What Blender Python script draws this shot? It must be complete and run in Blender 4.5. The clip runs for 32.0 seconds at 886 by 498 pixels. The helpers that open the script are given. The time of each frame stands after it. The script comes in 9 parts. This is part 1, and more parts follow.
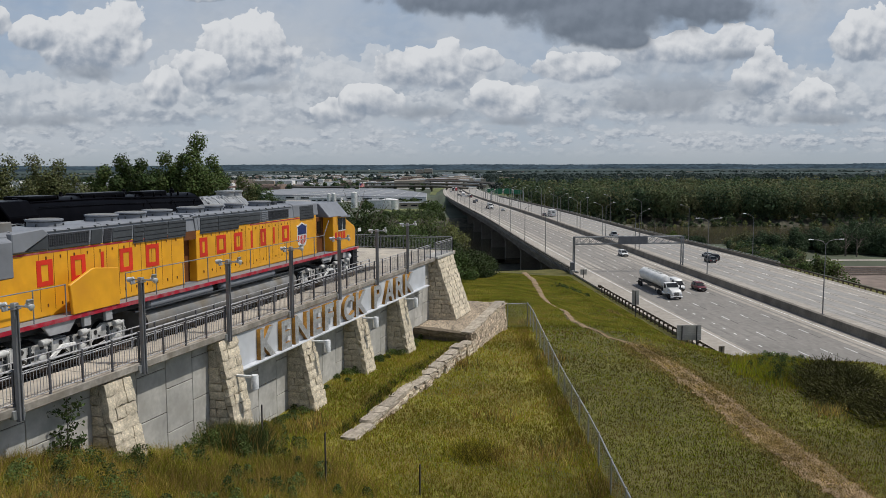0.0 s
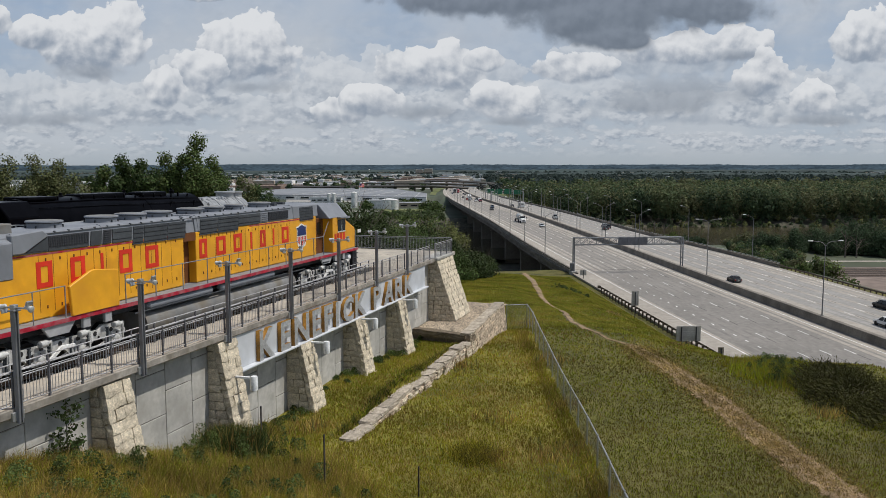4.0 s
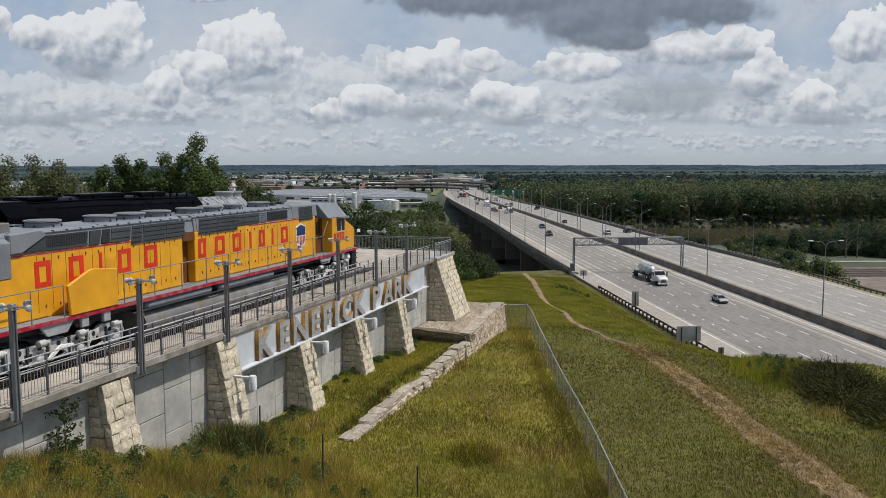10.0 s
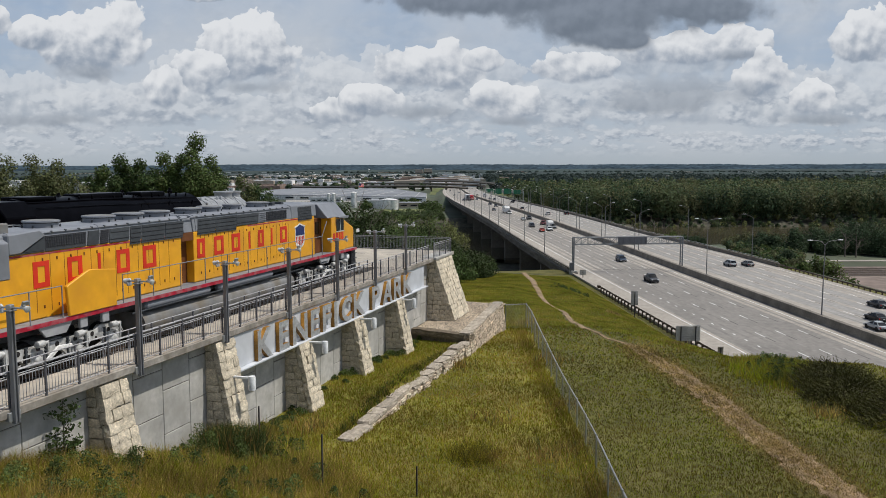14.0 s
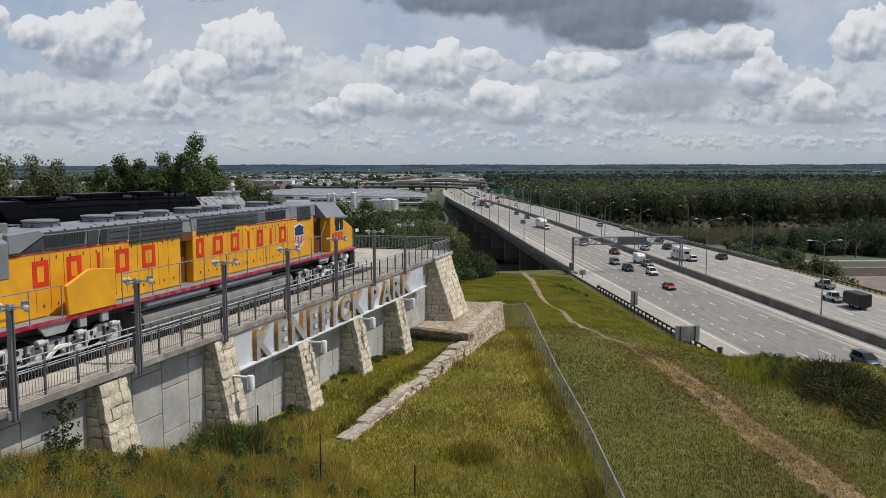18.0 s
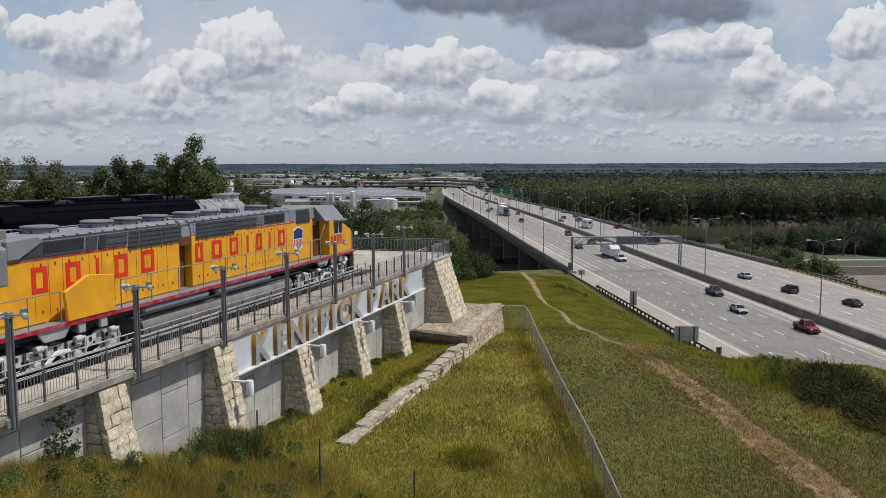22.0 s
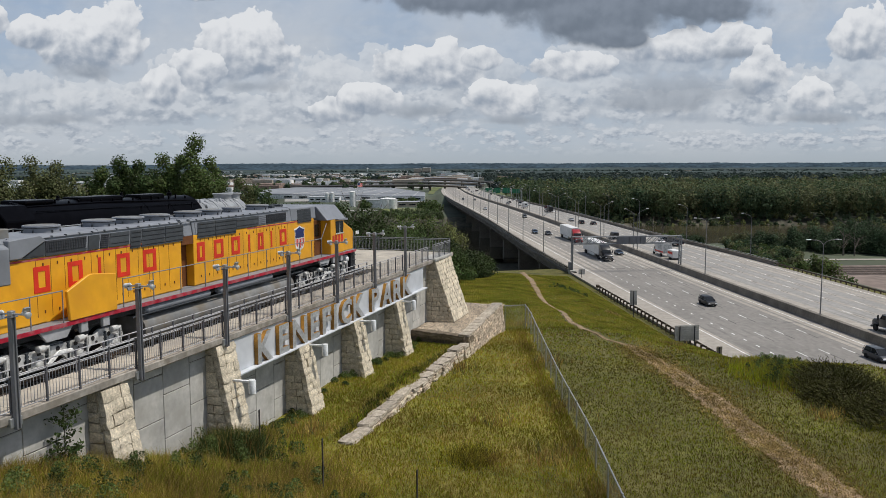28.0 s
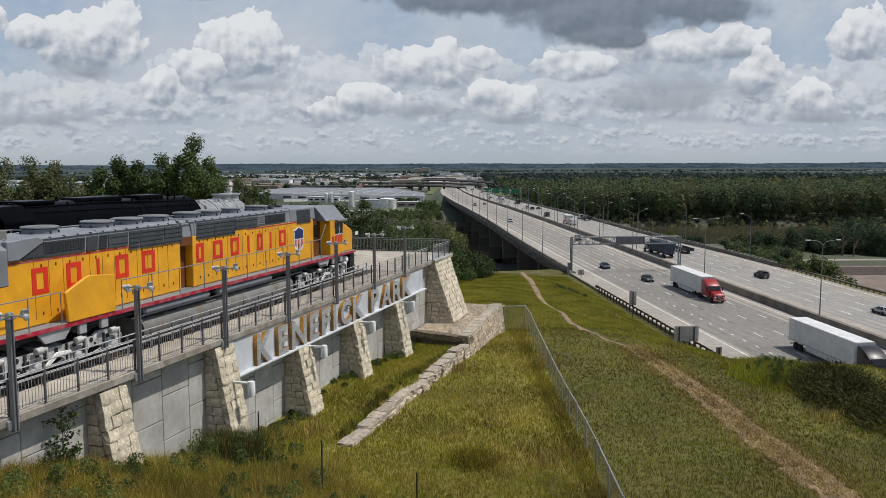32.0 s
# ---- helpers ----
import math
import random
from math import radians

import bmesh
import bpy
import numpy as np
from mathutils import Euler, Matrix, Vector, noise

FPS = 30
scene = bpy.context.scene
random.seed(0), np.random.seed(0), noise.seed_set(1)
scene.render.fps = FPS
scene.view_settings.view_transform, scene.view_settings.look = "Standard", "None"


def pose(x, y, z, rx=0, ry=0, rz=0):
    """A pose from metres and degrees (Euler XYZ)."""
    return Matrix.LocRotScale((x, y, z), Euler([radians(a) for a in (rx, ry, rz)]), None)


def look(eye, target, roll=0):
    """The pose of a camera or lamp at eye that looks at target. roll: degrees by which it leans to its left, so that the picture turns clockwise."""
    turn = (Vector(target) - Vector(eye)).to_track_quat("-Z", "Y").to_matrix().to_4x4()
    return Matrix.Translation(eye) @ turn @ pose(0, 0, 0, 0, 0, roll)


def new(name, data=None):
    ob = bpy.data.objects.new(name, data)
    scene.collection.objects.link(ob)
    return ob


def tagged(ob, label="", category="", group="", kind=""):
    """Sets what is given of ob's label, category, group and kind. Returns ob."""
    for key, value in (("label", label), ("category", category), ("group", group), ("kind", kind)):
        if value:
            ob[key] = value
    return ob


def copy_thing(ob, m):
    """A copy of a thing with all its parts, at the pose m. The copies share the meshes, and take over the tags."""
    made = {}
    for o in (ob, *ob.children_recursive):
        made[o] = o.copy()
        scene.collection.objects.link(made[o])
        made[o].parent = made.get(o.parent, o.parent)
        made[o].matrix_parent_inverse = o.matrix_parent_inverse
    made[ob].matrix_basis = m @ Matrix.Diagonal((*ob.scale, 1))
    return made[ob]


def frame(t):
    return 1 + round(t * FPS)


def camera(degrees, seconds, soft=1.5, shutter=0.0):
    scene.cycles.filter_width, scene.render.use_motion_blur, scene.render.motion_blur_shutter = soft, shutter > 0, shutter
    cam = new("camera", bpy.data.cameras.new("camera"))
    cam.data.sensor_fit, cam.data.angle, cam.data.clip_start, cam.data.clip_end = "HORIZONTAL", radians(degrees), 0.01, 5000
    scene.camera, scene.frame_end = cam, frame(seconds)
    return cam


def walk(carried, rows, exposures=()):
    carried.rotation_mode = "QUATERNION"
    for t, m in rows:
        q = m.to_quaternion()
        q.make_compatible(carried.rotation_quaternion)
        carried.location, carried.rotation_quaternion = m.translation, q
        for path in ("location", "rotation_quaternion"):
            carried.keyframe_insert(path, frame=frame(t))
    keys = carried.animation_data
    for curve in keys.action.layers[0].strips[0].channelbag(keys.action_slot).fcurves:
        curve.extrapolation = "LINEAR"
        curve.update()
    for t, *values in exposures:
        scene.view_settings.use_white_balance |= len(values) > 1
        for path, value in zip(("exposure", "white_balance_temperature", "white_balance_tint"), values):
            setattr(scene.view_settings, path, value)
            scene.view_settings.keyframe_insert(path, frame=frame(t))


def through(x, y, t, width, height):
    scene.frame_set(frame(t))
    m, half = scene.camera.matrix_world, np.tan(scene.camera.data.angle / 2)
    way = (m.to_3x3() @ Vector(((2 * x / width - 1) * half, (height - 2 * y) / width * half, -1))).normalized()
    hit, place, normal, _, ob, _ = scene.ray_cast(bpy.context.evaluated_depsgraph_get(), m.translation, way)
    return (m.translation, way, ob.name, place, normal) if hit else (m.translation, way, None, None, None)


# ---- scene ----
# The site: x runs along the railway platform, z = 0 is the platform deck; the highway lies 20 m lower.
EYE_Z = 6.2
TILT, ROLL, TURN = 0.1009, -0.0023, 0.2951


def eye_pose(dx, dy, dz, dp, dt, dr):
    """The hovering camera: metres off its middle place, and hundredths of a radian of tilt, turn and roll."""
    p, th, r = TILT + dp * 0.01, TURN + dt * 0.01, ROLL + dr * 0.01
    ahead = Vector((math.cos(th) * math.cos(p), math.sin(th) * math.cos(p), -math.sin(p)))
    level = Vector((math.sin(th), -math.cos(th), 0))
    above = level.cross(ahead)
    right = math.cos(r) * level + math.sin(r) * above
    up = math.cos(r) * above - math.sin(r) * level
    m = Matrix((right, up, -ahead)).transposed().to_4x4()
    return Matrix.Translation((dx, dy, EYE_Z + dz)) @ m


cam = camera(56.569, 32.0, soft=0.8)
walk(cam, [
    (0.0, eye_pose(-0.083, 0.091, -0.053, -0.014, -0.010, -0.105)),
    (0.5, eye_pose(-0.079, 0.118, -0.044, -0.031, -0.020, -0.085)),
    (1.0, eye_pose(-0.118, 0.143, -0.037, -0.038, -0.027, -0.053)),
    (1.5, eye_pose(-0.150, 0.168, -0.047, -0.046, -0.039, -0.019)),
    (2.0, eye_pose(-0.172, 0.169, -0.050, -0.052, -0.043, 0.039)),
    (2.5, eye_pose(-0.175, 0.144, -0.042, -0.062, -0.042, 0.092)),
    (3.0, eye_pose(-0.152, 0.101, -0.018, -0.046, -0.026, 0.115)),
    (3.5, eye_pose(-0.133, 0.062, 0.000, -0.024, -0.013, 0.116)),
    (5.5, eye_pose(0.018, 0.071, 0.075, -0.011, -0.100, 0.086)),
    (6.0, eye_pose(0.033, 0.105, 0.078, -0.003, -0.123, 0.079)),
    (6.5, eye_pose(0.033, 0.103, 0.089, 0.009, -0.108, 0.083)),
    (7.0, eye_pose(0.023, 0.073, 0.086, -0.001, -0.059, 0.099)),
    (7.5, eye_pose(0.020, 0.055, 0.072, -0.019, -0.007, 0.097)),
    (8.0, eye_pose(0.014, 0.049, 0.054, -0.028, 0.015, 0.081)),
    (8.5, eye_pose(0.002, 0.041, 0.035, -0.037, 0.023, 0.067)),
    (9.0, eye_pose(-0.006, 0.036, 0.012, -0.063, 0.026, 0.064)),
    (9.5, eye_pose(-0.025, 0.029, -0.015, -0.090, 0.027, 0.058)),
    (10.0, eye_pose(-0.070, 0.012, -0.027, -0.090, 0.031, 0.036)),
    (10.5, eye_pose(-0.089, 0.013, -0.026, -0.083, 0.026, 0.031)),
    (11.0, eye_pose(-0.082, 0.017, -0.040, -0.096, 0.023, 0.031)),
    (11.5, eye_pose(-0.054, 0.017, -0.046, -0.098, 0.021, 0.021)),
    (12.0, eye_pose(-0.006, 0.026, -0.032, -0.072, 0.000, 0.009)),
    (12.5, eye_pose(0.002, 0.026, -0.010, -0.028, -0.027, 0.008)),
    (13.0, eye_pose(-0.001, 0.013, -0.002, -0.006, -0.024, 0.001)),
    (13.5, eye_pose(-0.009, 0.013, -0.001, -0.003, -0.036, -0.005)),
    (14.0, eye_pose(-0.027, 0.020, -0.003, -0.011, -0.046, -0.011)),
    (14.5, eye_pose(-0.029, 0.034, -0.013, -0.031, -0.045, -0.029)),
    (16.5, eye_pose(-0.110, 0.035, -0.046, -0.038, -0.027, 0.069)),
    (17.0, eye_pose(-0.095, 0.021, -0.046, -0.034, -0.027, 0.056)),
    (17.5, eye_pose(-0.097, -0.016, -0.033, -0.029, -0.040, 0.038)),
    (18.0, eye_pose(-0.089, -0.061, -0.011, -0.027, -0.047, 0.002)),
    (18.5, eye_pose(-0.054, -0.083, 0.032, 0.013, -0.065, -0.030)),
    (19.0, eye_pose(-0.017, -0.068, 0.078, 0.039, -0.106, -0.063)),
    (19.5, eye_pose(-0.003, -0.038, 0.113, 0.053, -0.147, -0.061)),
    (20.0, eye_pose(0.002, -0.023, 0.133, 0.062, -0.175, -0.064)),
    (20.5, eye_pose(-0.021, -0.048, 0.144, 0.058, -0.168, -0.107)),
    (21.0, eye_pose(-0.039, -0.066, 0.162, 0.063, -0.154, -0.133)),
    (21.5, eye_pose(-0.050, -0.071, 0.179, 0.070, -0.143, -0.133)),
    (22.0, eye_pose(-0.074, -0.061, 0.197, 0.090, -0.157, -0.130)),
    (22.5, eye_pose(-0.094, -0.029, 0.203, 0.099, -0.185, -0.132)),
    (23.0, eye_pose(-0.131, -0.015, 0.201, 0.097, -0.175, -0.127)),
    (23.5, eye_pose(-0.147, -0.004, 0.184, 0.087, -0.170, -0.131)),
    (24.0, eye_pose(-0.124, 0.008, 0.163, 0.083, -0.170, -0.151)),
    (24.5, eye_pose(-0.102, 0.010, 0.155, 0.086, -0.166, -0.173)),
    (25.0, eye_pose(-0.063, 0.020, 0.155, 0.095, -0.164, -0.178)),
    (25.5, eye_pose(-0.022, 0.034, 0.162, 0.112, -0.168, -0.171)),
    (27.5, eye_pose(-0.063, 0.058, 0.177, 0.128, -0.204, -0.161)),
    (28.0, eye_pose(-0.073, 0.046, 0.173, 0.120, -0.204, -0.156)),
    (28.5, eye_pose(-0.064, 0.036, 0.156, 0.096, -0.194, -0.163)),
    (29.0, eye_pose(-0.053, 0.027, 0.151, 0.092, -0.188, -0.175)),
    (29.5, eye_pose(-0.019, 0.044, 0.163, 0.109, -0.214, -0.181)),
    (30.0, eye_pose(0.023, 0.081, 0.162, 0.103, -0.250, -0.192)),
    (30.5, eye_pose(0.032, 0.108, 0.160, 0.087, -0.292, -0.187)),
    (31.0, eye_pose(0.018, 0.117, 0.167, 0.076, -0.317, -0.163)),
    (31.5, eye_pose(0.018, 0.118, 0.182, 0.083, -0.323, -0.134)),
    (32.0, eye_pose(0.023, 0.109, 0.200, 0.100, -0.316, -0.106)),
], exposures=[(0.0, -0.12), (3.5, -0.08), (5.5, 0.0), (32.0, 0.0)])

# ---- light ----
SUN_EL, SUN_DIR = radians(62), Vector((0.30, -0.95, 0)).normalized()
world = bpy.data.worlds.new("sky")
scene.world = world
world.use_nodes = True


def sky_nodes():
    nt = world.node_tree
    N, L = nt.nodes, nt.links
    N.clear()

    def sock(node, i, v):
        if isinstance(v, bpy.types.NodeSocket):
            L.new(v, node.inputs[i])
        else:
            node.inputs[i].default_value = v

    def mth(op, a, b=0.0, c=0.0, clamp=False):
        n = N.new("ShaderNodeMath")
        n.operation, n.use_clamp = op, clamp
        sock(n, 0, a), sock(n, 1, b), sock(n, 2, c)
        return n.outputs[0]

    def mix(f, a, b):
        n = N.new("ShaderNodeMix")
        n.data_type = "RGBA"
        sock(n, 0, f), sock(n, 6, a), sock(n, 7, b)
        return n.outputs[2]

    def ramp(v, a, b):
        n = N.new("ShaderNodeMapRange")
        n.interpolation_type = "SMOOTHSTEP"
        sock(n, 0, v), sock(n, 1, a), sock(n, 2, b)
        return n.outputs[0]

    def noise_at(vec, scale, detail, rough=0.55, dist=0.0):
        n = N.new("ShaderNodeTexNoise")
        sock(n, "Vector", vec)
        n.inputs["Scale"].default_value, n.inputs["Detail"].default_value = scale, detail
        n.inputs["Roughness"].default_value, n.inputs["Distortion"].default_value = rough, dist
        return n.outputs["Fac"]

    sky = N.new("ShaderNodeTexSky")
    sky.sky_type, sky.sun_disc = "NISHITA", False
    sky.sun_elevation, sky.sun_rotation = SUN_EL, math.atan2(SUN_DIR.x, SUN_DIR.y)
    sky.air_density, sky.dust_density, sky.ozone_density = 1.0, 1.5, 1.0
    tc = N.new("ShaderNodeTexCoord")
    sep = N.new("ShaderNodeSeparateXYZ")
    L.new(tc.outputs["Generated"], sep.inputs[0])
    x, y, z = sep.outputs
    c, s = math.cos(TURN), math.sin(TURN)
    # bearing across the valley (a, to the right) and height (e), both as slopes
    fwd = mth("MAXIMUM", mth("ABSOLUTE", mth("ADD", mth("MULTIPLY", x, c), mth("MULTIPLY", y, s))), 0.15)
    a = mth("DIVIDE", mth("SUBTRACT", mth("MULTIPLY", x, s), mth("MULTIPLY", y, c)), fwd)
    e = mth("DIVIDE", z, fwd)
    flat = N.new("ShaderNodeCombineXYZ")
    L.new(a, flat.inputs[0]), L.new(e, flat.inputs[1])
    vec = flat.outputs[0]
    def shifted(da, de):
        n = N.new("ShaderNodeVectorMath")
        n.operation = "ADD"
        L.new(vec, n.inputs[0])
        n.inputs[1].default_value = (da, de, 0)
        return n.outputs[0]

    def puffs(v):
        warp = N.new("ShaderNodeTexNoise")
        L.new(v, warp.inputs["Vector"])
        warp.inputs["Scale"].default_value, warp.inputs["Detail"].default_value = 40.0, 3.0
        w = N.new("ShaderNodeVectorMath")
        w.operation = "MULTIPLY_ADD"
        L.new(warp.outputs["Color"], w.inputs[0])
        w.inputs[1].default_value = (0.022, 0.022, 0.0)
        L.new(v, w.inputs[2])

        def knobs(scale):
            n = N.new("ShaderNodeTexVoronoi")
            n.feature, n.voronoi_dimensions = "SMOOTH_F1", "2D"
            L.new(w.outputs[0], n.inputs["Vector"])
            n.inputs["Scale"].default_value, n.inputs["Smoothness"].default_value = scale, 0.5
            return mth("SUBTRACT", 0.85, n.outputs["Distance"])
        big = noise_at(v, 11.0, 11.0, 0.60, 0.2)
        return mth("ADD", mth("MULTIPLY", big, 0.74), mth("ADD", mth("MULTIPLY", knobs(24.0), 0.20), mth("MULTIPLY", knobs(70.0), 0.09)))

    billow = puffs(vec)
    # relief: billows are bright where they face up to the sun
    relief = mth("MULTIPLY", mth("SUBTRACT", billow, puffs(shifted(-0.005, 0.008))), 3.6)
    far = N.new("ShaderNodeVectorMath")
    far.operation = "MULTIPLY"
    L.new(vec, far.inputs[0])
    far.inputs[1].default_value = (1.9, 2.6, 1.0)
    fine = puffs(far.outputs[0])
    soft = noise_at(vec, 5.0, 4.0, 0.5)
    lay = N.new("ShaderNodeCombineXYZ")
    ed = mth("ADD", e, 0.045)
    L.new(mth("DIVIDE", a, ed), lay.inputs[0]), L.new(mth("DIVIDE", 1.0, ed), lay.inputs[1])
    layer = noise_at(lay.outputs[0], 0.75, 8.0, 0.60)
    base = mix(ramp(e, 0.0, 0.22), (0.84, 0.97, 1.12, 1), (0.66, 0.86, 1.16, 1))
    veil = mix(mth("MULTIPLY", ramp(soft, 0.35, 0.62), 0.72), base, (1.06, 1.13, 1.23, 1))
    cov = mth("MULTIPLY", ramp(mth("ADD", layer, mth("MULTIPLY", billow, 0.30)), 0.60, 0.82), 0.28)
    tone = mix(ramp(mth("ADD", mth("MULTIPLY", relief, 0.7), mth("MULTIPLY", layer, 0.9)), 0.25, 0.85), (0.72, 0.79, 0.89, 1), (1.26, 1.28, 1.30, 1))
    col = mix(mth("MULTIPLY", cov, ramp(e, 0.0, 0.03)), veil, tone)

    def cloud(ax, ey, rx, ry, col, lit=(1.50, 1.53, 1.58, 1), shade=(0.56, 0.66, 0.82, 1), rag=0.5, flatten=2.0, split=0.0, soft_edge=0.30, most=1.0, small=False, crisp=True):
        """A cumulus: a ragged mound with a flat soft base, bright above and grey below."""
        dx = mth("DIVIDE", mth("SUBTRACT", a, ax), rx)
        dy = mth("DIVIDE", mth("SUBTRACT", e, ey), ry)
        dyb = mth("MAXIMUM", dy, mth("MULTIPLY", dy, -flatten))
        d = mth("SQRT", mth("ADD", mth("MULTIPLY", dx, dx), mth("MULTIPLY", dyb, dyb)))
        d = mth("ADD", d, mth("MULTIPLY", mth("SUBTRACT", fine if small else billow, 0.5), -4.2 * rag))
        # crisp heads, soft bases
        inner = mth("SUBTRACT", 1.0, mth("MULTIPLY", ramp(dy, 0.25, -0.5), soft_edge)) if crisp else 1.05 - soft_edge
        m = mth("MULTIPLY", mth("SUBTRACT", 1.0, ramp(d, inner, 1.05)), most)
        t = mth("ADD", mth("MULTIPLY", dy, 0.6), mth("MULTIPLY", mth("SUBTRACT", fine, 0.5), 2.2) if small else relief)
        return mix(m, col, mix(ramp(t, -0.6 + split, 0.6 + split), shade, lit))

    # rows of cumulus that shrink towards the horizon, their tops lit and their bases grey
    def squeezed(v, ka, ke):
        n = N.new("ShaderNodeVectorMath")
        n.operation = "MULTIPLY"
        L.new(v, n.inputs[0])
        n.inputs[1].default_value = (ka, ke, 1.0)
        return puffs(n.outputs[0])

    near_row, lit_near = squeezed(vec, 1.4, 2.3), squeezed(shifted(-0.003, 0.008), 1.4, 2.3)
    far_row, lit_far = squeezed(vec, 2.6, 5.2), squeezed(shifted(-0.002, 0.004), 2.6, 5.2)
    high = ramp(e, 0.025, 0.060)

    def between(f, p, q):
        return mth("ADD", p, mth("MULTIPLY", f, mth("SUBTRACT", q, p)))

    field = between(high, far_row, near_row)
    lit_side = mth("MULTIPLY", mth("SUBTRACT", field, between(high, lit_far, lit_near)), 4.0)
    tone2 = mix(ramp(lit_side, -0.42, 0.42), (0.57, 0.67, 0.83, 1), (1.16, 1.23, 1.33, 1))
    # banks, single cumulus with grey bases, and the dark cloud above the bridge
    for cx, cy, rx, ry in ((-0.511, 0.074, 0.089, 0.041),
                           (-0.421, 0.071, 0.089, 0.033),
                           (-0.342, 0.067, 0.065, 0.034),
                           (-0.298, 0.088, 0.065, 0.049),
                           (-0.154, 0.067, 0.072, 0.032),
                           (-0.065, 0.091, 0.103, 0.055),
                           (-0.119, 0.084, 0.055, 0.041),
                           (0.162, 0.074, 0.069, 0.041),
                           (0.114, 0.060, 0.082, 0.025),
                           (0.224, 0.064, 0.082, 0.025),
                           (0.416, 0.078, 0.082, 0.044),
                           (0.491, 0.078, 0.075, 0.048),
                           (0.251, 0.122, 0.130, 0.027),
                           (0.334, 0.064, 0.089, 0.026),
                           (-0.216, 0.064, 0.075, 0.026),
                           (0.004, 0.064, 0.082, 0.025),
                           (0.052, 0.098, 0.062, 0.041)):
        col = cloud(cx, cy, rx, ry, col, lit=(1.32, 1.37, 1.44, 1), shade=(0.60, 0.70, 0.85, 1), rag=0.6, soft_edge=0.35, flatten=1.6, most=0.62)
    col = mix(mth("MULTIPLY", ramp(field, 0.455, 0.555), mth("MULTIPLY", ramp(e, 0.004, 0.03), mth("SUBTRACT", 0.85, mth("MULTIPLY", ramp(e, 0.075, 0.125), 0.75)))), col, tone2)
    for cx, cy, rx, ry in ((-0.415, 0.138, 0.077, 0.063),
                           (-0.487, 0.153, 0.034, 0.027),
                           (-0.233, 0.127, 0.067, 0.056),
                           (-0.291, 0.108, 0.041, 0.034),
                           (0.011, 0.112, 0.043, 0.037),
                           (0.073, 0.071, 0.051, 0.034),
                           (-0.040, 0.112, 0.052, 0.037),
                           (0.155, 0.112, 0.062, 0.025),
                           (0.279, 0.134, 0.071, 0.029),
                           (0.354, 0.138, 0.041, 0.030),
                           (0.504, 0.146, 0.049, 0.040),
                           (0.385, 0.102, 0.045, 0.037),
                           (-0.538, 0.168, 0.030, 0.030),
                           (-0.332, 0.091, 0.030, 0.032),
                           (-0.284, 0.201, 0.096, 0.012),
                           (0.052, 0.124, 0.032, 0.021),
                           (-0.119, 0.064, 0.036, 0.022),
                           (0.443, 0.078, 0.030, 0.029),
                           (-0.085, 0.074, 0.048, 0.027)):
        col = cloud(cx, cy, rx * 0.9, ry * 0.88, col, flatten=1.5, rag=0.55, soft_edge=0.26)
    for cx, cy, rx, ry in ((-0.418, 0.112, 0.063, 0.014),
                           (-0.226, 0.094, 0.051, 0.012),
                           (0.286, 0.086, 0.103, 0.027),
                           (0.354, 0.130, 0.033, 0.010),
                           (-0.023, 0.064, 0.062, 0.012),
                           (0.244, 0.071, 0.082, 0.015),
                           (0.080, 0.053, 0.045, 0.008),
                           (-0.483, 0.056, 0.075, 0.010),
                           (0.450, 0.054, 0.055, 0.008)):
        col = cloud(cx, cy, rx, ry, col, lit=(0.74, 0.82, 0.94, 1), shade=(0.54, 0.61, 0.72, 1), rag=0.6, flatten=1.2, soft_edge=0.8, most=0.8, crisp=False)
    for cx, cy, rx, ry in ((0.176, 0.201, 0.261, 0.036),
                           (0.189, 0.170, 0.130, 0.030),
                           (0.313, 0.187, 0.103, 0.023),
                           (0.032, 0.194, 0.103, 0.021),
                           (0.210, 0.150, 0.062, 0.015)):
        col = cloud(cx, cy, rx, ry, col, lit=(0.44, 0.51, 0.625, 1), shade=(0.315, 0.375, 0.47, 1), rag=0.42, flatten=1.0, soft_edge=0.5, crisp=False)
    haze = mix(ramp(e, -0.01, 0.032), (0.76, 0.86, 0.95, 1), col)
    # above the picture the cloud cover thins over a blue sky
    bg = N.new("ShaderNodeBackground")
    L.new(haze, bg.inputs[0])
    bg.inputs[1].default_value = 0.50
    bg2 = N.new("ShaderNodeBackground")
    L.new(sky.outputs[0], bg2.inputs[0])
    bg2.inputs[1].default_value = 0.085
    thin = N.new("ShaderNodeMixShader")
    L.new(mth("SUBTRACT", 0.95, mth("MULTIPLY", ramp(e, 0.24, 0.7), 0.7)), thin.inputs[0])
    L.new(bg2.outputs[0], thin.inputs[1]), L.new(bg.outputs[0], thin.inputs[2])
    out = N.new("ShaderNodeOutputWorld")
    L.new(thin.outputs[0], out.inputs[0])


sky_nodes()
sun = new("sun", bpy.data.lights.new("sun", "SUN"))
sun.data.energy, sun.data.angle, sun.data.color = 3.6, radians(0.6), (1.0, 0.96, 0.89)
SUN_AT = SUN_DIR * math.cos(SUN_EL) + Vector((0, 0, math.sin(SUN_EL)))
sun.matrix_world = look(SUN_AT * 200, (0, 0, 0))

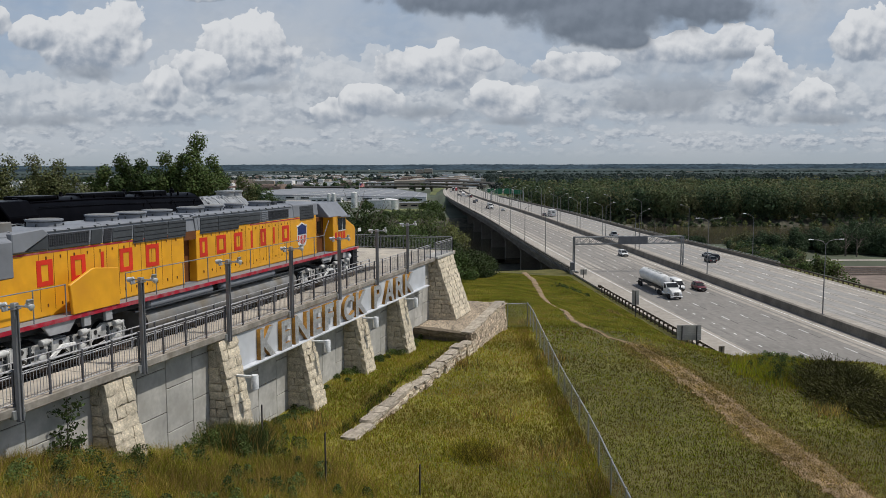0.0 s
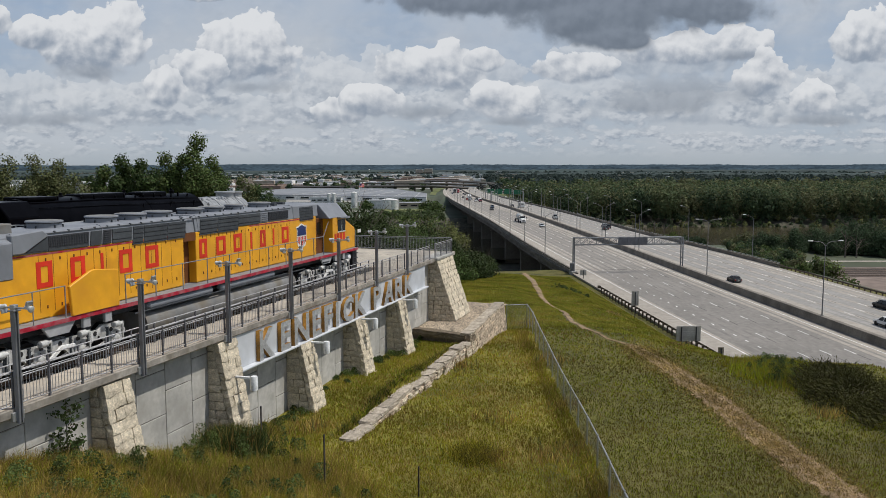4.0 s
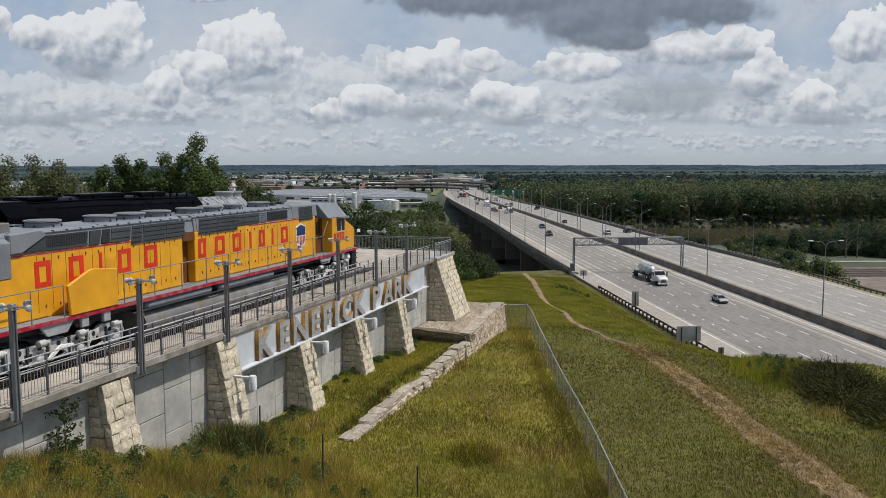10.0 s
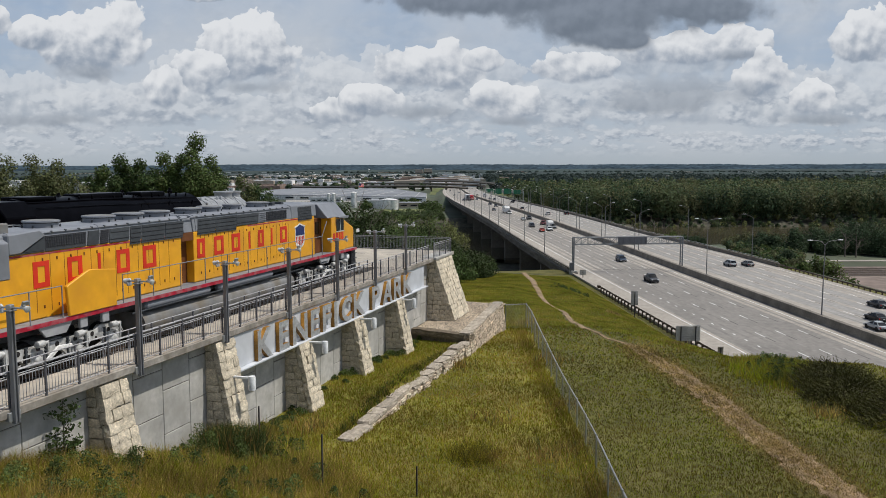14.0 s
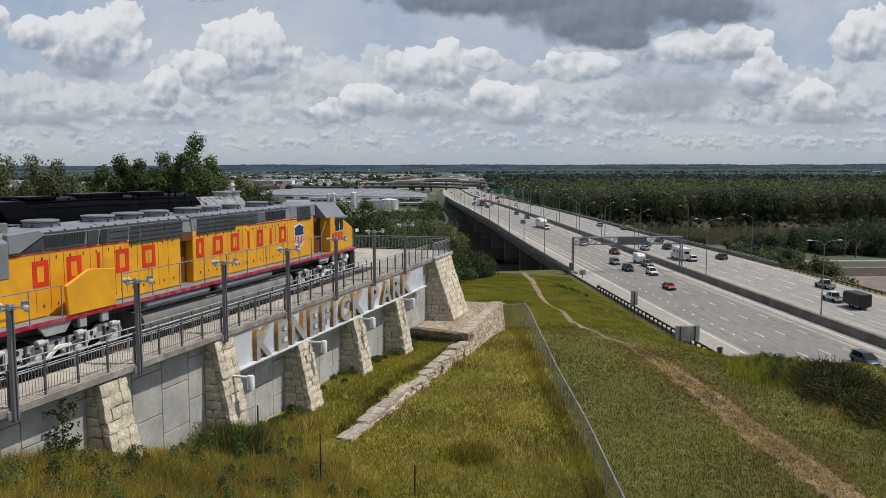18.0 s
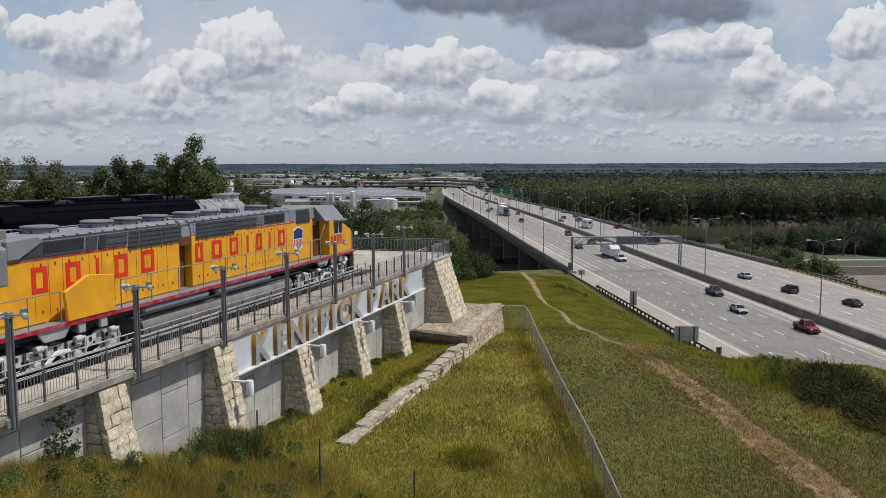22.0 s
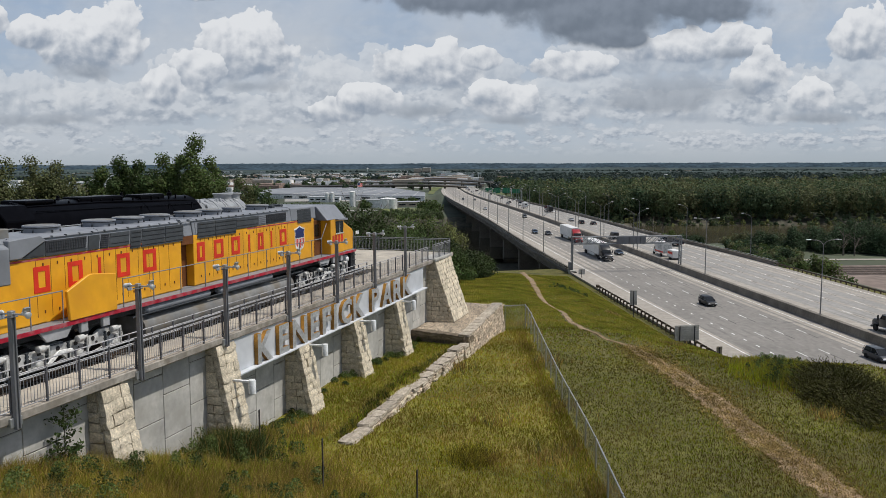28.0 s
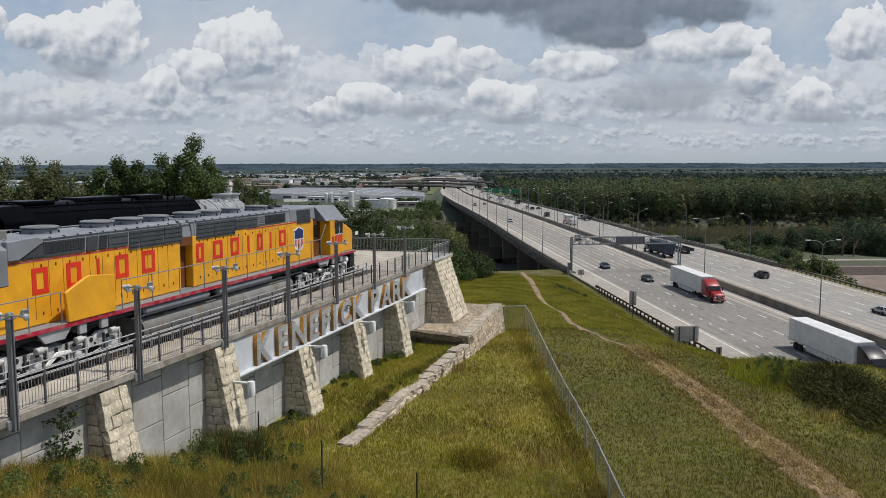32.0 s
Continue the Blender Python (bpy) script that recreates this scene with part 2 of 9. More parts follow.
# ---- materials ----
def surface(name, col, rough=0.7, metal=0.0, grain=8.0, vary=0.25, stain=0.6, spots=0.25, bump=0.15, bscale=40.0, dirt=None, each=0.0, island=0.0, coat=0.0, depth=0.02, shine=0.35):
    """A procedural surface: grain and stains at two scales, bump, and a shade of its own for each object or island."""
    m = bpy.data.materials.new(name)
    m.use_nodes = True
    nt = m.node_tree
    N, L = nt.nodes, nt.links
    b = N["Principled BSDF"]
    b.inputs["Roughness"].default_value, b.inputs["Metallic"].default_value = rough, metal
    b.inputs["Coat Weight"].default_value = coat
    b.inputs["Specular IOR Level"].default_value = shine
    tc = N.new("ShaderNodeTexCoord")

    def noise_tex(scale, detail=4.0):
        n = N.new("ShaderNodeTexNoise")
        L.new(tc.outputs["Object"], n.inputs["Vector"])
        n.inputs["Scale"].default_value, n.inputs["Detail"].default_value = scale, detail
        return n.outputs["Fac"]

    def ramp(v, lo, hi):
        n = N.new("ShaderNodeMapRange")
        L.new(v, n.inputs[0])
        n.inputs[1].default_value, n.inputs[2].default_value = 0.3, 0.7
        n.inputs[3].default_value, n.inputs[4].default_value = lo, hi
        return n.outputs[0]

    def times(cin, f):
        n = N.new("ShaderNodeVectorMath")
        n.operation = "SCALE"
        if isinstance(cin, bpy.types.NodeSocket):
            L.new(cin, n.inputs[0])
        else:
            n.inputs[0].default_value = cin[:3]
        L.new(f, n.inputs["Scale"])
        return n.outputs[0]

    c = times(col, ramp(noise_tex(grain), 1 - vary, 1 + vary))
    c = times(c, ramp(noise_tex(stain), 1 - spots, 1 + spots))
    if each or island:
        if each:
            r = N.new("ShaderNodeObjectInfo").outputs["Random"]
        else:
            r = N.new("ShaderNodeNewGeometry").outputs["Random Per Island"]
        k = N.new("ShaderNodeMapRange")
        L.new(r, k.inputs[0])
        k.inputs[3].default_value, k.inputs[4].default_value = 1 - max(each, island), 1 + max(each, island)
        c = times(c, k.outputs[0])
    if dirt:
        mx = N.new("ShaderNodeMix")
        mx.data_type = "RGBA"
        L.new(ramp(noise_tex(stain * 2.3, 6.0), -0.5, 1.0), mx.inputs[0])
        mx.clamp_factor = True
        L.new(c, mx.inputs[6])
        mx.inputs[7].default_value = (*dirt, 1)
        c = mx.outputs[2]
    L.new(c, b.inputs["Base Color"])
    if bump:
        bp = N.new("ShaderNodeBump")
        bp.inputs["Strength"].default_value, bp.inputs["Distance"].default_value = bump, depth
        L.new(noise_tex(bscale, 6.0), bp.inputs["Height"])
        L.new(bp.outputs[0], b.inputs["Normal"])
    return m


def foliage(name, col, vary=0.45, rough=0.75, through=0.25, dry=None, patch=0.3):
    """Leaves: each clump its own shade, with some light through them; dry: the tint of parched patches."""
    m = bpy.data.materials.new(name)
    m.use_nodes = True
    N, L = m.node_tree.nodes, m.node_tree.links
    b = N["Principled BSDF"]
    b.inputs["Roughness"].default_value, b.inputs["Specular IOR Level"].default_value = rough, 0.2
    g = N.new("ShaderNodeNewGeometry")
    hsv = N.new("ShaderNodeHueSaturation")
    hsv.inputs["Color"].default_value = (*col, 1)
    for out, lo, hi in (("Value", 1 - vary, 1 + vary), ("Hue", 0.475, 0.52)):
        r = N.new("ShaderNodeMapRange")
        L.new(g.outputs["Random Per Island"], r.inputs[0])
        r.inputs[3].default_value, r.inputs[4].default_value = lo, hi
        L.new(r.outputs[0], hsv.inputs[out])
    tc = N.new("ShaderNodeTexCoord")
    n = N.new("ShaderNodeTexNoise")
    L.new(tc.outputs["Object"], n.inputs["Vector"])
    n.inputs["Scale"].default_value = 0.25
    k = N.new("ShaderNodeMapRange")
    L.new(n.outputs["Fac"], k.inputs[0])
    k.inputs[1].default_value, k.inputs[2].default_value, k.inputs[3].default_value, k.inputs[4].default_value = 0.35, 0.65, 0.7, 1.3
    vm = N.new("ShaderNodeVectorMath")
    vm.operation = "SCALE"
    tint = hsv.outputs[0]
    if dry:
        n2 = N.new("ShaderNodeTexNoise")
        L.new(tc.outputs["Object"], n2.inputs["Vector"])
        n2.inputs["Scale"].default_value, n2.inputs["Detail"].default_value, n2.inputs["Roughness"].default_value = patch, 6.0, 0.62
        r2 = N.new("ShaderNodeMapRange")
        L.new(n2.outputs["Fac"], r2.inputs[0])
        r2.inputs[1].default_value, r2.inputs[2].default_value, r2.inputs[4].default_value = 0.47, 0.66, 0.85
        mx2 = N.new("ShaderNodeMix")
        mx2.data_type = "RGBA"
        L.new(r2.outputs[0], mx2.inputs[0]), L.new(tint, mx2.inputs[6])
        mx2.inputs[7].default_value = (*dry, 1)
        tint = mx2.outputs[2]
    L.new(tint, vm.inputs[0]), L.new(k.outputs[0], vm.inputs["Scale"])
    L.new(vm.outputs[0], b.inputs["Base Color"])
    t = N.new("ShaderNodeBsdfTranslucent")
    L.new(vm.outputs[0], t.inputs[0])
    mx = N.new("ShaderNodeMixShader")
    mx.inputs[0].default_value = through
    L.new(b.outputs[0], mx.inputs[1]), L.new(t.outputs[0], mx.inputs[2])
    L.new(mx.outputs[0], N["Material Output"].inputs[0])
    return m


# ---- mesh helpers ----
def box(bm, x0, x1, y0, y1, z0, z1):
    v = [bm.verts.new((x, y, z)) for z in (z0, z1) for y in (y0, y1) for x in (x0, x1)]
    for f in ((0, 2, 3, 1), (4, 5, 7, 6), (0, 1, 5, 4), (2, 6, 7, 3), (0, 4, 6, 2), (1, 3, 7, 5)):
        bm.faces.new([v[i] for i in f])
    return bm


def rod(bm, p, q, r0, r1=None, seg=8, cap=True):
    """A round bar from p to q."""
    p, q = Vector(p), Vector(q)
    r1 = r0 if r1 is None else r1
    d = (q - p).normalized()
    s = d.orthogonal().normalized()
    t = d.cross(s)
    ring = []
    for c, r in ((p, r0), (q, r1)):
        ring.append([bm.verts.new(c + r * (math.cos(k * math.tau / seg) * s + math.sin(k * math.tau / seg) * t)) for k in range(seg)])
    for k in range(seg):
        bm.faces.new((ring[0][k], ring[0][(k + 1) % seg], ring[1][(k + 1) % seg], ring[1][k]))
    if cap:
        bm.faces.new(ring[0][::-1]), bm.faces.new(ring[1])
    return bm


def turned(bm, rings, axis="z", seg=16, at=(0, 0, 0)):
    """A turned solid: rings of (height, radius) along an axis."""
    loops = []
    for h, r in rings:
        loop = []
        for k in range(seg):
            c, s = r * math.cos(k * math.tau / seg), r * math.sin(k * math.tau / seg)
            p = {"z": (c, s, h), "y": (c, h, -s), "x": (h, c, s)}[axis]
            loop.append(bm.verts.new(Vector(p) + Vector(at)))
        loops.append(loop)
    for a, b in zip(loops, loops[1:]):
        for k in range(seg):
            bm.faces.new((a[k], a[(k + 1) % seg], b[(k + 1) % seg], b[k]))
    bm.faces.new(loops[0][::-1]), bm.faces.new(loops[-1])
    return bm


def prism(bm, outline, a, b, axis="y", inset=0.0):
    """An outline of (h, v) pairs pulled along an axis from a to b; inset narrows the far end of the pull on both sides."""
    def at(h, v, d):
        return {"y": (h, d, v), "x": (d, h, v), "z": (h, v, d)}[axis]
    n = len(outline)
    A = [bm.verts.new(at(h, v, a)) for h, v in outline]
    B = [bm.verts.new(at(h, v, b)) for h, v in outline]
    for k in range(n):
        bm.faces.new((A[k], A[(k + 1) % n], B[(k + 1) % n], B[k]))
    bm.faces.new(A[::-1]), bm.faces.new(B)
    return bm


def bevelled(bm, w=0.02, seg=1):
    bmesh.ops.recalc_face_normals(bm, faces=bm.faces)
    bmesh.ops.bevel(bm, geom=[e for e in bm.edges if len(e.link_faces) == 2 and e.calc_face_angle(0) > 0.5], offset=w, segments=seg, affect="EDGES", profile=0.5, clamp_overlap=True)
    return bm


def mesh_of(name, bm, mat, smooth=False):
    bmesh.ops.recalc_face_normals(bm, faces=bm.faces)
    me = bpy.data.meshes.new(name)
    bm.to_mesh(me)
    bm.free()
    for m in mat if isinstance(mat, (list, tuple)) else [mat]:
        me.materials.append(m)
    if smooth:
        me.shade_smooth()
        me.set_sharp_from_angle(angle=radians(38))
    return me


def part(name, bm, mat, parent, label="", smooth=False):
    """One mesh object under a thing or a part."""
    ob = new(name, bm if isinstance(bm, bpy.types.Mesh) else mesh_of(name, bm, mat, smooth))
    ob.parent = parent
    if label:
        ob["label"] = label
    return ob


def thing(name, label, category, at=None, group="", kind="", bm=None, mat=None, smooth=False):
    ob = new(name, mesh_of(name, bm, mat, smooth) if bm else None)
    if at is not None:
        ob.matrix_basis = at
    return tagged(ob, label, category, group, kind)


def B():
    return bmesh.new()


def soup(name, verts, faces, mats, index=None):
    """A mesh from arrays: verts (n, 3), faces (m, 3 or 4)."""
    me = bpy.data.meshes.new(name)
    n, k = faces.shape
    me.vertices.add(len(verts)), me.loops.add(n * k), me.polygons.add(n)
    me.vertices.foreach_set("co", np.asarray(verts, np.float32).ravel())
    me.loops.foreach_set("vertex_index", faces.ravel().astype(np.int32))
    me.polygons.foreach_set("loop_start", np.arange(0, n * k, k, dtype=np.int32))
    for m in mats:
        me.materials.append(m)
    if index is not None:
        me.polygons.foreach_set("material_index", index.astype(np.int32))
    me.update(calc_edges=True)
    return me


# ---- the lie of the land ----
HEAD = radians(21.881)
HF = np.array([math.cos(HEAD), math.sin(HEAD)])      # along the highway, away
HR = np.array([math.sin(HEAD), -math.cos(HEAD)])     # across it
FW = np.array([math.cos(TURN), math.sin(TURN)])      # across the valley
LT = np.array([-math.sin(TURN), math.cos(TURN)])
EDGE = 49.5                                          # the near edge line
BEND, RADIUS = 131.0, 9190.0
WATER = -31.5


def smooth(x, a, b):
    t = np.clip((x - a) / (b - a), 0, 1)
    return t * t * (3 - 2 * t)


def road_z(u):
    u = np.asarray(u, float)
    d = np.clip(u - 220, 0, 275)
    return -19.91 + 0.0108 * np.minimum(u, 220) + 0.0108 * d - d * d * 0.0000415 - 0.012 * np.maximum(u - 495, 0)


def bend(u):
    d = np.clip(np.asarray(u, float) - BEND, 0, 1600)
    return d * d / (2 * RADIUS)


def road(u, v, z=0.0):
    """A place on the highway: u along, v across from the near edge line, z above the concrete."""
    q = EDGE + v + float(bend(u))
    return Vector((HF[0] * u + HR[0] * q, HF[1] * u + HR[1] * q, float(road_z(u)) + z))


def road_pose(u, v, back=False, z=0.0):
    """A vehicle's pose at a place, its nose along the road (back: against it)."""
    d = road(u + 1, v) - road(u - 1, v)
    if back:
        d = -d
    yaw, pitch = math.atan2(d.y, d.x), math.asin(d.normalized().z)
    return Matrix.Translation(road(u, v, z)) @ Euler((0, -pitch, yaw)).to_matrix().to_4x4()


def ground_z(x, y):
    """The height of the ground."""
    x, y = np.asarray(x, float), np.asarray(y, float)
    u, q = x * HF[0] + y * HF[1], x * HR[0] + y * HR[1]
    c, l = x * FW[0] + y * FW[1], x * LT[0] + y * LT[1]
    q = q - bend(u)
    # the bluff with its bench below the wall
    top = -5.0 - 0.028 * np.clip(x - 30, 0, 30) + 3.9 * np.exp(-((x - 12) / 11.0) ** 2) * np.exp(-((17 - y) / 9.0) ** 2)
    top = top - 0.097 * np.clip(u - 57, 0, 132) - 0.22 * np.clip(u - 46, 0, 15) * smooth(q, 17, 28) * (1 - smooth(u, 75, 150))
    top = top - 9.0 * smooth(l, 22, 60) * smooth(x, 40, 110)
    rz = road_z(u)
    q0 = 30 + 0 * u
    t = np.clip((q - q0) / (43.5 - q0), 0, 1)
    fall = 0.35 * t * t * (3 - 2 * t) + 0.65 * t
    z = top + (rz - 0.45 - top) * fall
    right = smooth(q, 99, 125)
    z = np.where(q > 43.5, rz - 0.45, z)
    z = z + (-26.5 - z) * right
    # down to the river, and the flood plain beyond it
    z = z + (-33.5 - z) * smooth(c, 192, 240) * (1 - smooth(q, 90, 130)) * (1 - smooth(l, 60, 160))
    z = z + (-27 - z) * smooth(c, 120, 260) * smooth(l, 60, 160)
    plain = -33.5 + 6.5 * smooth(c, 504, 516)
    z = np.where(c > 340, z + (plain - z) * smooth(c, 340, 372), z)
    z = np.where(c > 516, -27 + 0.0 * c, z)
    # embankment under the road where the bridge has ended
    far = smooth(u, 640, 700) * smooth(q, 38, 44) * (1 - smooth(q, 100, 110))
    z = z + (np.maximum(rz - 0.5, z) - z) * far
    # the court held up behind the stepped stone row
    z = z + (0.55 + 0.2 * np.exp(-((x - 39) / 4.0) ** 2)) * smooth(x, 27, 37) * (1 - smooth(x, 50, 52)) * smooth(y, 13.25, 13.75) * (q < 40)
    z = z + 0.12 * np.sin(x * 0.31 + y * 0.17) * np.sin(y * 0.27 - x * 0.11) * (1 - smooth(q, 35, 44))
    return z


def on_ground(x, y):
    return float(ground_z(x, y))

# ---- ground, river and distance ----
M_GRASS = surface("meadow_soil", (0.150, 0.142, 0.022), 0.95, grain=3.5, vary=0.5, stain=0.16, spots=0.5, bump=0.8, bscale=9.0, dirt=(0.19, 0.155, 0.035), depth=0.1)
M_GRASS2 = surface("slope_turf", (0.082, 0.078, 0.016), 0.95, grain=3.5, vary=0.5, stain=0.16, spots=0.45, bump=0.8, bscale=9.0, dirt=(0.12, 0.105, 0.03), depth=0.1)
M_PLAIN = surface("valley_fields", (0.060, 0.075, 0.048), 0.95, grain=0.05, vary=0.4, stain=0.004, spots=0.5, bump=0.0, dirt=(0.075, 0.082, 0.05))
M_BANK = surface("river_bank_earth", (0.068, 0.064, 0.045), 0.95, grain=0.4, vary=0.4, stain=0.05, spots=0.4, bump=0.4, bscale=1.0, depth=0.3)
M_DIRT = surface("worn_dirt", (0.29, 0.205, 0.125), 0.95, grain=2.5, vary=0.4, stain=0.5, spots=0.35, bump=0.9, bscale=6.0, depth=0.08, dirt=(0.15, 0.105, 0.045))
M_CONC = surface("cast_concrete", (0.40, 0.39, 0.36), 0.8, grain=6, vary=0.10, stain=0.7, spots=0.16, bump=0.12, bscale=30)
M_ROAD = surface("road_concrete", (0.34, 0.307, 0.265), 0.85, grain=1.2, vary=0.14, stain=0.11, spots=0.12, bump=0.1, bscale=12)
M_ROAD2 = surface("worn_road_concrete", (0.262, 0.243, 0.218), 0.85, grain=1.2, vary=0.14, stain=0.11, spots=0.12, bump=0.1, bscale=12)
M_JOINT = surface("tar_joint", (0.085, 0.082, 0.078), 0.8, grain=2, vary=0.4, bump=0)
M_WHITE = surface("road_paint", (0.72, 0.72, 0.70), 0.7, grain=3, vary=0.2, stain=1.0, spots=0.2, bump=0)
M_BARR = surface("barrier_concrete", (0.18, 0.16, 0.135), 0.85, grain=4, vary=0.15, stain=0.35, spots=0.3, bump=0.1)
# bridge colour kept dark: the shade under the deck is put into it
M_BRIDGE = surface("shade_darkened_concrete", (0.115, 0.104, 0.088), 0.85, grain=2, vary=0.15, stain=0.15, spots=0.35, bump=0.1)
M_GALV = surface("galvanised_steel", (0.42, 0.43, 0.44), 0.45, 0.75, grain=5, vary=0.12, stain=1.0, spots=0.15, bump=0.05)
M_GREY = surface("grey_painted_steel", (0.16, 0.165, 0.18), 0.5, 0.2, grain=5, vary=0.1, stain=0.8, spots=0.12, bump=0.05)
M_DARK = surface("dark_steel", (0.045, 0.045, 0.05), 0.55, 0.3, grain=6, vary=0.2, stain=0.8, spots=0.2, bump=0.05)
M_RUST = surface("weathered_guardrail_steel", (0.10, 0.075, 0.055), 0.75, 0.3, grain=5, vary=0.3, stain=0.6, spots=0.3, bump=0.1)


def ground_sheet():
    rad = np.concatenate([[0.0], 3.0 * np.exp(np.arange(0, 246) * 0.0302)])
    rad[-1] = 4900
    front = np.radians(np.arange(-36, 36, 0.3))
    rest = np.radians(np.arange(36, 324, 3.0))
    ang = np.concatenate([front, rest]) + TURN
    R, A = np.meshgrid(rad, ang, indexing="ij")
    X, Y = R * np.cos(A), R * np.sin(A)
    Z = ground_z(X, Y)
    n, k = R.shape
    i, j = np.meshgrid(np.arange(n - 1), np.arange(k), indexing="ij")
    j2 = (j + 1) % k
    f = np.stack([i * k + j, (i + 1) * k + j, (i + 1) * k + j2, i * k + j2], -1).reshape(-1, 4)
    cx, cy = X[:-1].ravel(), Y[:-1].ravel()
    c = cx * FW[0] + cy * FW[1]
    q = cx * HR[0] + cy * HR[1]
    z = Z[:-1].ravel()
    idx = np.where((c > 516) | (c < -200) | (q > 99), 1, 0)
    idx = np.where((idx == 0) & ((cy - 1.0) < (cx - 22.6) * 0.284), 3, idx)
    idx = np.where((z < -27.8) & (c < 560), 2, idx)
    v = np.stack([X, Y, Z], -1).reshape(-1, 3)
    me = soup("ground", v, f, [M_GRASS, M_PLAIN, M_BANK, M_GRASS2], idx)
    me.shade_smooth()
    tagged(new("ground", me), "grassy bluff sloping to a flat wooded river plain", "ground", kind="structure")


ground_sheet()


def river():
    m = surface("muddy_water", (0.062, 0.054, 0.032), 0.12, grain=0.02, vary=0.2, stain=0.008, spots=0.2, bump=0.35, bscale=0.35, depth=0.25)
    bm = B()
    c0, c1 = FW * 330, FW * 516
    p = [c0 + LT * 1200, c0 - LT * 1800, c1 - LT * 1800, c1 + LT * 1200]
    bm.faces.new([bm.verts.new((a[0], a[1], WATER)) for a in p])
    thing("water", "wide brown river under the highway bridge", "river", kind="structure", bm=bm, mat=m)


river()


def hills():
    """Low wooded bluffs along the horizon, distance haze put into their bluish colours."""
    m = surface("haze_tinted_bluffs", (0.044, 0.065, 0.083), 1.0, grain=0.05, vary=0.45, stain=0.006, spots=0.3, bump=0, shine=0.0)
    m2 = surface("haze_tinted_plain_woods", (0.030, 0.046, 0.043), 1.0, grain=0.02, vary=0.4, stain=0.003, spots=0.3, bump=0)
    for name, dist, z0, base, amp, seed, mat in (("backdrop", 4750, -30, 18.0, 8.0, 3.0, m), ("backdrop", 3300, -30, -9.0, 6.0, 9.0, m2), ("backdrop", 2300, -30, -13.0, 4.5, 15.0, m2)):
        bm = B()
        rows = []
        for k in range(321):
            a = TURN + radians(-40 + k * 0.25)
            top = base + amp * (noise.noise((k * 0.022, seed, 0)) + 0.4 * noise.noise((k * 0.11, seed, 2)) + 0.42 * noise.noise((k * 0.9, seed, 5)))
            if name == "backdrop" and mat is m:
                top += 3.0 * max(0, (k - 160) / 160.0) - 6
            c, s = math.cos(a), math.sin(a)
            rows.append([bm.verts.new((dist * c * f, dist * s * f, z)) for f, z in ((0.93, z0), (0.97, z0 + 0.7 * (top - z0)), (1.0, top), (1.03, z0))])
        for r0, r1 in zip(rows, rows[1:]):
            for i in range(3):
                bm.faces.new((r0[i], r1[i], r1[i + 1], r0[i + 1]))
        thing(name, "wooded bluffs far across the valley, tinted blue for haze" if mat is m else "dark far woods on the flood plain", "hills", kind="structure", bm=bm, mat=mat, smooth=True)


hills()


# ---- the highway ----
US = list(np.concatenate([np.arange(-900, 150, 60.0), np.arange(150, 400, 12.5), np.arange(400, 1560, 30.0)]))


def near_off(u):
    """The near kerb stands farther out at the bridge head."""
    return -1.45 * (1 - float(smooth(u, 230, 350)))


def far_off(u):
    """The far side loses its merging lane on the bridge."""
    return -1.0 - 4.9 * float(smooth(u, 190, 290))


def ribbon(bm, v0, v1, z, u0=None, u1=None, thick=0.0, off0=None, off1=None):
    """A strip along the highway between the offsets v0 and v1."""
    us = [u for u in US if (u0 is None or u > u0) and (u1 is None or u < u1)]
    us = ([u0] if u0 is not None else []) + us + ([u1] if u1 is not None else [])
    last = None
    for u in us:
        a, b = v0 + (off0(u) if off0 else 0.0), v1 + (off1(u) if off1 else 0.0)
        ps = [road(u, a, z), road(u, b, z)]
        if thick:
            ps += [road(u, b, z - thick), road(u, a, z - thick)]
        cur = [bm.verts.new(p) for p in ps]
        if last:
            n = len(cur)
            if thick:
                for k in range(n):
                    bm.faces.new((last[k], last[(k + 1) % n], cur[(k + 1) % n], cur[k]))
            else:
                bm.faces.new((last[0], last[1], cur[1], cur[0]))
        elif thick:
            bm.faces.new(cur)
        last = cur
    if thick:
        bm.faces.new(last[::-1])
    return bm


LANE = 3.66
FAR0 = 26.3      # the first line of the far carriageway
highway = thing("road", "pale concrete divided highway with five lanes each way", "highway", kind="structure")
part("carriageway", ribbon(B(), -3.15, 47.5, 0.0, thick=0.35, off0=near_off, off1=far_off), M_ROAD, highway)
bm = B()
ribbon(bm, 1.2, LANE * 4 + 1.6, 0.004, u1=185.0)
part("worn_lanes", bm, surface("dark_travelled_lanes", (0.215, 0.200, 0.182), 0.85, grain=1.2, vary=0.12, stain=0.07, spots=0.16, bump=0.1, bscale=12), highway, "darker travelled lanes with tyre wear")
bm = B()
for k in range(1, 4):
    ribbon(bm, LANE * k + 0.15, LANE * (k + 1) - 0.15, 0.004, u0=186.0)
part("worn_lanes", bm, M_ROAD2, highway, "darker travelled lanes on the bridge")
bm = B()
for k in range(0, 4):
    ribbon(bm, FAR0 + LANE * k + 0.4, FAR0 + LANE * (k + 1) - 0.4, 0.004)
part("worn_lanes", bm, surface("worn_far_lanes", (0.275, 0.265, 0.25), 0.85, grain=1.2, vary=0.12, stain=0.09, spots=0.12, bump=0.1, bscale=12), highway, "slightly darker travelled lanes")
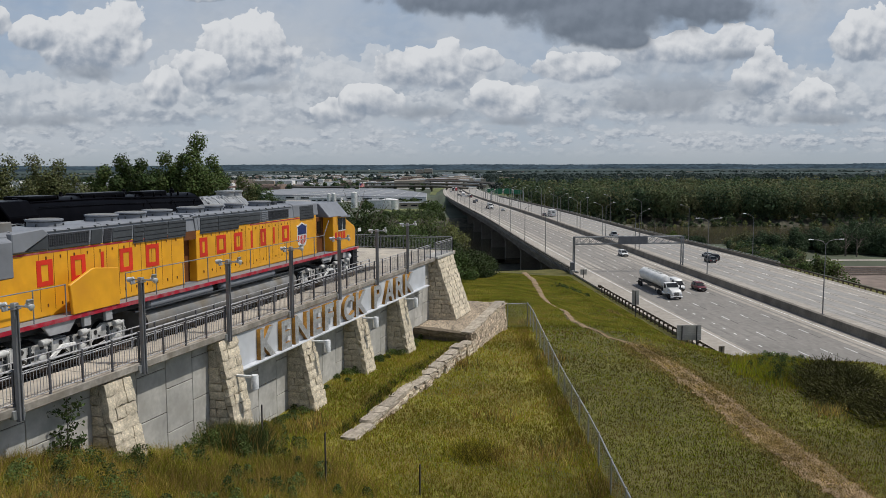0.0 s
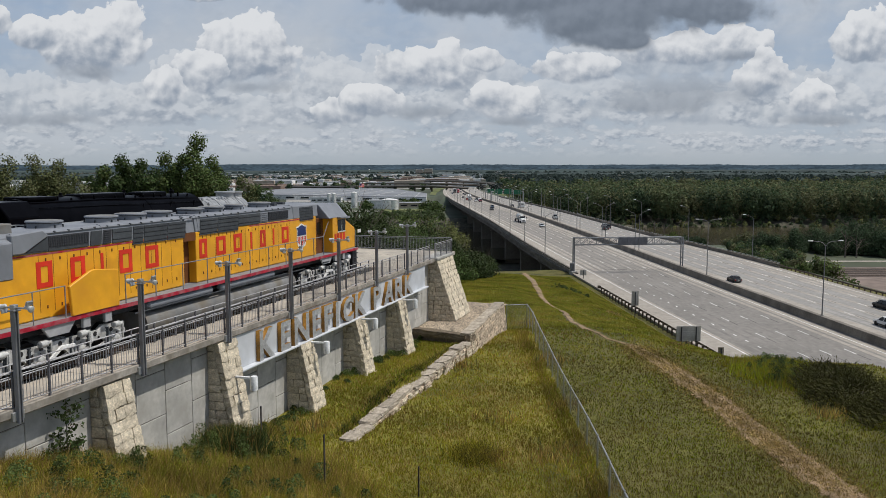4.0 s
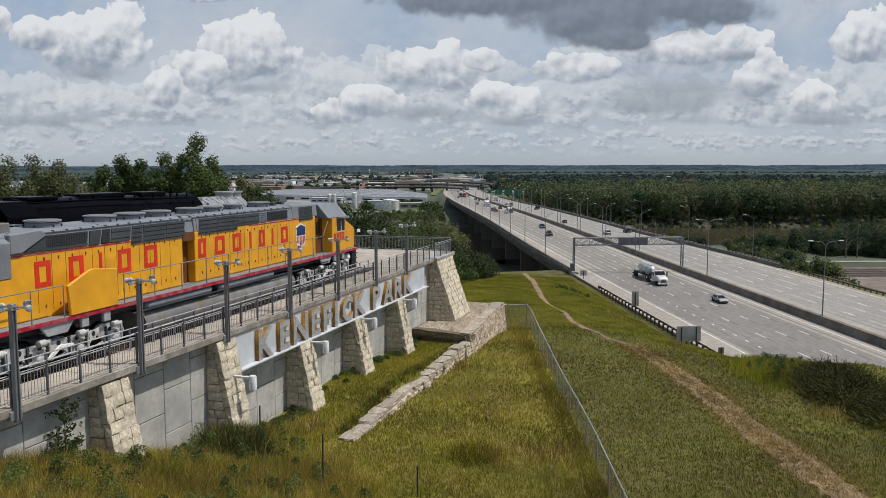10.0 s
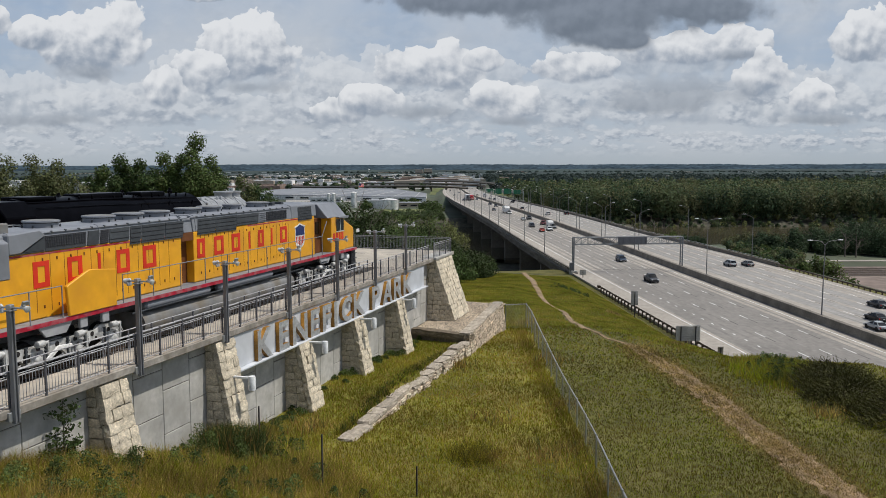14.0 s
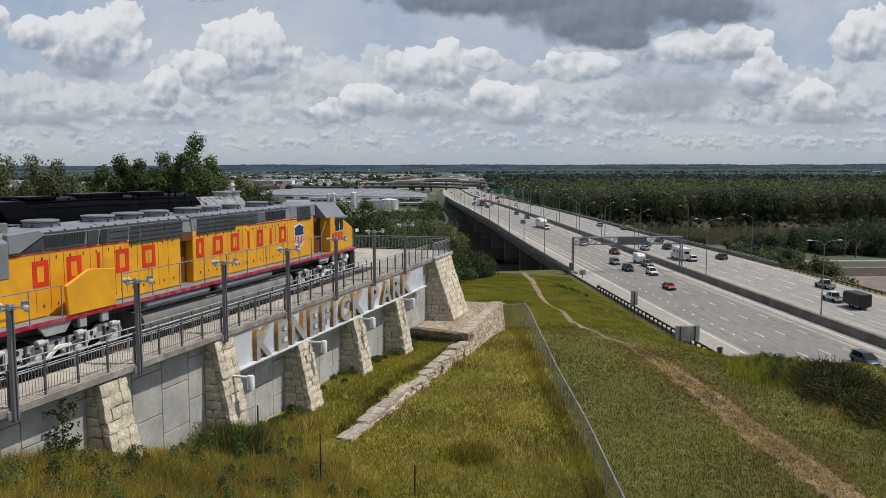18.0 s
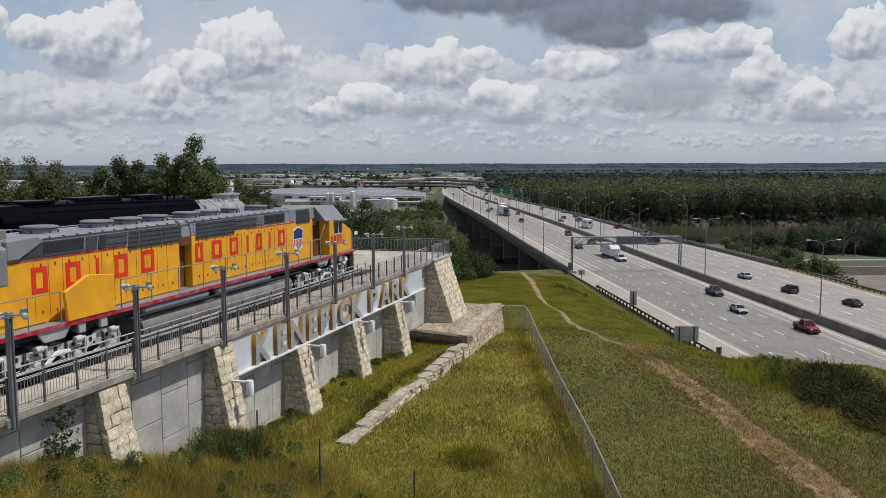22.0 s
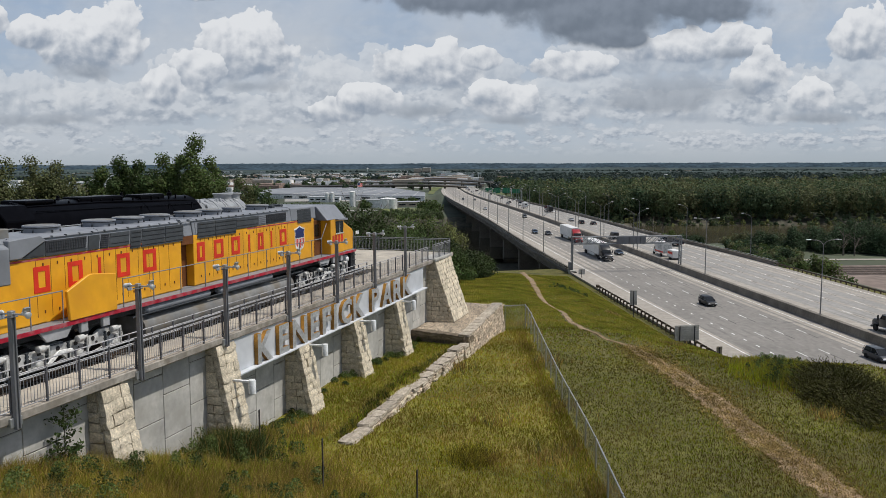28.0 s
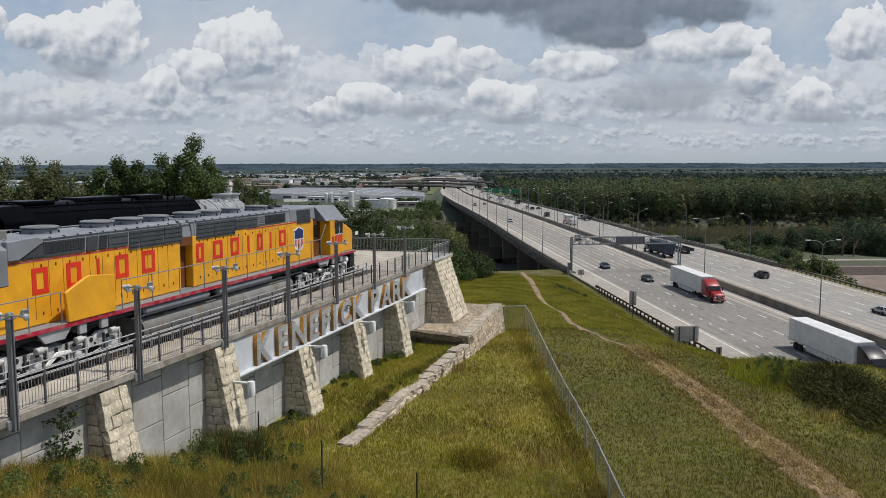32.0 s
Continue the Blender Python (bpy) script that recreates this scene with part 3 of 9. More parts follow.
# wheel paths, darker with rubber and oil
bm, bm2 = B(), B()
for k in range(0, 5):
    for o in (-0.85, 0.85):
        ribbon(bm, LANE * (k + 0.5) + o - 0.27, LANE * (k + 0.5) + o + 0.27, 0.006)
        ribbon(bm2, FAR0 + LANE * (k + 0.5) + o - 0.25, FAR0 + LANE * (k + 0.5) + o + 0.25, 0.006)
part("wheel_path", bm, surface("rubbered_concrete", (0.200, 0.187, 0.170), 0.8, grain=0.9, vary=0.18, stain=0.08, spots=0.14, bump=0.05), highway, "dark wheel paths")
part("wheel_path", bm2, surface("faintly_rubbered_concrete", (0.25, 0.236, 0.216), 0.8, grain=0.9, vary=0.16, stain=0.08, spots=0.12, bump=0.05), highway, "faint wheel paths")
bm = B()
ribbon(bm, -0.09, 0.09, 0.010)
ribbon(bm, LANE * 5 + 0.3, LANE * 5 + 0.46, 0.010)
ribbon(bm, FAR0 - 1.6, FAR0 - 1.44, 0.010)
def merge(u):
    return -4.3 * float(smooth(u, 175, 290))


ribbon(bm, FAR0 + LANE * 5, FAR0 + LANE * 5 + 0.15, 0.010, off0=merge, off1=merge)
part("edge_line", bm, M_WHITE, highway, "solid white edge lines")


def dash_line(v, u0, length, period, a, b, w=0.075):
    bm = B()
    u = u0 + period * math.ceil((a - u0) / period)
    while u < b:
        p = [road(u, v - w, 0.011), road(u, v + w, 0.011), road(u + length, v + w, 0.011), road(u + length, v - w, 0.011)]
        bm.faces.new([bm.verts.new(q) for q in p])
        u += period
    return bm


for v, u0 in ((LANE * 4, 154.2), (LANE * 3, 153.9), (LANE * 2, 116.3)):
    part("lane_line", dash_line(v, u0 - 3.05, 3.05, 12.19, -60, 900), M_WHITE, highway)
part("lane_line", dash_line(LANE, 107.0, 1.0, 3.9, -60, 420, 0.1), M_WHITE, highway, "short dotted white lane line")
for k, u0 in ((1, 128.0), (2, 131.0), (3, 124.0), (4, 133.0)):
    part("lane_line", dash_line(FAR0 + LANE * k, u0, 3.05, 12.19, -60, 900 if k < 4 else 230), M_WHITE, highway)
# worn black contrast dashes after the white ones
for v, u0 in ((LANE * 4, 154.2), (LANE * 3, 153.9), (LANE * 2, 116.3)):
    part("contrast_dash", dash_line(v, u0 - 6.3, 3.1, 12.19, 40, 420, 0.09), M_JOINT, highway, "worn black contrast marking")
for k, u0 in ((1, 128.0), (2, 131.0), (3, 124.0), (4, 133.0)):
    part("contrast_dash", dash_line(FAR0 + LANE * k, u0 - 3.3, 3.1, 12.19, 40, 420 if k < 4 else 230, 0.08), M_JOINT, highway, "worn black contrast marking")
# saw cuts across the slabs, and the dark joint where the bridge begins
bm = B()
for a, b in ((-4.5, LANE * 5 + 1.2), (FAR0 - 2.4, 41.2)):
    for k in range(64):
        u = 42 + 6.1 * k
        p = [road(u, a, 0.0075), road(u, b, 0.0075), road(u + 0.035 + u * 0.0002, b, 0.0075), road(u + 0.035 + u * 0.0002, a, 0.0075)]
        bm.faces.new([bm.verts.new(q) for q in p])
part("saw_cut", bm, surface("grey_saw_cut", (0.19, 0.18, 0.165), 0.85, bump=0), highway, "fine saw cuts across the slabs")
bm = B()
for a, b, u, w in ((-4.4, 3.0, 187.0, 0.35), (3.0, 9.5, 185.6, 0.7), (9.5, 17.5, 185.0, 0.4), (24.0, 44.0, 185.5, 0.25)):
    bm.faces.new([bm.verts.new(road(uu, vv, 0.0085)) for uu, vv in ((u, a), (u, b), (u + w, b), (u + w * 0.8, a))])
part("expansion_joint", bm, M_JOINT, highway, "dark expansion joint at the bridge end")


def wall_along(bm, outline, u0, u1, off=None):
    """A barrier: an outline of (v, z) pulled along the highway."""
    us = [u0] + [u for u in US if u0 < u < u1] + [u1]
    last = None
    for u in us:
        cur = [bm.verts.new(road(u, v + (off(u) if off else 0.0), z)) for v, z in outline]
        n = len(cur)
        if last:
            for k in range(n):
                bm.faces.new((last[k], last[(k + 1) % n], cur[(k + 1) % n], cur[k]))
        else:
            bm.faces.new(cur)
        last = cur
    bm.faces.new(last[::-1])
    return bm


MEDIAN = [(20.15, 0), (20.3, 0.25), (20.42, 1.30), (21.25, 1.30), (21.4, 0.2), (21.5, 0)]
median = thing("median_barrier", "tall weathered concrete median wall between the carriageways", "barrier", kind="structure")
u = -300.0
while u < 1300:
    w = 12.19 * (1 if u < 500 else 4)
    part("barrier_segment", wall_along(B(), MEDIAN, u + 0.012, u + w - 0.012), M_BARR, median)
    u += w

# ---- the raised railway platform ----
M_PANEL = surface("precast_panel", (0.45, 0.435, 0.40), 0.8, grain=5, vary=0.10, stain=0.8, spots=0.18, bump=0.12, bscale=25, each=0.06, dirt=(0.36, 0.345, 0.31))
M_STONE = surface("cream_limestone", (0.55, 0.48, 0.365), 0.9, grain=6, vary=0.28, stain=1.1, spots=0.25, bump=0.7, bscale=14, each=0.16, depth=0.05)
# dark core colour also carries the shade in the joints between stones
M_MORTAR = surface("mortar_core", (0.13, 0.11, 0.085), 0.95, bump=0.2)
M_SLAB = surface("grey_limestone_slab", (0.37, 0.32, 0.255), 0.9, grain=5, vary=0.3, stain=0.8, spots=0.3, bump=0.7, bscale=9, each=0.15, depth=0.05)
M_DECK = surface("deck_concrete", (0.41, 0.365, 0.30), 0.85, grain=3, vary=0.12, stain=0.35, spots=0.2, bump=0.1, dirt=(0.33, 0.30, 0.26))
M_BALLAST = surface("track_ballast", (0.21, 0.19, 0.165), 0.95, grain=9, vary=0.5, stain=0.8, spots=0.25, bump=1.0, bscale=16, depth=0.06)
M_TIE = surface("timber_tie", (0.07, 0.055, 0.045), 0.9, grain=12, vary=0.3, bump=0.3)
M_RAIL = surface("worn_rail", (0.17, 0.12, 0.09), 0.5, 0.6, bump=0.05)
M_BOARD = surface("pale_sign_board", (0.55, 0.57, 0.60), 0.55, grain=2, vary=0.05, stain=0.5, spots=0.1, bump=0.03)
M_LFACE = surface("grey_letter_face", (0.42, 0.425, 0.43), 0.45, 0.3, bump=0.03)
M_LSIDE = surface("gold_letter_side", (0.29, 0.145, 0.025), 0.5, bump=0.03)
M_FIXT = surface("white_fixture_paint", (0.62, 0.63, 0.63), 0.4, bump=0.03)

DECK_Y, WALL_Y, END_X = 16.65, 17.1, 57.5

# precast wall panels in staggered columns
wall_1 = thing("wall_1", "staggered precast concrete panels of the platform retaining wall", "retaining wall", kind="structure")
part("backing", box(B(), -12, 53, WALL_Y + 0.05, WALL_Y + 0.5, -6.9, -0.25), M_MORTAR, wall_1)
W = 1.54
for k in range(40):
    x0 = -8.93 + k * W
    z = 0.13 if k % 2 else 0.88
    while z > -6.6:
        top, low = min(z, -0.26), z - W
        part("panel", bevelled(box(B(), x0 + 0.014, x0 + W - 0.014, WALL_Y, WALL_Y + 0.06, max(low, -6.8) + 0.014, top - 0.014), 0.012), M_PANEL, wall_1)
        z -= W

deck = thing("pavement", "pale concrete platform deck beside the locomotives", "deck", kind="structure")
part("walkway", bevelled(box(B(), -12, 46.8, DECK_Y, 18.32, -0.25, 0), 0.02), M_DECK, deck)
part("plaza", box(B(), 46.8, END_X, DECK_Y, 34, -0.25, 0), M_DECK, deck)
part("middle_walkway", box(B(), -12, 46.8, 23.6, 26.0, -0.25, 0), M_DECK, deck)
part("back_walkway", box(B(), -12, 46.8, 31.6, 34, -0.25, 0), M_DECK, deck)
for y0, y1 in ((18.32, 23.6), (26.0, 31.6)):
    part("track_bed", box(B(), -12, 46.8, y0, y1, -0.7, -0.44), M_BALLAST, deck, "grey ballast track bed")
part("edge_kerb", bevelled(box(B(), -12, 52.4, DECK_Y - 0.05, DECK_Y + 0.10, -0.215, 0.012), 0.015), surface("weathered_kerb_concrete", (0.30, 0.275, 0.24), 0.85, grain=5, vary=0.25, stain=0.9, spots=0.35, bump=0.2, bscale=20, dirt=(0.20, 0.175, 0.14)), deck)
part("fill", box(B(), -12, END_X - 1.5, WALL_Y + 0.5, 34, -7.5, -0.7), M_MORTAR, deck)
for x in range(-10, 57, 3):
    part("joint", box(B(), x, x + 0.02, DECK_Y + 0.17, 18.3, -0.02, 0.003), M_JOINT, deck)
for x in range(48, 57, 3):
    part("joint", box(B(), x, x + 0.02, DECK_Y + 0.17, 30, -0.02, 0.003), M_JOINT, deck)


def track(y, x0, x1):
    t = thing("railway_track", "steel rails on dark timber ties in ballast", "railway track", kind="structure")
    me = mesh_of("tie", bevelled(box(B(), -0.11, 0.11, -1.3, 1.3, -0.16, 0), 0.02), M_TIE)
    x = x0
    while x < x1:
        part("tie", me, None, t).matrix_basis = pose(x, y, -0.40)
        x += 0.55
    for s in (-1, 1):
        part("rail", box(box(B(), x0, x1, y + s * 0.7535 - 0.035, y + s * 0.7535 + 0.035, -0.29, -0.25), x0, x1, y + s * 0.7535 - 0.012, y + s * 0.7535 + 0.012, -0.4, -0.29), M_RAIL, t)


track(20.57, 12, 46.6)
track(28.9, 12, 46.6)

# rough stones, a dozen shapes used over and over
def stone_mesh(seed, rough=0.10):
    rnd = random.Random(seed)
    bm = B()
    bmesh.ops.create_cube(bm, size=1.0)
    bmesh.ops.subdivide_edges(bm, edges=bm.edges[:], cuts=1, use_grid_fill=True)
    for v in bm.verts:
        n = sum(1 for c in v.co if abs(c) > 0.4)
        v.co += Vector([rnd.uniform(-1, 1) * rough * (0.7 if n == 3 else 1.0) for _ in range(3)])
        if n == 1:
            v.co *= 1 + rnd.uniform(0.0, 0.18)
        elif n == 3:
            v.co *= 0.96
    return mesh_of("stone", bm, M_STONE)


STONES = [stone_mesh(s, 0.07) for s in range(12)]
SLABS = []
for s in range(5):
    me = stone_mesh(40 + s, 0.06).copy()
    me.materials.clear()
    me.materials.append(M_SLAB)
    SLABS.append(me)
# weathered stone, darkened further for the shade on its wall-facing side
M_LIP = surface("shaded_weathered_stone", (0.17, 0.135, 0.095), 0.95, grain=5, vary=0.35, stain=1.0, spots=0.4, bump=0.8, bscale=8, each=0.2, depth=0.06)
M_STRATA = surface("brown_bedded_limestone", (0.46, 0.375, 0.28), 0.92, grain=5, vary=0.35, stain=1.0, spots=0.35, bump=0.8, bscale=12, each=0.3, depth=0.06)


def restoned(seed, rough, mat):
    me = stone_mesh(seed, rough).copy()
    me.materials.clear()
    me.materials.append(mat)
    return me


LIPS = [restoned(60 + k, 0.05, M_LIP) for k in range(3)]
STRATA = [restoned(70 + k, 0.09, M_STRATA) for k in range(8)]
rs = random.Random(5)


def lay_stone(parent, at, size, turn=0.0, kinds=None, name="stone", lean=0.0):
    ob = part(name, rs.choice(kinds or STONES), None, parent)
    ob.matrix_basis = Matrix.Translation(at) @ Matrix.Rotation(turn, 4, "Z") @ Matrix.Rotation(-lean, 4, "X") @ Matrix.Diagonal((size[0] * rs.choice((1, -1)), size[1], size[2], 1))
    return ob


def courses(parent, p0, p1, z_top, z_low, batter0, normal, h=0.30, w=0.55, deep=0.24, kinds=None):
    """Courses of stone on a face from p0 to p1 (plan), leaning out along normal as batter0(z) tells."""
    p0, p1, normal = Vector(p0), Vector(p1), Vector(normal)
    along = p1 - p0
    turn = math.atan2(along.y, along.x)
    z = z_top
    while z - 0.1 > z_low:
        hh = h * rs.uniform(0.85, 1.15)
        off = batter0(z - hh / 2)
        lean = math.atan(batter0(z - 1) - batter0(z))
        t, length = 0.0, along.length
        first = True
        while t < length - 0.05:
            ww = w * rs.uniform(0.65, 1.35) * (0.6 if first and rs.random() < 0.5 else 1)
            if length - t - ww < 0.22:
                ww = length - t
            first = False
            c = p0 + along * ((t + ww / 2) / length) + normal * (off - deep / 2 + rs.uniform(-0.02, 0.03))
            lay_stone(parent, (c.x, c.y, z - hh / 2), (ww * 0.97, deep, hh * 0.97 / math.cos(lean)), turn, kinds, lean=lean)
            t += ww
        z -= hh


def buttress(x0, w, z_top, z_low):
    b = thing("buttress", "battered buttress of rough cream limestone against the wall", "buttress", group="wall buttresses")

    def front(z):
        return 0.05 + (z_top0 - z) * 0.20
    z_top0 = -0.3
    core = B()
    y_top, y_low = DECK_Y + 0.02 - front(z_top), DECK_Y + 0.02 - front(z_low)
    prism(core, [(WALL_Y, z_top), (y_top + 0.14, z_top), (y_low + 0.14, z_low), (WALL_Y, z_low)], x0 + 0.14, x0 + w - 0.14, "x")
    part("core", core, M_MORTAR, b)
    courses(b, (x0, DECK_Y + 0.02, 0), (x0 + w, DECK_Y + 0.02, 0), z_top, z_low, front, (0, -1, 0), h=0.33, w=0.62)
    # the side that faces along the wall
    for sx, nx in ((x0, -1), (x0 + w, 1)):
        z = z_top
        while z - 0.1 > z_low:
            hh = 0.31 * rs.uniform(0.9, 1.1)
            ya = DECK_Y + 0.26 - front(z - hh / 2)
            y = ya
            while y < WALL_Y - 0.05:
                ww = rs.uniform(0.32, 0.62)
                if WALL_Y - y - ww < 0.2:
                    ww = WALL_Y - y
                lay_stone(b, (sx - nx * 0.10, y + ww / 2, z - hh / 2), (ww * 0.96, 0.22, hh * 0.95), math.pi / 2)
                y += ww
            z -= hh
    return b


for x0, zt, zl in ((13.6, -0.3, -2.2), (19.75, -0.3, -3.5), (25.95, -0.3, -4.6), (32.1, -1.64, -5.3), (38.25, -1.64, -5.5), (44.5, -1.64, -5.5)):
    buttress(x0, 1.25, zt, zl)

# the great battered end pier and the low stone terrace at its foot
end_pier = thing("stone_pier", "massive battered end pier of coursed cream limestone", "pier")


def pier_lean(z):
    return (-0.1 - z) * 0.335


prism(bm := B(), [(17.3, -0.12), (16.7, -0.12), (16.7 - 1.35 + 0.05, -4.3), (17.3, -4.3)], 52.65, 56.05, "x")
part("core", bm, M_MORTAR, end_pier)
courses(end_pier, (52.5, 16.5, 0), (56.25, 16.5, 0), -0.12, -4.3, pier_lean, (0, -1, 0), h=0.33, w=0.46)
z = -0.12
while z > -4.3:
    y = 16.72 - pier_lean(z - 0.15)
    while y < 17.5:
        ww = rs.uniform(0.3, 0.55)
        lay_stone(end_pier, (52.6, y + ww / 2, z - 0.15), (ww * 0.96, 0.22, 0.29), math.pi / 2)
        lay_stone(end_pier, (56.15, y + ww / 2, z - 0.15), (ww * 0.96, 0.22, 0.29), math.pi / 2)
        y += ww
    z -= 0.305
thing("pier_cap", "concrete cap on the stone end pier", "cap", kind="structure", bm=bevelled(box(B(), 52.42, 56.35, 16.4, 17.6, -0.11, 0.05), 0.02), mat=M_CONC)

terrace = thing("stone_terrace", "low terrace of rough stacked limestone with a flagged top", "terrace")
T0, T1, T2, T3 = (49.3, 17.2), (48.2, 12.95), (60.4, 13.6), (61.0, 17.1)
bm = B()
vs = [[bm.verts.new((x, y, z)) for x, y in (T0, (T1[0] + 0.2, T1[1] + 0.2), (T2[0] - 0.2, T2[1] + 0.2), T3)] for z in (-4.26, -6.8)]
bm.faces.new(vs[0]), bm.faces.new(vs[1][::-1])
for k in range(4):
    bm.faces.new((vs[0][k], vs[0][(k + 1) % 4], vs[1][(k + 1) % 4], vs[1][k]))
part("core", bm, M_MORTAR, terrace)
inward = Vector((T1[1] - T0[1], -(T1[0] - T0[0]), 0)).normalized()
courses(terrace, (*T0, 0), (*T1, 0), -4.58, -6.3, lambda z: -0.22, inward, h=0.2, w=0.5, deep=0.3)
# long slabs, darkened for shade, that overhang the recessed courses towards the wall
f0, f1 = Vector((*T0, -4.39)) + inward * -0.28, Vector((*T1, -4.39)) + inward * -0.28
t = 0.0
while t < 0.97:
    w = min(rs.uniform(0.24, 0.34), 1.0 - t)
    p = f0.lerp(f1, t + w / 2)
    lay_stone(terrace, tuple(p), (w * (f1 - f0).length * 0.99, 0.72, 0.4), math.atan2(f1.y - f0.y, f1.x - f0.x) + rs.uniform(-0.015, 0.015), LIPS, "lip_slab")
    t += w
courses(terrace, (*T1, 0), (*T2, 0), -4.22, -6.6, lambda z: (-4.2 - z) * 0.12, Vector((T2[1] - T1[1], -(T2[0] - T1[0]), 0)).normalized(), h=0.2, w=0.5, deep=0.35, kinds=STRATA)
# cap stones along the rims, gravel between them
for (xa, ya), (xb, yb) in ((T1, T2),):
    n = int(math.hypot(xb - xa, yb - ya) / 0.95)
    for k in range(n):
        f = (k + 0.5) / n
        d = math.atan2(yb - ya, xb - xa)
        lay_stone(terrace, (xa + (xb - xa) * f - math.sin(d) * 0.34, ya + (yb - ya) * f + math.cos(d) * 0.34, -4.16), (0.97, rs.uniform(0.62, 0.75), 0.17), d + rs.uniform(-0.03, 0.03), SLABS, "cap_stone")


def gravel():
    rnd = np.random.default_rng(8)
    n = 5200
    x, y = rnd.uniform(48.3, 60.6, n), rnd.uniform(13.4, 17.0, n)
    ok = (x > 48.7 + (y - 13.3) * 0.26)
    x, y = x[ok], y[ok]
    n = len(x)
    s = rnd.uniform(0.03, 0.085, n)
    tip = np.array([(1, 0, 0), (0, 1, 0), (-1, 0, 0), (0, -1, 0), (0, 0, 0.8)])
    a = rnd.uniform(0, 6.28, n)
    c, q = np.cos(a)[:, None], np.sin(a)[:, None]
    v = np.stack([x[:, None] + s[:, None] * (tip[:, 0] * c - tip[:, 1] * q), y[:, None] + s[:, None] * (tip[:, 0] * q + tip[:, 1] * c), -4.262 + s[:, None] * tip[:, 2] + 0 * c], -1).reshape(-1, 3)
    f = (np.arange(n)[:, None, None] * 5 + np.array([(0, 1, 4), (1, 2, 4), (2, 3, 4), (3, 0, 4)])).reshape(-1, 3)
    tagged(new("gravel", soup("gravel", v, f, [surface("terrace_gravel", (0.34, 0.28, 0.21), 0.95, grain=9, vary=0.3, island=0.35, bump=0)])), "loose tan gravel on the stone terrace", "gravel", kind="stuff")


gravel()

# a row of limestone blocks that steps down from the terrace into the grass and holds up the court
x = 48.1
while x > 29.8:
    ww = rs.uniform(1.0, 1.6)
    xm = x - ww / 2
    y = 13.22 + 0.30 * float(smooth(xm, 30, 38)) - 0.22 * float(smooth(xm, 42, 48))
    zg = on_ground(xm, y - 0.5)
    rise = 0.22 + 0.30 * float(smooth(xm, 30, 37)) + 0.34 * float(smooth(xm, 37, 47)) + rs.uniform(-0.07, 0.07)
    y += rs.uniform(-0.20, -0.04)
    s = thing("limestone_block", "weathered grey limestone blocks stepping down through the grass", "stone block", group="stepped stone row")
    lay_stone(s, (xm, y, zg + rise - 0.13), (ww * rs.uniform(0.88, 0.98), rs.uniform(0.5, 0.68), 0.22), rs.uniform(-0.10, 0.10), SLABS, "slab")
    z = zg + rise - 0.25
    while z > zg - 0.1:
        t = 0.0
        hh = rs.uniform(0.17, 0.24)
        while t < ww - 0.05:
            w1 = min(rs.uniform(0.35, 0.75), ww - t)
            lay_stone(s, (x - t - w1 / 2, y - 0.14 + rs.uniform(-0.04, 0.04), z - hh / 2), (w1 * 0.95, 0.42, hh * 0.94), rs.uniform(-0.05, 0.05), STRATA + STONES[:4], "face_stone")
            t += w1
        z -= hh
    x -= ww * 0.99

# ---- the sign on the deck edge ----
sign = thing("park_sign", "long pale sign board with raised grey and gold letters", "sign")
part("board", bevelled(box(B(), 26.85, 50.5, DECK_Y + 0.02, DECK_Y + 0.14, -1.58, -0.24), 0.01), M_BOARD, sign, "pale grey-blue sign board")
part("ledge", bevelled(box(B(), 26.8, 50.6, DECK_Y - 0.24, DECK_Y + 0.14, -1.66, -1.585), 0.01), M_BOARD, sign, "white ledge under the letters")


def letter_mesh(ch, height, width, depth, mats):
    """A raised letter from the built-in font, upright, its face towards -y; the width is stretched to fit."""
    cu = bpy.data.curves.new("letter", "FONT")
    cu.body, cu.size, cu.extrude, cu.offset = ch, 1.0, 0.5, 0.03
    cu.resolution_u = 3
    ob = bpy.data.objects.new("letter", cu)
    scene.collection.objects.link(ob)
    me = bpy.data.meshes.new_from_object(ob.evaluated_get(bpy.context.evaluated_depsgraph_get()))
    bpy.data.objects.remove(ob)
    co = np.array([v.co for v in me.vertices])
    lo, hi = co.min(0), co.max(0)
    co = (co - lo) / (hi - lo)
    me.vertices.foreach_set("co", np.stack([co[:, 0] * width, (1 - co[:, 2]) * depth, co[:, 1] * height], -1).astype(np.float32).ravel())
    me.materials.clear()
    for m in mats:
        me.materials.append(m)
    me.update()
    for p in me.polygons:
        p.material_index = 0 if abs(p.normal.y) > 0.7 else 1
    return me


for ch, x0, x1 in zip("KENEFICKPARK", (28.76, 30.54, 31.77, 33.54, 34.8, 36.1, 37.0, 38.5, 41.05, 42.6, 44.42, 46.08), (30.0, 31.44, 33.2, 34.5, 35.8, 36.45, 38.3, 40.05, 42.16, 44.2, 45.85, 47.7)):
    part("letter", letter_mesh(ch, 1.24, x1 - x0, 0.17, (M_LFACE, M_LSIDE)), None, sign, "raised grey letter with gold sides").matrix_basis = pose(x0, DECK_Y - 0.16, -1.58)

flood = thing("sign_floodlight", "white bracket floodlight under the sign board", "floodlight", pose(26.7, 16.4, -1.62), group="sign floodlights")
part("arm", bevelled(box(B(), -0.06, 0.06, -0.75, 0.1, -0.10, -0.02), 0.01), M_FIXT, flood)
part("lamp_head", turned(B(), [(-0.55, 0.12), (-0.53, 0.14), (-0.04, 0.14), (0.0, 0.12)], "z", 12, (0, -0.8, 0.02)), M_FIXT, flood, smooth=True)
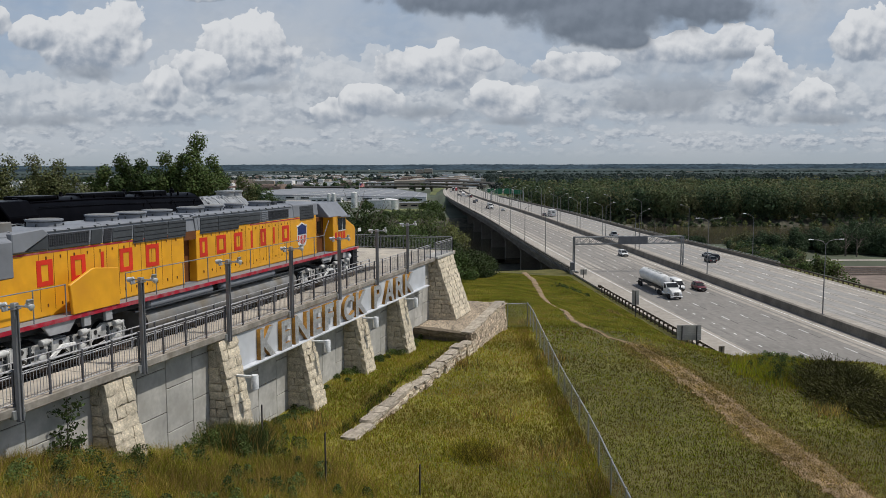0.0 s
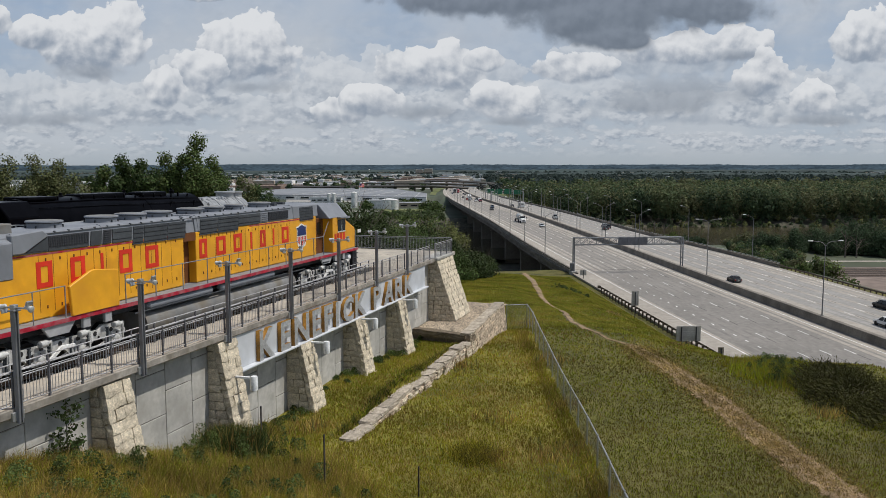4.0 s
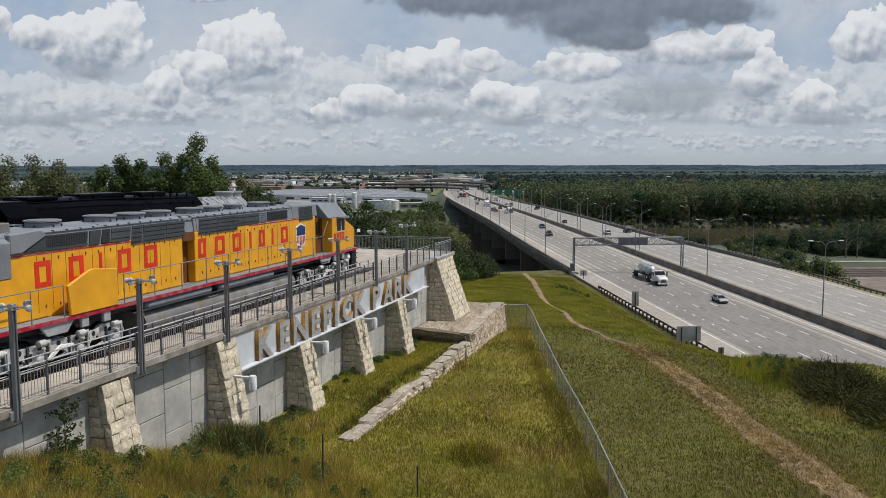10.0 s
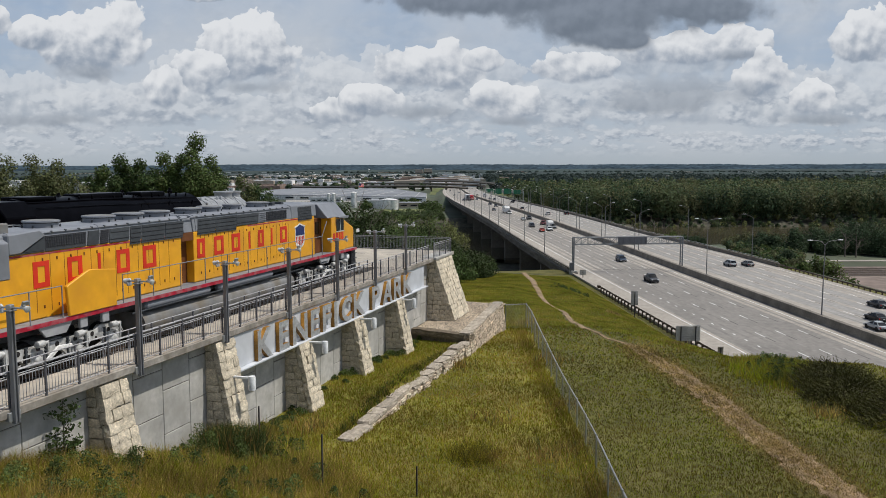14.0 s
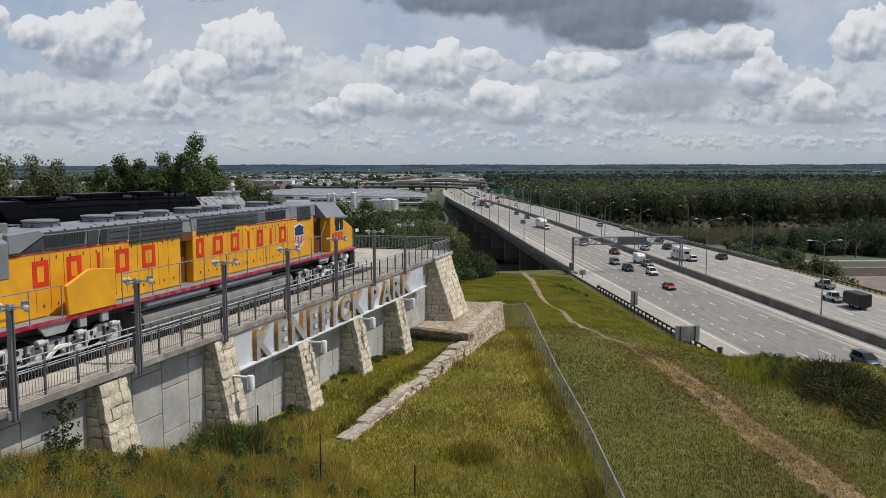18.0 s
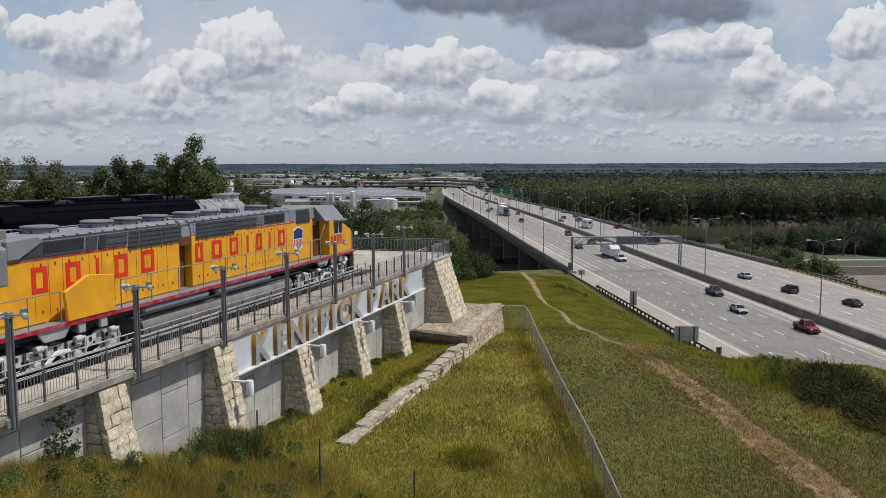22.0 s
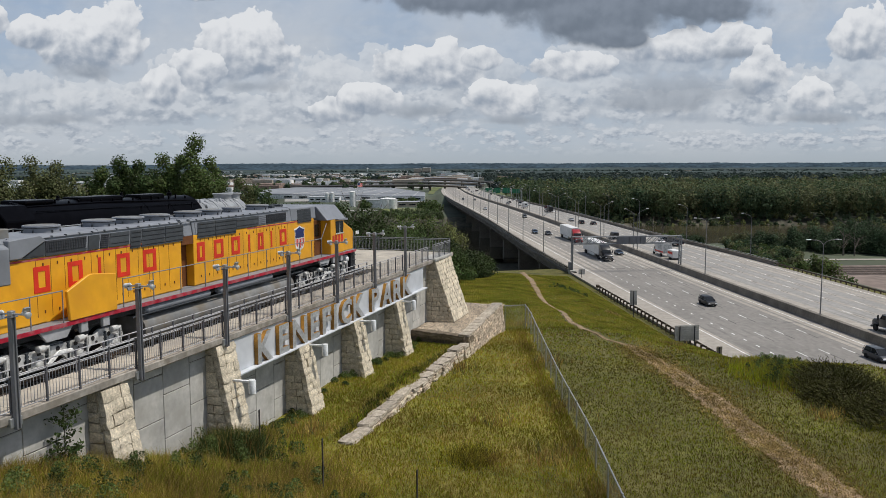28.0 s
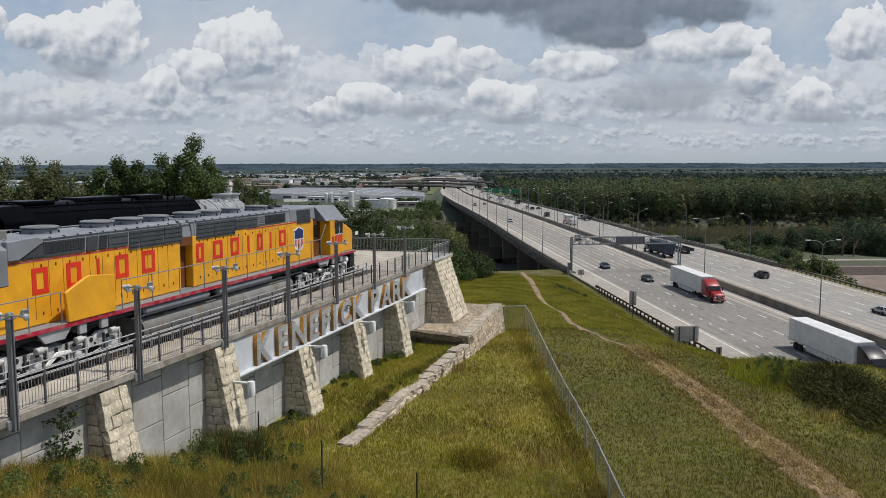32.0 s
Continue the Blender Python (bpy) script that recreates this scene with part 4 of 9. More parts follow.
for x in (33.1, 39.0, 45.4):
    copy_thing(flood, pose(x, 16.4, -1.62))

# ---- railings ----
M_RAILB = surface("worn_grey_rail_paint", (0.34, 0.34, 0.35), 0.55, 0.2, bump=0.03)
M_RAILG = surface("grey_railing_paint", (0.13, 0.13, 0.145), 0.5, 0.3, bump=0.03)


def railing(points, label, group, top=0.95, spacing=1.255, pickets=True, z0=0.0):
    """A picket railing along plan points: posts, top and bottom rails and a mesh of pickets a panel."""
    r = thing("railing", label, "railing", group=group)
    for (xa, ya), (xb, yb) in zip(points, points[1:]):
        a, b = Vector((xa, ya, z0)), Vector((xb, yb, z0))
        n = max(1, round((b - a).length / spacing))
        for k in range(n + 1):
            p = a + (b - a) * (k / n)
            part("post", bevelled(box(B(), -0.03, 0.03, -0.03, 0.03, 0, top + 0.03), 0.006), M_RAILG, r).matrix_basis = Matrix.Translation(p)
            if k < n:
                q = a + (b - a) * ((k + 1) / n)
                d = (q - p)
                part("top_rail", rod(rod(B(), p + Vector((0, 0, top)), q + Vector((0, 0, top)), 0.022, seg=6), p + Vector((0, 0, top - 0.1)), q + Vector((0, 0, top - 0.1)), 0.016, seg=6), M_RAILB, r)
                part("bottom_rail", rod(B(), p + Vector((0, 0, 0.1)), q + Vector((0, 0, 0.1)), 0.016, seg=6), M_RAILB, r)
                if pickets:
                    bm = B()
                    m = round(d.length / 0.115)
                    for i in range(1, m):
                        c = p + d * (i / m)
                        box(bm, c.x - 0.006, c.x + 0.006, c.y - 0.006, c.y + 0.006, z0 + 0.1, z0 + top - 0.1)
                    part("picket_infill", bm, M_RAILB, r)["kind"] = "stuff"
    return r


railing([(-2.3, 16.68), (51.6, 16.68)], "grey steel picket railing along the platform edge", "platform railings")
railing([(52.5, 16.6), (56.2, 16.5), (57.3, 16.9)], "grey steel picket railing on the stone end pier", "platform railings", top=1.0)
railing([(57.3, 16.9), (57.3, 33.5)], "grey steel picket railing across the platform end", "platform railings", top=1.0, spacing=1.8)


def pipe_rail(x0, x1, y):
    r = thing("handrail", "three-bar pipe handrail along the track side", "handrail")
    n = round((x1 - x0) / 1.265)
    for k in range(n + 1):
        x = x0 + (x1 - x0) * k / n
        part("post", rod(B(), (x, y, -0.05), (x, y, 0.70), 0.035, seg=8), M_RAILG, r)
        if k < n:
            x2 = x0 + (x1 - x0) * (k + 1) / n
            for z in (0.70, 0.50, 0.30):
                part("bar", rod(B(), (x, y, z), (x2, y, z), 0.022, seg=6), M_RAILB, r)


pipe_rail(8.0, 44.6, 18.2)

# ---- light columns outside the deck edge ----
M_POLE = surface("grey_column_paint", (0.20, 0.205, 0.22), 0.45, 0.35, grain=4, vary=0.08, stain=0.7, spots=0.12, bump=0.03)
col = thing("light_column", "grey steel light column bolted to the deck edge with floodlights", "light pole", pose(11.5, 16.52, 0), group="platform light columns")
for s in (-1, 1):
    part("flange", bevelled(box(B(), s * 0.058 - 0.022, s * 0.058 + 0.022, -0.065, 0.065, -0.36, 2.55), 0.008), M_POLE, col)
part("web", box(B(), -0.037, 0.037, -0.02, 0.02, -0.34, 2.5), M_POLE, col)
part("cap_plate", bevelled(box(B(), -0.13, 0.13, -0.10, 0.10, 2.55, 2.59), 0.01), M_POLE, col)
part("base_bracket", bevelled(box(B(), -0.2, 0.2, 0.02, 0.16, -0.30, -0.06), 0.01), M_GALV, col)
part("cross_arm", rod(B(), (0, -0.40, 2.64), (0, 0.36, 2.64), 0.025, seg=8), M_GALV, col)
for s in (-1, 1):
    h = part("floodlight", turned(B(), [(0, 0.03), (0.03, 0.055), (0.13, 0.06), (0.18, 0.082), (0.22, 0.088), (0.225, 0.075)], "y", 14), M_FIXT, col, "white cylindrical floodlight", smooth=True)
    h.matrix_basis = pose(0, s * 0.30 - 0.05, 2.69, -18 if s > 0 else 198, 0, 0)
    part("bracket", bevelled(box(B(), -0.10, 0.10, -0.03, 0.03, 0, 0.12), 0.008), M_GALV, h).matrix_basis = pose(0, 0.1, -0.18)
part("junction_box", bevelled(box(B(), -0.08, 0.08, -0.07, 0.07, 2.595, 2.72), 0.01), M_GALV, col)
for k in range(7):
    copy_thing(col, pose(16.52 + 5.02 * k, 16.52, 0))

# ---- the yellow diesel locomotive ----
M_YEL = surface("locomotive_yellow", (0.78, 0.37, 0.018), 0.42, grain=2.0, vary=0.05, stain=0.5, spots=0.09, bump=0.04, bscale=6, coat=0.15, dirt=(0.66, 0.30, 0.02))
M_LGREY = surface("locomotive_grey", (0.20, 0.212, 0.235), 0.5, 0.0, grain=3, vary=0.08, stain=0.6, spots=0.15, bump=0.04)
M_MGREY = surface("dark_hood_grey", (0.052, 0.058, 0.064), 0.75, 0.0, grain=4, vary=0.15, stain=0.8, spots=0.2, bump=0.05, shine=0.15)
M_RED = surface("locomotive_red", (0.62, 0.035, 0.015), 0.45, grain=4, vary=0.08, bump=0.02)
M_CRIM = surface("crimson_sill_stripe", (0.36, 0.010, 0.030), 0.5, grain=4, vary=0.2, stain=1.3, spots=0.2, bump=0.02, dirt=(0.36, 0.13, 0.14))
M_BROWN = surface("brown_recess", (0.13, 0.045, 0.012), 0.7, grain=3, vary=0.2)
M_SILV = surface("silver_truck_paint", (0.45, 0.45, 0.435), 0.55, 0.0, grain=6, vary=0.25, stain=1.5, spots=0.3, bump=0.1)
M_GUSS = surface("pale_frame_grey", (0.33, 0.335, 0.345), 0.55, grain=4, vary=0.12, stain=0.9, spots=0.2, bump=0.05)
M_TANK = surface("grey_tank_paint", (0.19, 0.19, 0.185), 0.5, 0.1, grain=3, vary=0.14, stain=0.55, spots=0.3, bump=0.05, dirt=(0.17, 0.145, 0.11))
M_WHEEL = surface("wheel_steel", (0.035, 0.033, 0.033), 0.6, 0.5, bump=0.05)
M_GLASS = surface("dark_window_glass", (0.012, 0.015, 0.018), 0.10, grain=1, vary=0.1, bump=0, shine=0.3)
M_NAVY = surface("shield_blue", (0.02, 0.035, 0.13), 0.5, bump=0)
M_PWHITE = surface("paint_white", (0.72, 0.72, 0.70), 0.5, bump=0)

OX, OY, OZ = 30.0, 20.57, -0.25
diesel = thing("diesel_locomotive", "yellow and grey diesel locomotive with red markings on display", "locomotive", pose(OX, OY, OZ))
HN = -1.05          # the near side of the hood
SIL = 1.69


def lx(x):
    return x - OX


def dpart(name, bm, mat, label="", smooth=False, parent=None):
    return part(name, bm, mat, parent or diesel, label, smooth)


dpart("frame", box(B(), -15.0, 14.85, -1.08, 1.08, 1.25, SIL - 0.10), M_DARK)
dpart("walkway", bevelled(box(B(), -15.0, 14.85, -1.57, 1.57, SIL - 0.10, SIL), 0.01), M_LGREY)
for s in (-1, 1):
    dpart("sill_stripe", box(B(), -15.0, 14.9, s * 1.575 - 0.012, s * 1.575 + 0.012, SIL - 0.15, SIL - 0.015), M_CRIM, "crimson stripe along the sill")
# hood, in two lengths with a doorway between
DOOR0, DOOR1 = lx(28.25), lx(29.1)


def hood(x0, x1, name):
    body = [(HN, SIL), (HN, 3.78), (-HN, 3.78), (-HN, SIL)]
    h = dpart(name, bevelled(prism(B(), body, x0, x1, "x"), 0.02), M_YEL, "yellow hood side with access doors")
    up = [(HN + 0.004, 3.784), (HN + 0.03, 3.98), (HN + 0.08, 4.34), (HN + 0.14, 4.43), (HN + 0.30, 4.47), (-HN - 0.30, 4.47), (-HN - 0.14, 4.43), (-HN - 0.08, 4.34), (-HN - 0.03, 3.98), (-HN - 0.004, 3.784)]
    dpart("hood_top", bevelled(prism(B(), up, x0 + 0.02, x1 - 0.02, "x"), 0.015), M_LGREY, "pale grey hood roof with bevelled edge")
    return h


rear_hood = hood(-12.9, DOOR0, "rear_hood")
front_hood = hood(DOOR1, lx(40.35), "front_hood")
dpart("doorway", box(B(), DOOR0, DOOR1, HN + 0.35, -HN, SIL, 3.78), M_BROWN, "brown inside of an open doorway")
dpart("doorway_top", box(B(), DOOR0, DOOR1, HN, -HN, 3.45, 3.78), M_BROWN)
dpart("hood_top", prism(B(), [(HN + 0.05, 3.79), (HN + 0.14, 4.32), (HN + 0.3, 4.44), (-HN - 0.3, 4.44), (-HN - 0.14, 4.32), (-HN - 0.05, 3.79)], DOOR0 - 0.03, DOOR1 + 0.03, "x"), M_LGREY)
# taller grey radiator end
dpart("radiator_section", bevelled(prism(B(), [(HN - 0.12, 3.1), (HN - 0.12, 4.2), (HN + 0.3, 4.42), (-HN - 0.3, 4.42), (-HN + 0.12, 4.2), (-HN + 0.12, 3.1)], -14.4, lx(19.5), "x"), 0.03), M_LGREY)
dpart("radiator_flare", bevelled(prism(B(), [(lx(19.5), 3.82), (lx(19.95), 3.82), (lx(21.0), 4.30), (lx(20.75), 4.49), (lx(19.5), 4.42)], HN - 0.10, HN + 0.2, "y"), 0.03), M_LGREY)
# hood-grey triangle put in for the shading below the flare
dpart("flare_side", bevelled(prism(B(), [(lx(20.0), 3.83), (lx(21.0), 3.83), (lx(21.0), 4.28)], HN - 0.05, HN + 0.2, "y"), 0.01), M_MGREY, "dark grey triangle standing for the shade under the flared corner")
for x in (19.68, 23.6, 28.42, 29.3):
    dpart("roof_band", bevelled(prism(B(), [(HN - 0.02, 3.80), (HN + 0.01, 3.98), (HN + 0.06, 4.345), (HN + 0.13, 4.45), (HN + 0.30, 4.49), (HN + 0.30, 4.44), (HN + 0.14, 4.40), (HN + 0.03, 3.80)], lx(x), lx(x) + 0.07, "x"), 0.006), M_LGREY)
dpart("gutter", rod(B(), (lx(21.0), HN + 0.06, 4.37), (lx(37.6), HN + 0.06, 4.37), 0.022, seg=6), M_LGREY)
for k in range(26):
    dpart("lifting_lug", bevelled(box(B(), lx(21.4 + 0.62 * k) - 0.03, lx(21.4 + 0.62 * k) + 0.03, HN + 0.03, HN + 0.10, 4.36, 4.42), 0.006), M_MGREY)
dpart("rear_body", bevelled(box(B(), -14.4, lx(19.5), HN - 0.1, -HN + 0.1, SIL, 3.1), 0.02), M_YEL)


def slant_panel(x0, x1, z0, z1, mat, name, label="", rows=0, lean=0.14):
    """A panel on the leaning grey hood side, with ribs; its ends lean forward."""
    y0, y1 = HN - 0.030 + (z0 - 3.78) * 0.06, HN - 0.035 + (z1 - 3.78) * 0.13
    k = lean * (z1 - z0) / 0.5
    bm = B()
    v = [bm.verts.new(p) for p in ((x0, y0, z0), (x1, y0, z0), (x1 + k, y1, z1), (x0 + k, y1, z1), (x0, y0 + 0.08, z0), (x1, y0 + 0.08, z0), (x1 + k, y1 + 0.08, z1), (x0 + k, y1 + 0.08, z1))]
    for f in ((0, 1, 2, 3), (4, 7, 6, 5), (0, 4, 5, 1), (3, 2, 6, 7), (0, 3, 7, 4), (1, 5, 6, 2)):
        bm.faces.new([v[i] for i in f])
    p = dpart(name, bm, mat, label)
    for r in range(rows):
        f = (r + 0.5) / rows
        z, y, d = z0 + (z1 - z0) * f, y0 + (y1 - y0) * f, k * f
        part("rib", box(B(), x0 + 0.03 + d, x1 - 0.03 + d, y - 0.018, y + 0.02, z - 0.008, z + 0.008), M_DARK, p)
    if name == "radiator_grille" or name == "intake_grille":
        n = round((x1 - x0) / 0.075)
        for i in range(1, n):
            x = x0 + (x1 - x0) * i / n
            part("grille_bar", rod(B(), (x, y0 - 0.022, z0 + 0.02), (x + k, y1 - 0.022, z1 - 0.02), 0.009, seg=4), M_MGREY, p)
    return p


slant_panel(lx(21.02), lx(22.85), 3.90, 4.27, M_DARK, "radiator_grille", "black radiator grille", 4)
slant_panel(lx(21.02), lx(22.85), 3.80, 3.89, M_MGREY, "grille_sill", lean=0.1)
slant_panel(lx(22.93), lx(23.46), 3.80, 4.27, M_MGREY, "hood_panel")
slant_panel(lx(23.54), lx(23.95), 3.80, 4.27, M_DARK, "louvre", "", 7)
slant_panel(lx(24.02), lx(25.05), 3.80, 4.27, M_MGREY, "hood_panel", "dark grey hood panel", 2)
for a, b in ((25.10, 25.68), (25.74, 27.12), (27.17, 28.32), (29.36, 30.66), (30.71, 32.36)):
    slant_panel(lx(a), lx(b), 3.63, 4.28, M_MGREY, "hood_panel", "dark grey louvred hood panel", 4)
slant_panel(lx(32.42), lx(34.34), 3.80, 4.27, M_MGREY, "hood_panel", "dark grey hood panel", 2)
slant_panel(lx(34.44), lx(35.06), 3.84, 4.27, M_LGREY, "hood_panel", "", 5)
slant_panel(lx(35.16), lx(37.15), 3.86, 4.27, M_DARK, "intake_grille", "black intake grille", 4)
slant_panel(lx(38.42), lx(40.0), 3.64, 4.33, M_MGREY, "intake_box", "dark ribbed intake box", 5, lean=0.04)
dpart("roof_step", bevelled(prism(B(), [(HN - 0.01, 3.78), (HN + 0.05, 4.42), (HN + 0.25, 4.50), (-HN - 0.25, 4.50), (-HN - 0.05, 4.42), (-HN + 0.01, 3.78)], lx(37.75), lx(40.6), "x"), 0.03), M_LGREY)
# door seams, hinges and latches on the hood
xs = lx(20.6)
seam = B()
while xs < lx(37.4):
    if not DOOR0 - 0.3 < xs < DOOR1 + 0.2:
        box(seam, xs - 0.008, xs + 0.008, HN - 0.004, HN + 0.01, SIL + 0.2, 3.70)
    xs += 0.62
dpart("door_seams", seam, M_BROWN, "dark seams between hood doors")
xs = lx(20.9)
while xs < lx(37.2):
    if not DOOR0 - 0.4 < xs < DOOR1 + 0.3:
        for z in (2.05, 3.55):
            dpart("latch", bevelled(box(B(), xs - 0.025, xs + 0.025, HN - 0.02, HN, z - 0.05, z + 0.05), 0.005), M_BROWN)
    xs += 0.62
dpart("hood_stripe", box(B(), -12.9, DOOR0, HN - 0.006, HN, 3.70, 3.76), M_CRIM)
dpart("hood_stripe", box(B(), lx(33.4), lx(39.2), HN - 0.006, HN, 3.70, 3.76), M_CRIM)


def bar_word(cols, z0, z1):
    """Red marking of the size of its letters, as plain upright bars."""
    for x0, x1 in cols:
        w = 0.19
        if x1 - x0 < 0.3:
            bm = box(B(), x0, x1, HN - 0.012, HN, z0, z1)
        else:
            bm = box(box(B(), x0, x0 + w, HN - 0.012, HN, z0, z1), x1 - w, x1, HN - 0.012, HN, z0, z1)
            box(box(bm, x0 + w, x1 - w, HN - 0.012, HN, z0, z0 + 0.16), x0 + w, x1 - w, HN - 0.012, HN, z1 - 0.16, z1)
        dpart("marking", bm, M_RED, "plain red block of the hood marking")


K = 1.0274
bar_word([(lx(a * K), lx(b * K)) for a, b in ((19.94, 20.6), (21.38, 22.04), (22.78, 22.92), (23.72, 24.4), (25.14, 25.9))], 2.67, 3.50)
bar_word([(lx(a * K), lx(b * K)) for a, b in ((28.55, 29.1), (29.78, 30.5), (31.14, 31.83), (32.55, 32.7), (33.41, 33.92), (34.6, 34.75), (35.5, 36.19))], 2.67, 3.46)
# heraldic shield in white, blue and red, with no lettering
shield = [(0.0, 0.0), (-0.42, 0.18), (-0.56, 0.5), (-0.52, 1.0), (-0.6, 1.18), (-0.38, 1.22), (0.0, 1.34), (0.38, 1.22), (0.6, 1.18), (0.52, 1.0), (0.56, 0.5), (0.42, 0.18)]
sx, sz = lx(38.62), 2.16
sh = dpart("shield", prism(B(), [(sx + x, sz + z) for x, z in shield], HN - 0.014, HN, "y"), M_PWHITE, "white-edged shield emblem in blue and red")
part("shield_top", prism(B(), [(sx + x, sz + z) for x, z in ((-0.5, 0.72), (0.5, 0.72), (0.46, 1.0), (0.52, 1.13), (0.36, 1.15), (0, 1.27), (-0.36, 1.15), (-0.52, 1.13), (-0.46, 1.0))], HN - 0.022, HN - 0.014, "y"), M_NAVY, sh)
for k in range(6):
    x = sx - 0.42 + k * 0.168
    part("shield_stripe", box(B(), x - 0.045, x + 0.045, HN - 0.022, HN - 0.014, sz + 0.14 + 0.22 * abs(k - 2.5) / 2.5, sz + 0.66), M_RED, sh)

# cab and nose at full width
CX0, CX1 = lx(40.35), lx(43.35)
cabp = dpart("cab", bevelled(prism(B(), [(-1.5, SIL), (-1.5, 3.62), (1.5, 3.62), (1.5, SIL)], lx(41.55), CX1, "x"), 0.03), M_YEL, "yellow crew cab")
# yellow paint in shade: the brown colour itself carries the shade
part("cab_back", bevelled(box(B(), lx(40.36), lx(41.55), -0.9, 1.5, SIL, 3.62), 0.02), M_BROWN, cabp, "cab doorway, its yellow darkened to brown for shade")
part("door_window", box(B(), lx(40.75), lx(41.2), -0.93, -0.9, 2.75, 3.4), M_GLASS, cabp)
part("roof", bevelled(prism(B(), [(-1.52, 3.60), (-0.85, 4.36), (0.85, 4.36), (1.52, 3.60)], CX0 + 0.75, CX1 + 0.22, "x"), 0.03), M_LGREY, cabp, "pale grey cab roof with sloping sides")
part("visor", bevelled(prism(B(), [(CX1 - 1.25, 3.62), (CX1 + 0.12, 3.62), (CX1 + 0.05, 3.5), (CX1 - 1.2, 3.56)], -1.72, -1.5, "y"), 0.01), M_LGREY, cabp)
part("side_window", box(B(), CX1 - 1.15, CX1 - 0.15, -1.515, -1.49, 2.82, 3.48), M_GLASS, cabp, "dark sliding cab window")
part("window_frame", box(box(B(), CX1 - 0.68, CX1 - 0.62, -1.53, -1.5, 2.8, 3.5), CX1 - 1.2, CX1 - 0.1, -1.53, -1.5, 2.76, 2.82), M_SILV, cabp)
for s in (-1, 1):
    part("windscreen", box(B(), CX1 - 0.01, CX1 + 0.02, s * 0.75 - 0.5, s * 0.75 + 0.5, 2.95, 3.5), M_GLASS, cabp)
nose = dpart("nose", bevelled(prism(B(), [(CX1, SIL), (lx(44.80), SIL), (lx(44.85), 2.75), (lx(44.68), 2.92), (CX1, 3.45)], -1.42, 1.42, "y"), 0.05, 2), M_YEL, "yellow sloped nose")
part("nose_top", prism(B(), [(CX1 + 0.02, 3.455), (lx(44.68), 2.93), (lx(44.68), 2.95), (CX1 + 0.02, 3.475)], -1.3, 1.3, "y"), M_LGREY, nose)
for a in (0, 1, 2, 3):
    x = lx(41.75) + a * 0.38
    dpart("number_bar", box(B(), x, x + 0.26, -1.512, -1.49, 2.30, 2.72), M_RED, "plain red bar in place of the number")
dpart("handrail_board", bevelled(box(B(), lx(44.8), lx(45.25), -1.62, -1.58, 2.55, 2.75), 0.01), M_PWHITE)

# yellow box on the walkway
dpart("walkway_box", bevelled(prism(B(), [(lx(21.35), SIL), (lx(23.6), SIL), (lx(23.6), 2.95), (lx(22.45), 3.08), (lx(22.25), 3.06), (lx(21.25), 2.66)], -1.62, -1.50, "y"), 0.02), M_YEL, "yellow equipment box with a sloping corner")

# roof fans
for x, r in ((22.0, 0.57), (24.75, 0.57), (26.38, 0.57), (28.0, 0.57), (30.27, 0.57), (31.85, 0.55), (33.75, 0.44), (36.1, 0.56), (17.5, 0.57)):
    f = dpart("roof_fan", turned(B(), [(4.44, r * 0.94), (4.64, r * 0.94), (4.645, r * 1.03), (4.69, r * 1.03), (4.70, r * 0.97)], "z", 24, (lx(x), -0.05, 0)), M_LGREY, "round grey roof fan", smooth=True)
    # dark ring painted where the rim throws its shadow
    part("fan_shadow_gap", turned(B(), [(4.615, r * 0.97), (4.64, r * 0.97)], "z", 24, (lx(x), -0.05, 0)), M_DARK, f)
    for q in range(6):
        a = q * math.tau / 6 + 0.3
        part("clamp", box(B(), lx(x) + r * math.cos(a) - 0.02, lx(x) + r * math.cos(a) + 0.02, -0.05 + r * math.sin(a) - 0.02, -0.05 + r * math.sin(a) + 0.02, 4.40, 4.56), M_MGREY, f)
    part("fan_grille", turned(B(), [(4.702, r * 0.90), (4.71, r * 0.88)], "z", 24, (lx(x), -0.05, 0)), M_TANK, f)
for x in (37.3, 38.2):
    dpart("exhaust_stack", bevelled(box(B(), lx(x) - 0.14, lx(x) + 0.14, -0.3, 0.3, 4.3, 4.62), 0.02), M_MGREY)
for k in range(3):
    dpart("air_horn", turned(B(), [(0, 0.02), (0.3, 0.035), (0.4, 0.09)], "x", 10, (lx(33.2), 0.15 * k - 0.2, 4.55)), M_MGREY, smooth=True)
dpart("roof_box", bevelled(box(B(), lx(19.0), lx(19.9), -0.8, 0.5, 4.3, 4.75), 0.03), M_TANK)

# handrail along the walkway
prev = None
for x in [18.0, 19.75, 21.1, 24.0, 25.7, 27.4, 29.1, 30.8, 32.5, 34.2, 35.9, 37.6, 39.0, 40.2]:
    dpart("stanchion", rod(B(), (lx(x), -1.56, SIL), (lx(x), -1.56, 2.72), 0.022, seg=6), M_LGREY)
    if prev and not (prev == 21.1):
        dpart("handrail", rod(B(), (lx(prev), -1.56, 2.70), (lx(x), -1.56, 2.70), 0.02, seg=6), M_LGREY)
    prev = x
dpart("handrail", rod(B(), (lx(40.2), -1.56, 2.70), (lx(40.9), -1.53, 3.45), 0.02, seg=6), M_LGREY)
for k in range(3):
    dpart("cab_step", bevelled(box(B(), lx(40.15), lx(40.85), -1.6, -1.25, 0.55 + 0.36 * k, 0.60 + 0.36 * k), 0.01), M_MGREY)
dpart("nose_grab_rail", rod(B(), (lx(44.93), -1.4, 1.75), (lx(44.93), -1.4, 2.7), 0.02, seg=6), M_LGREY)

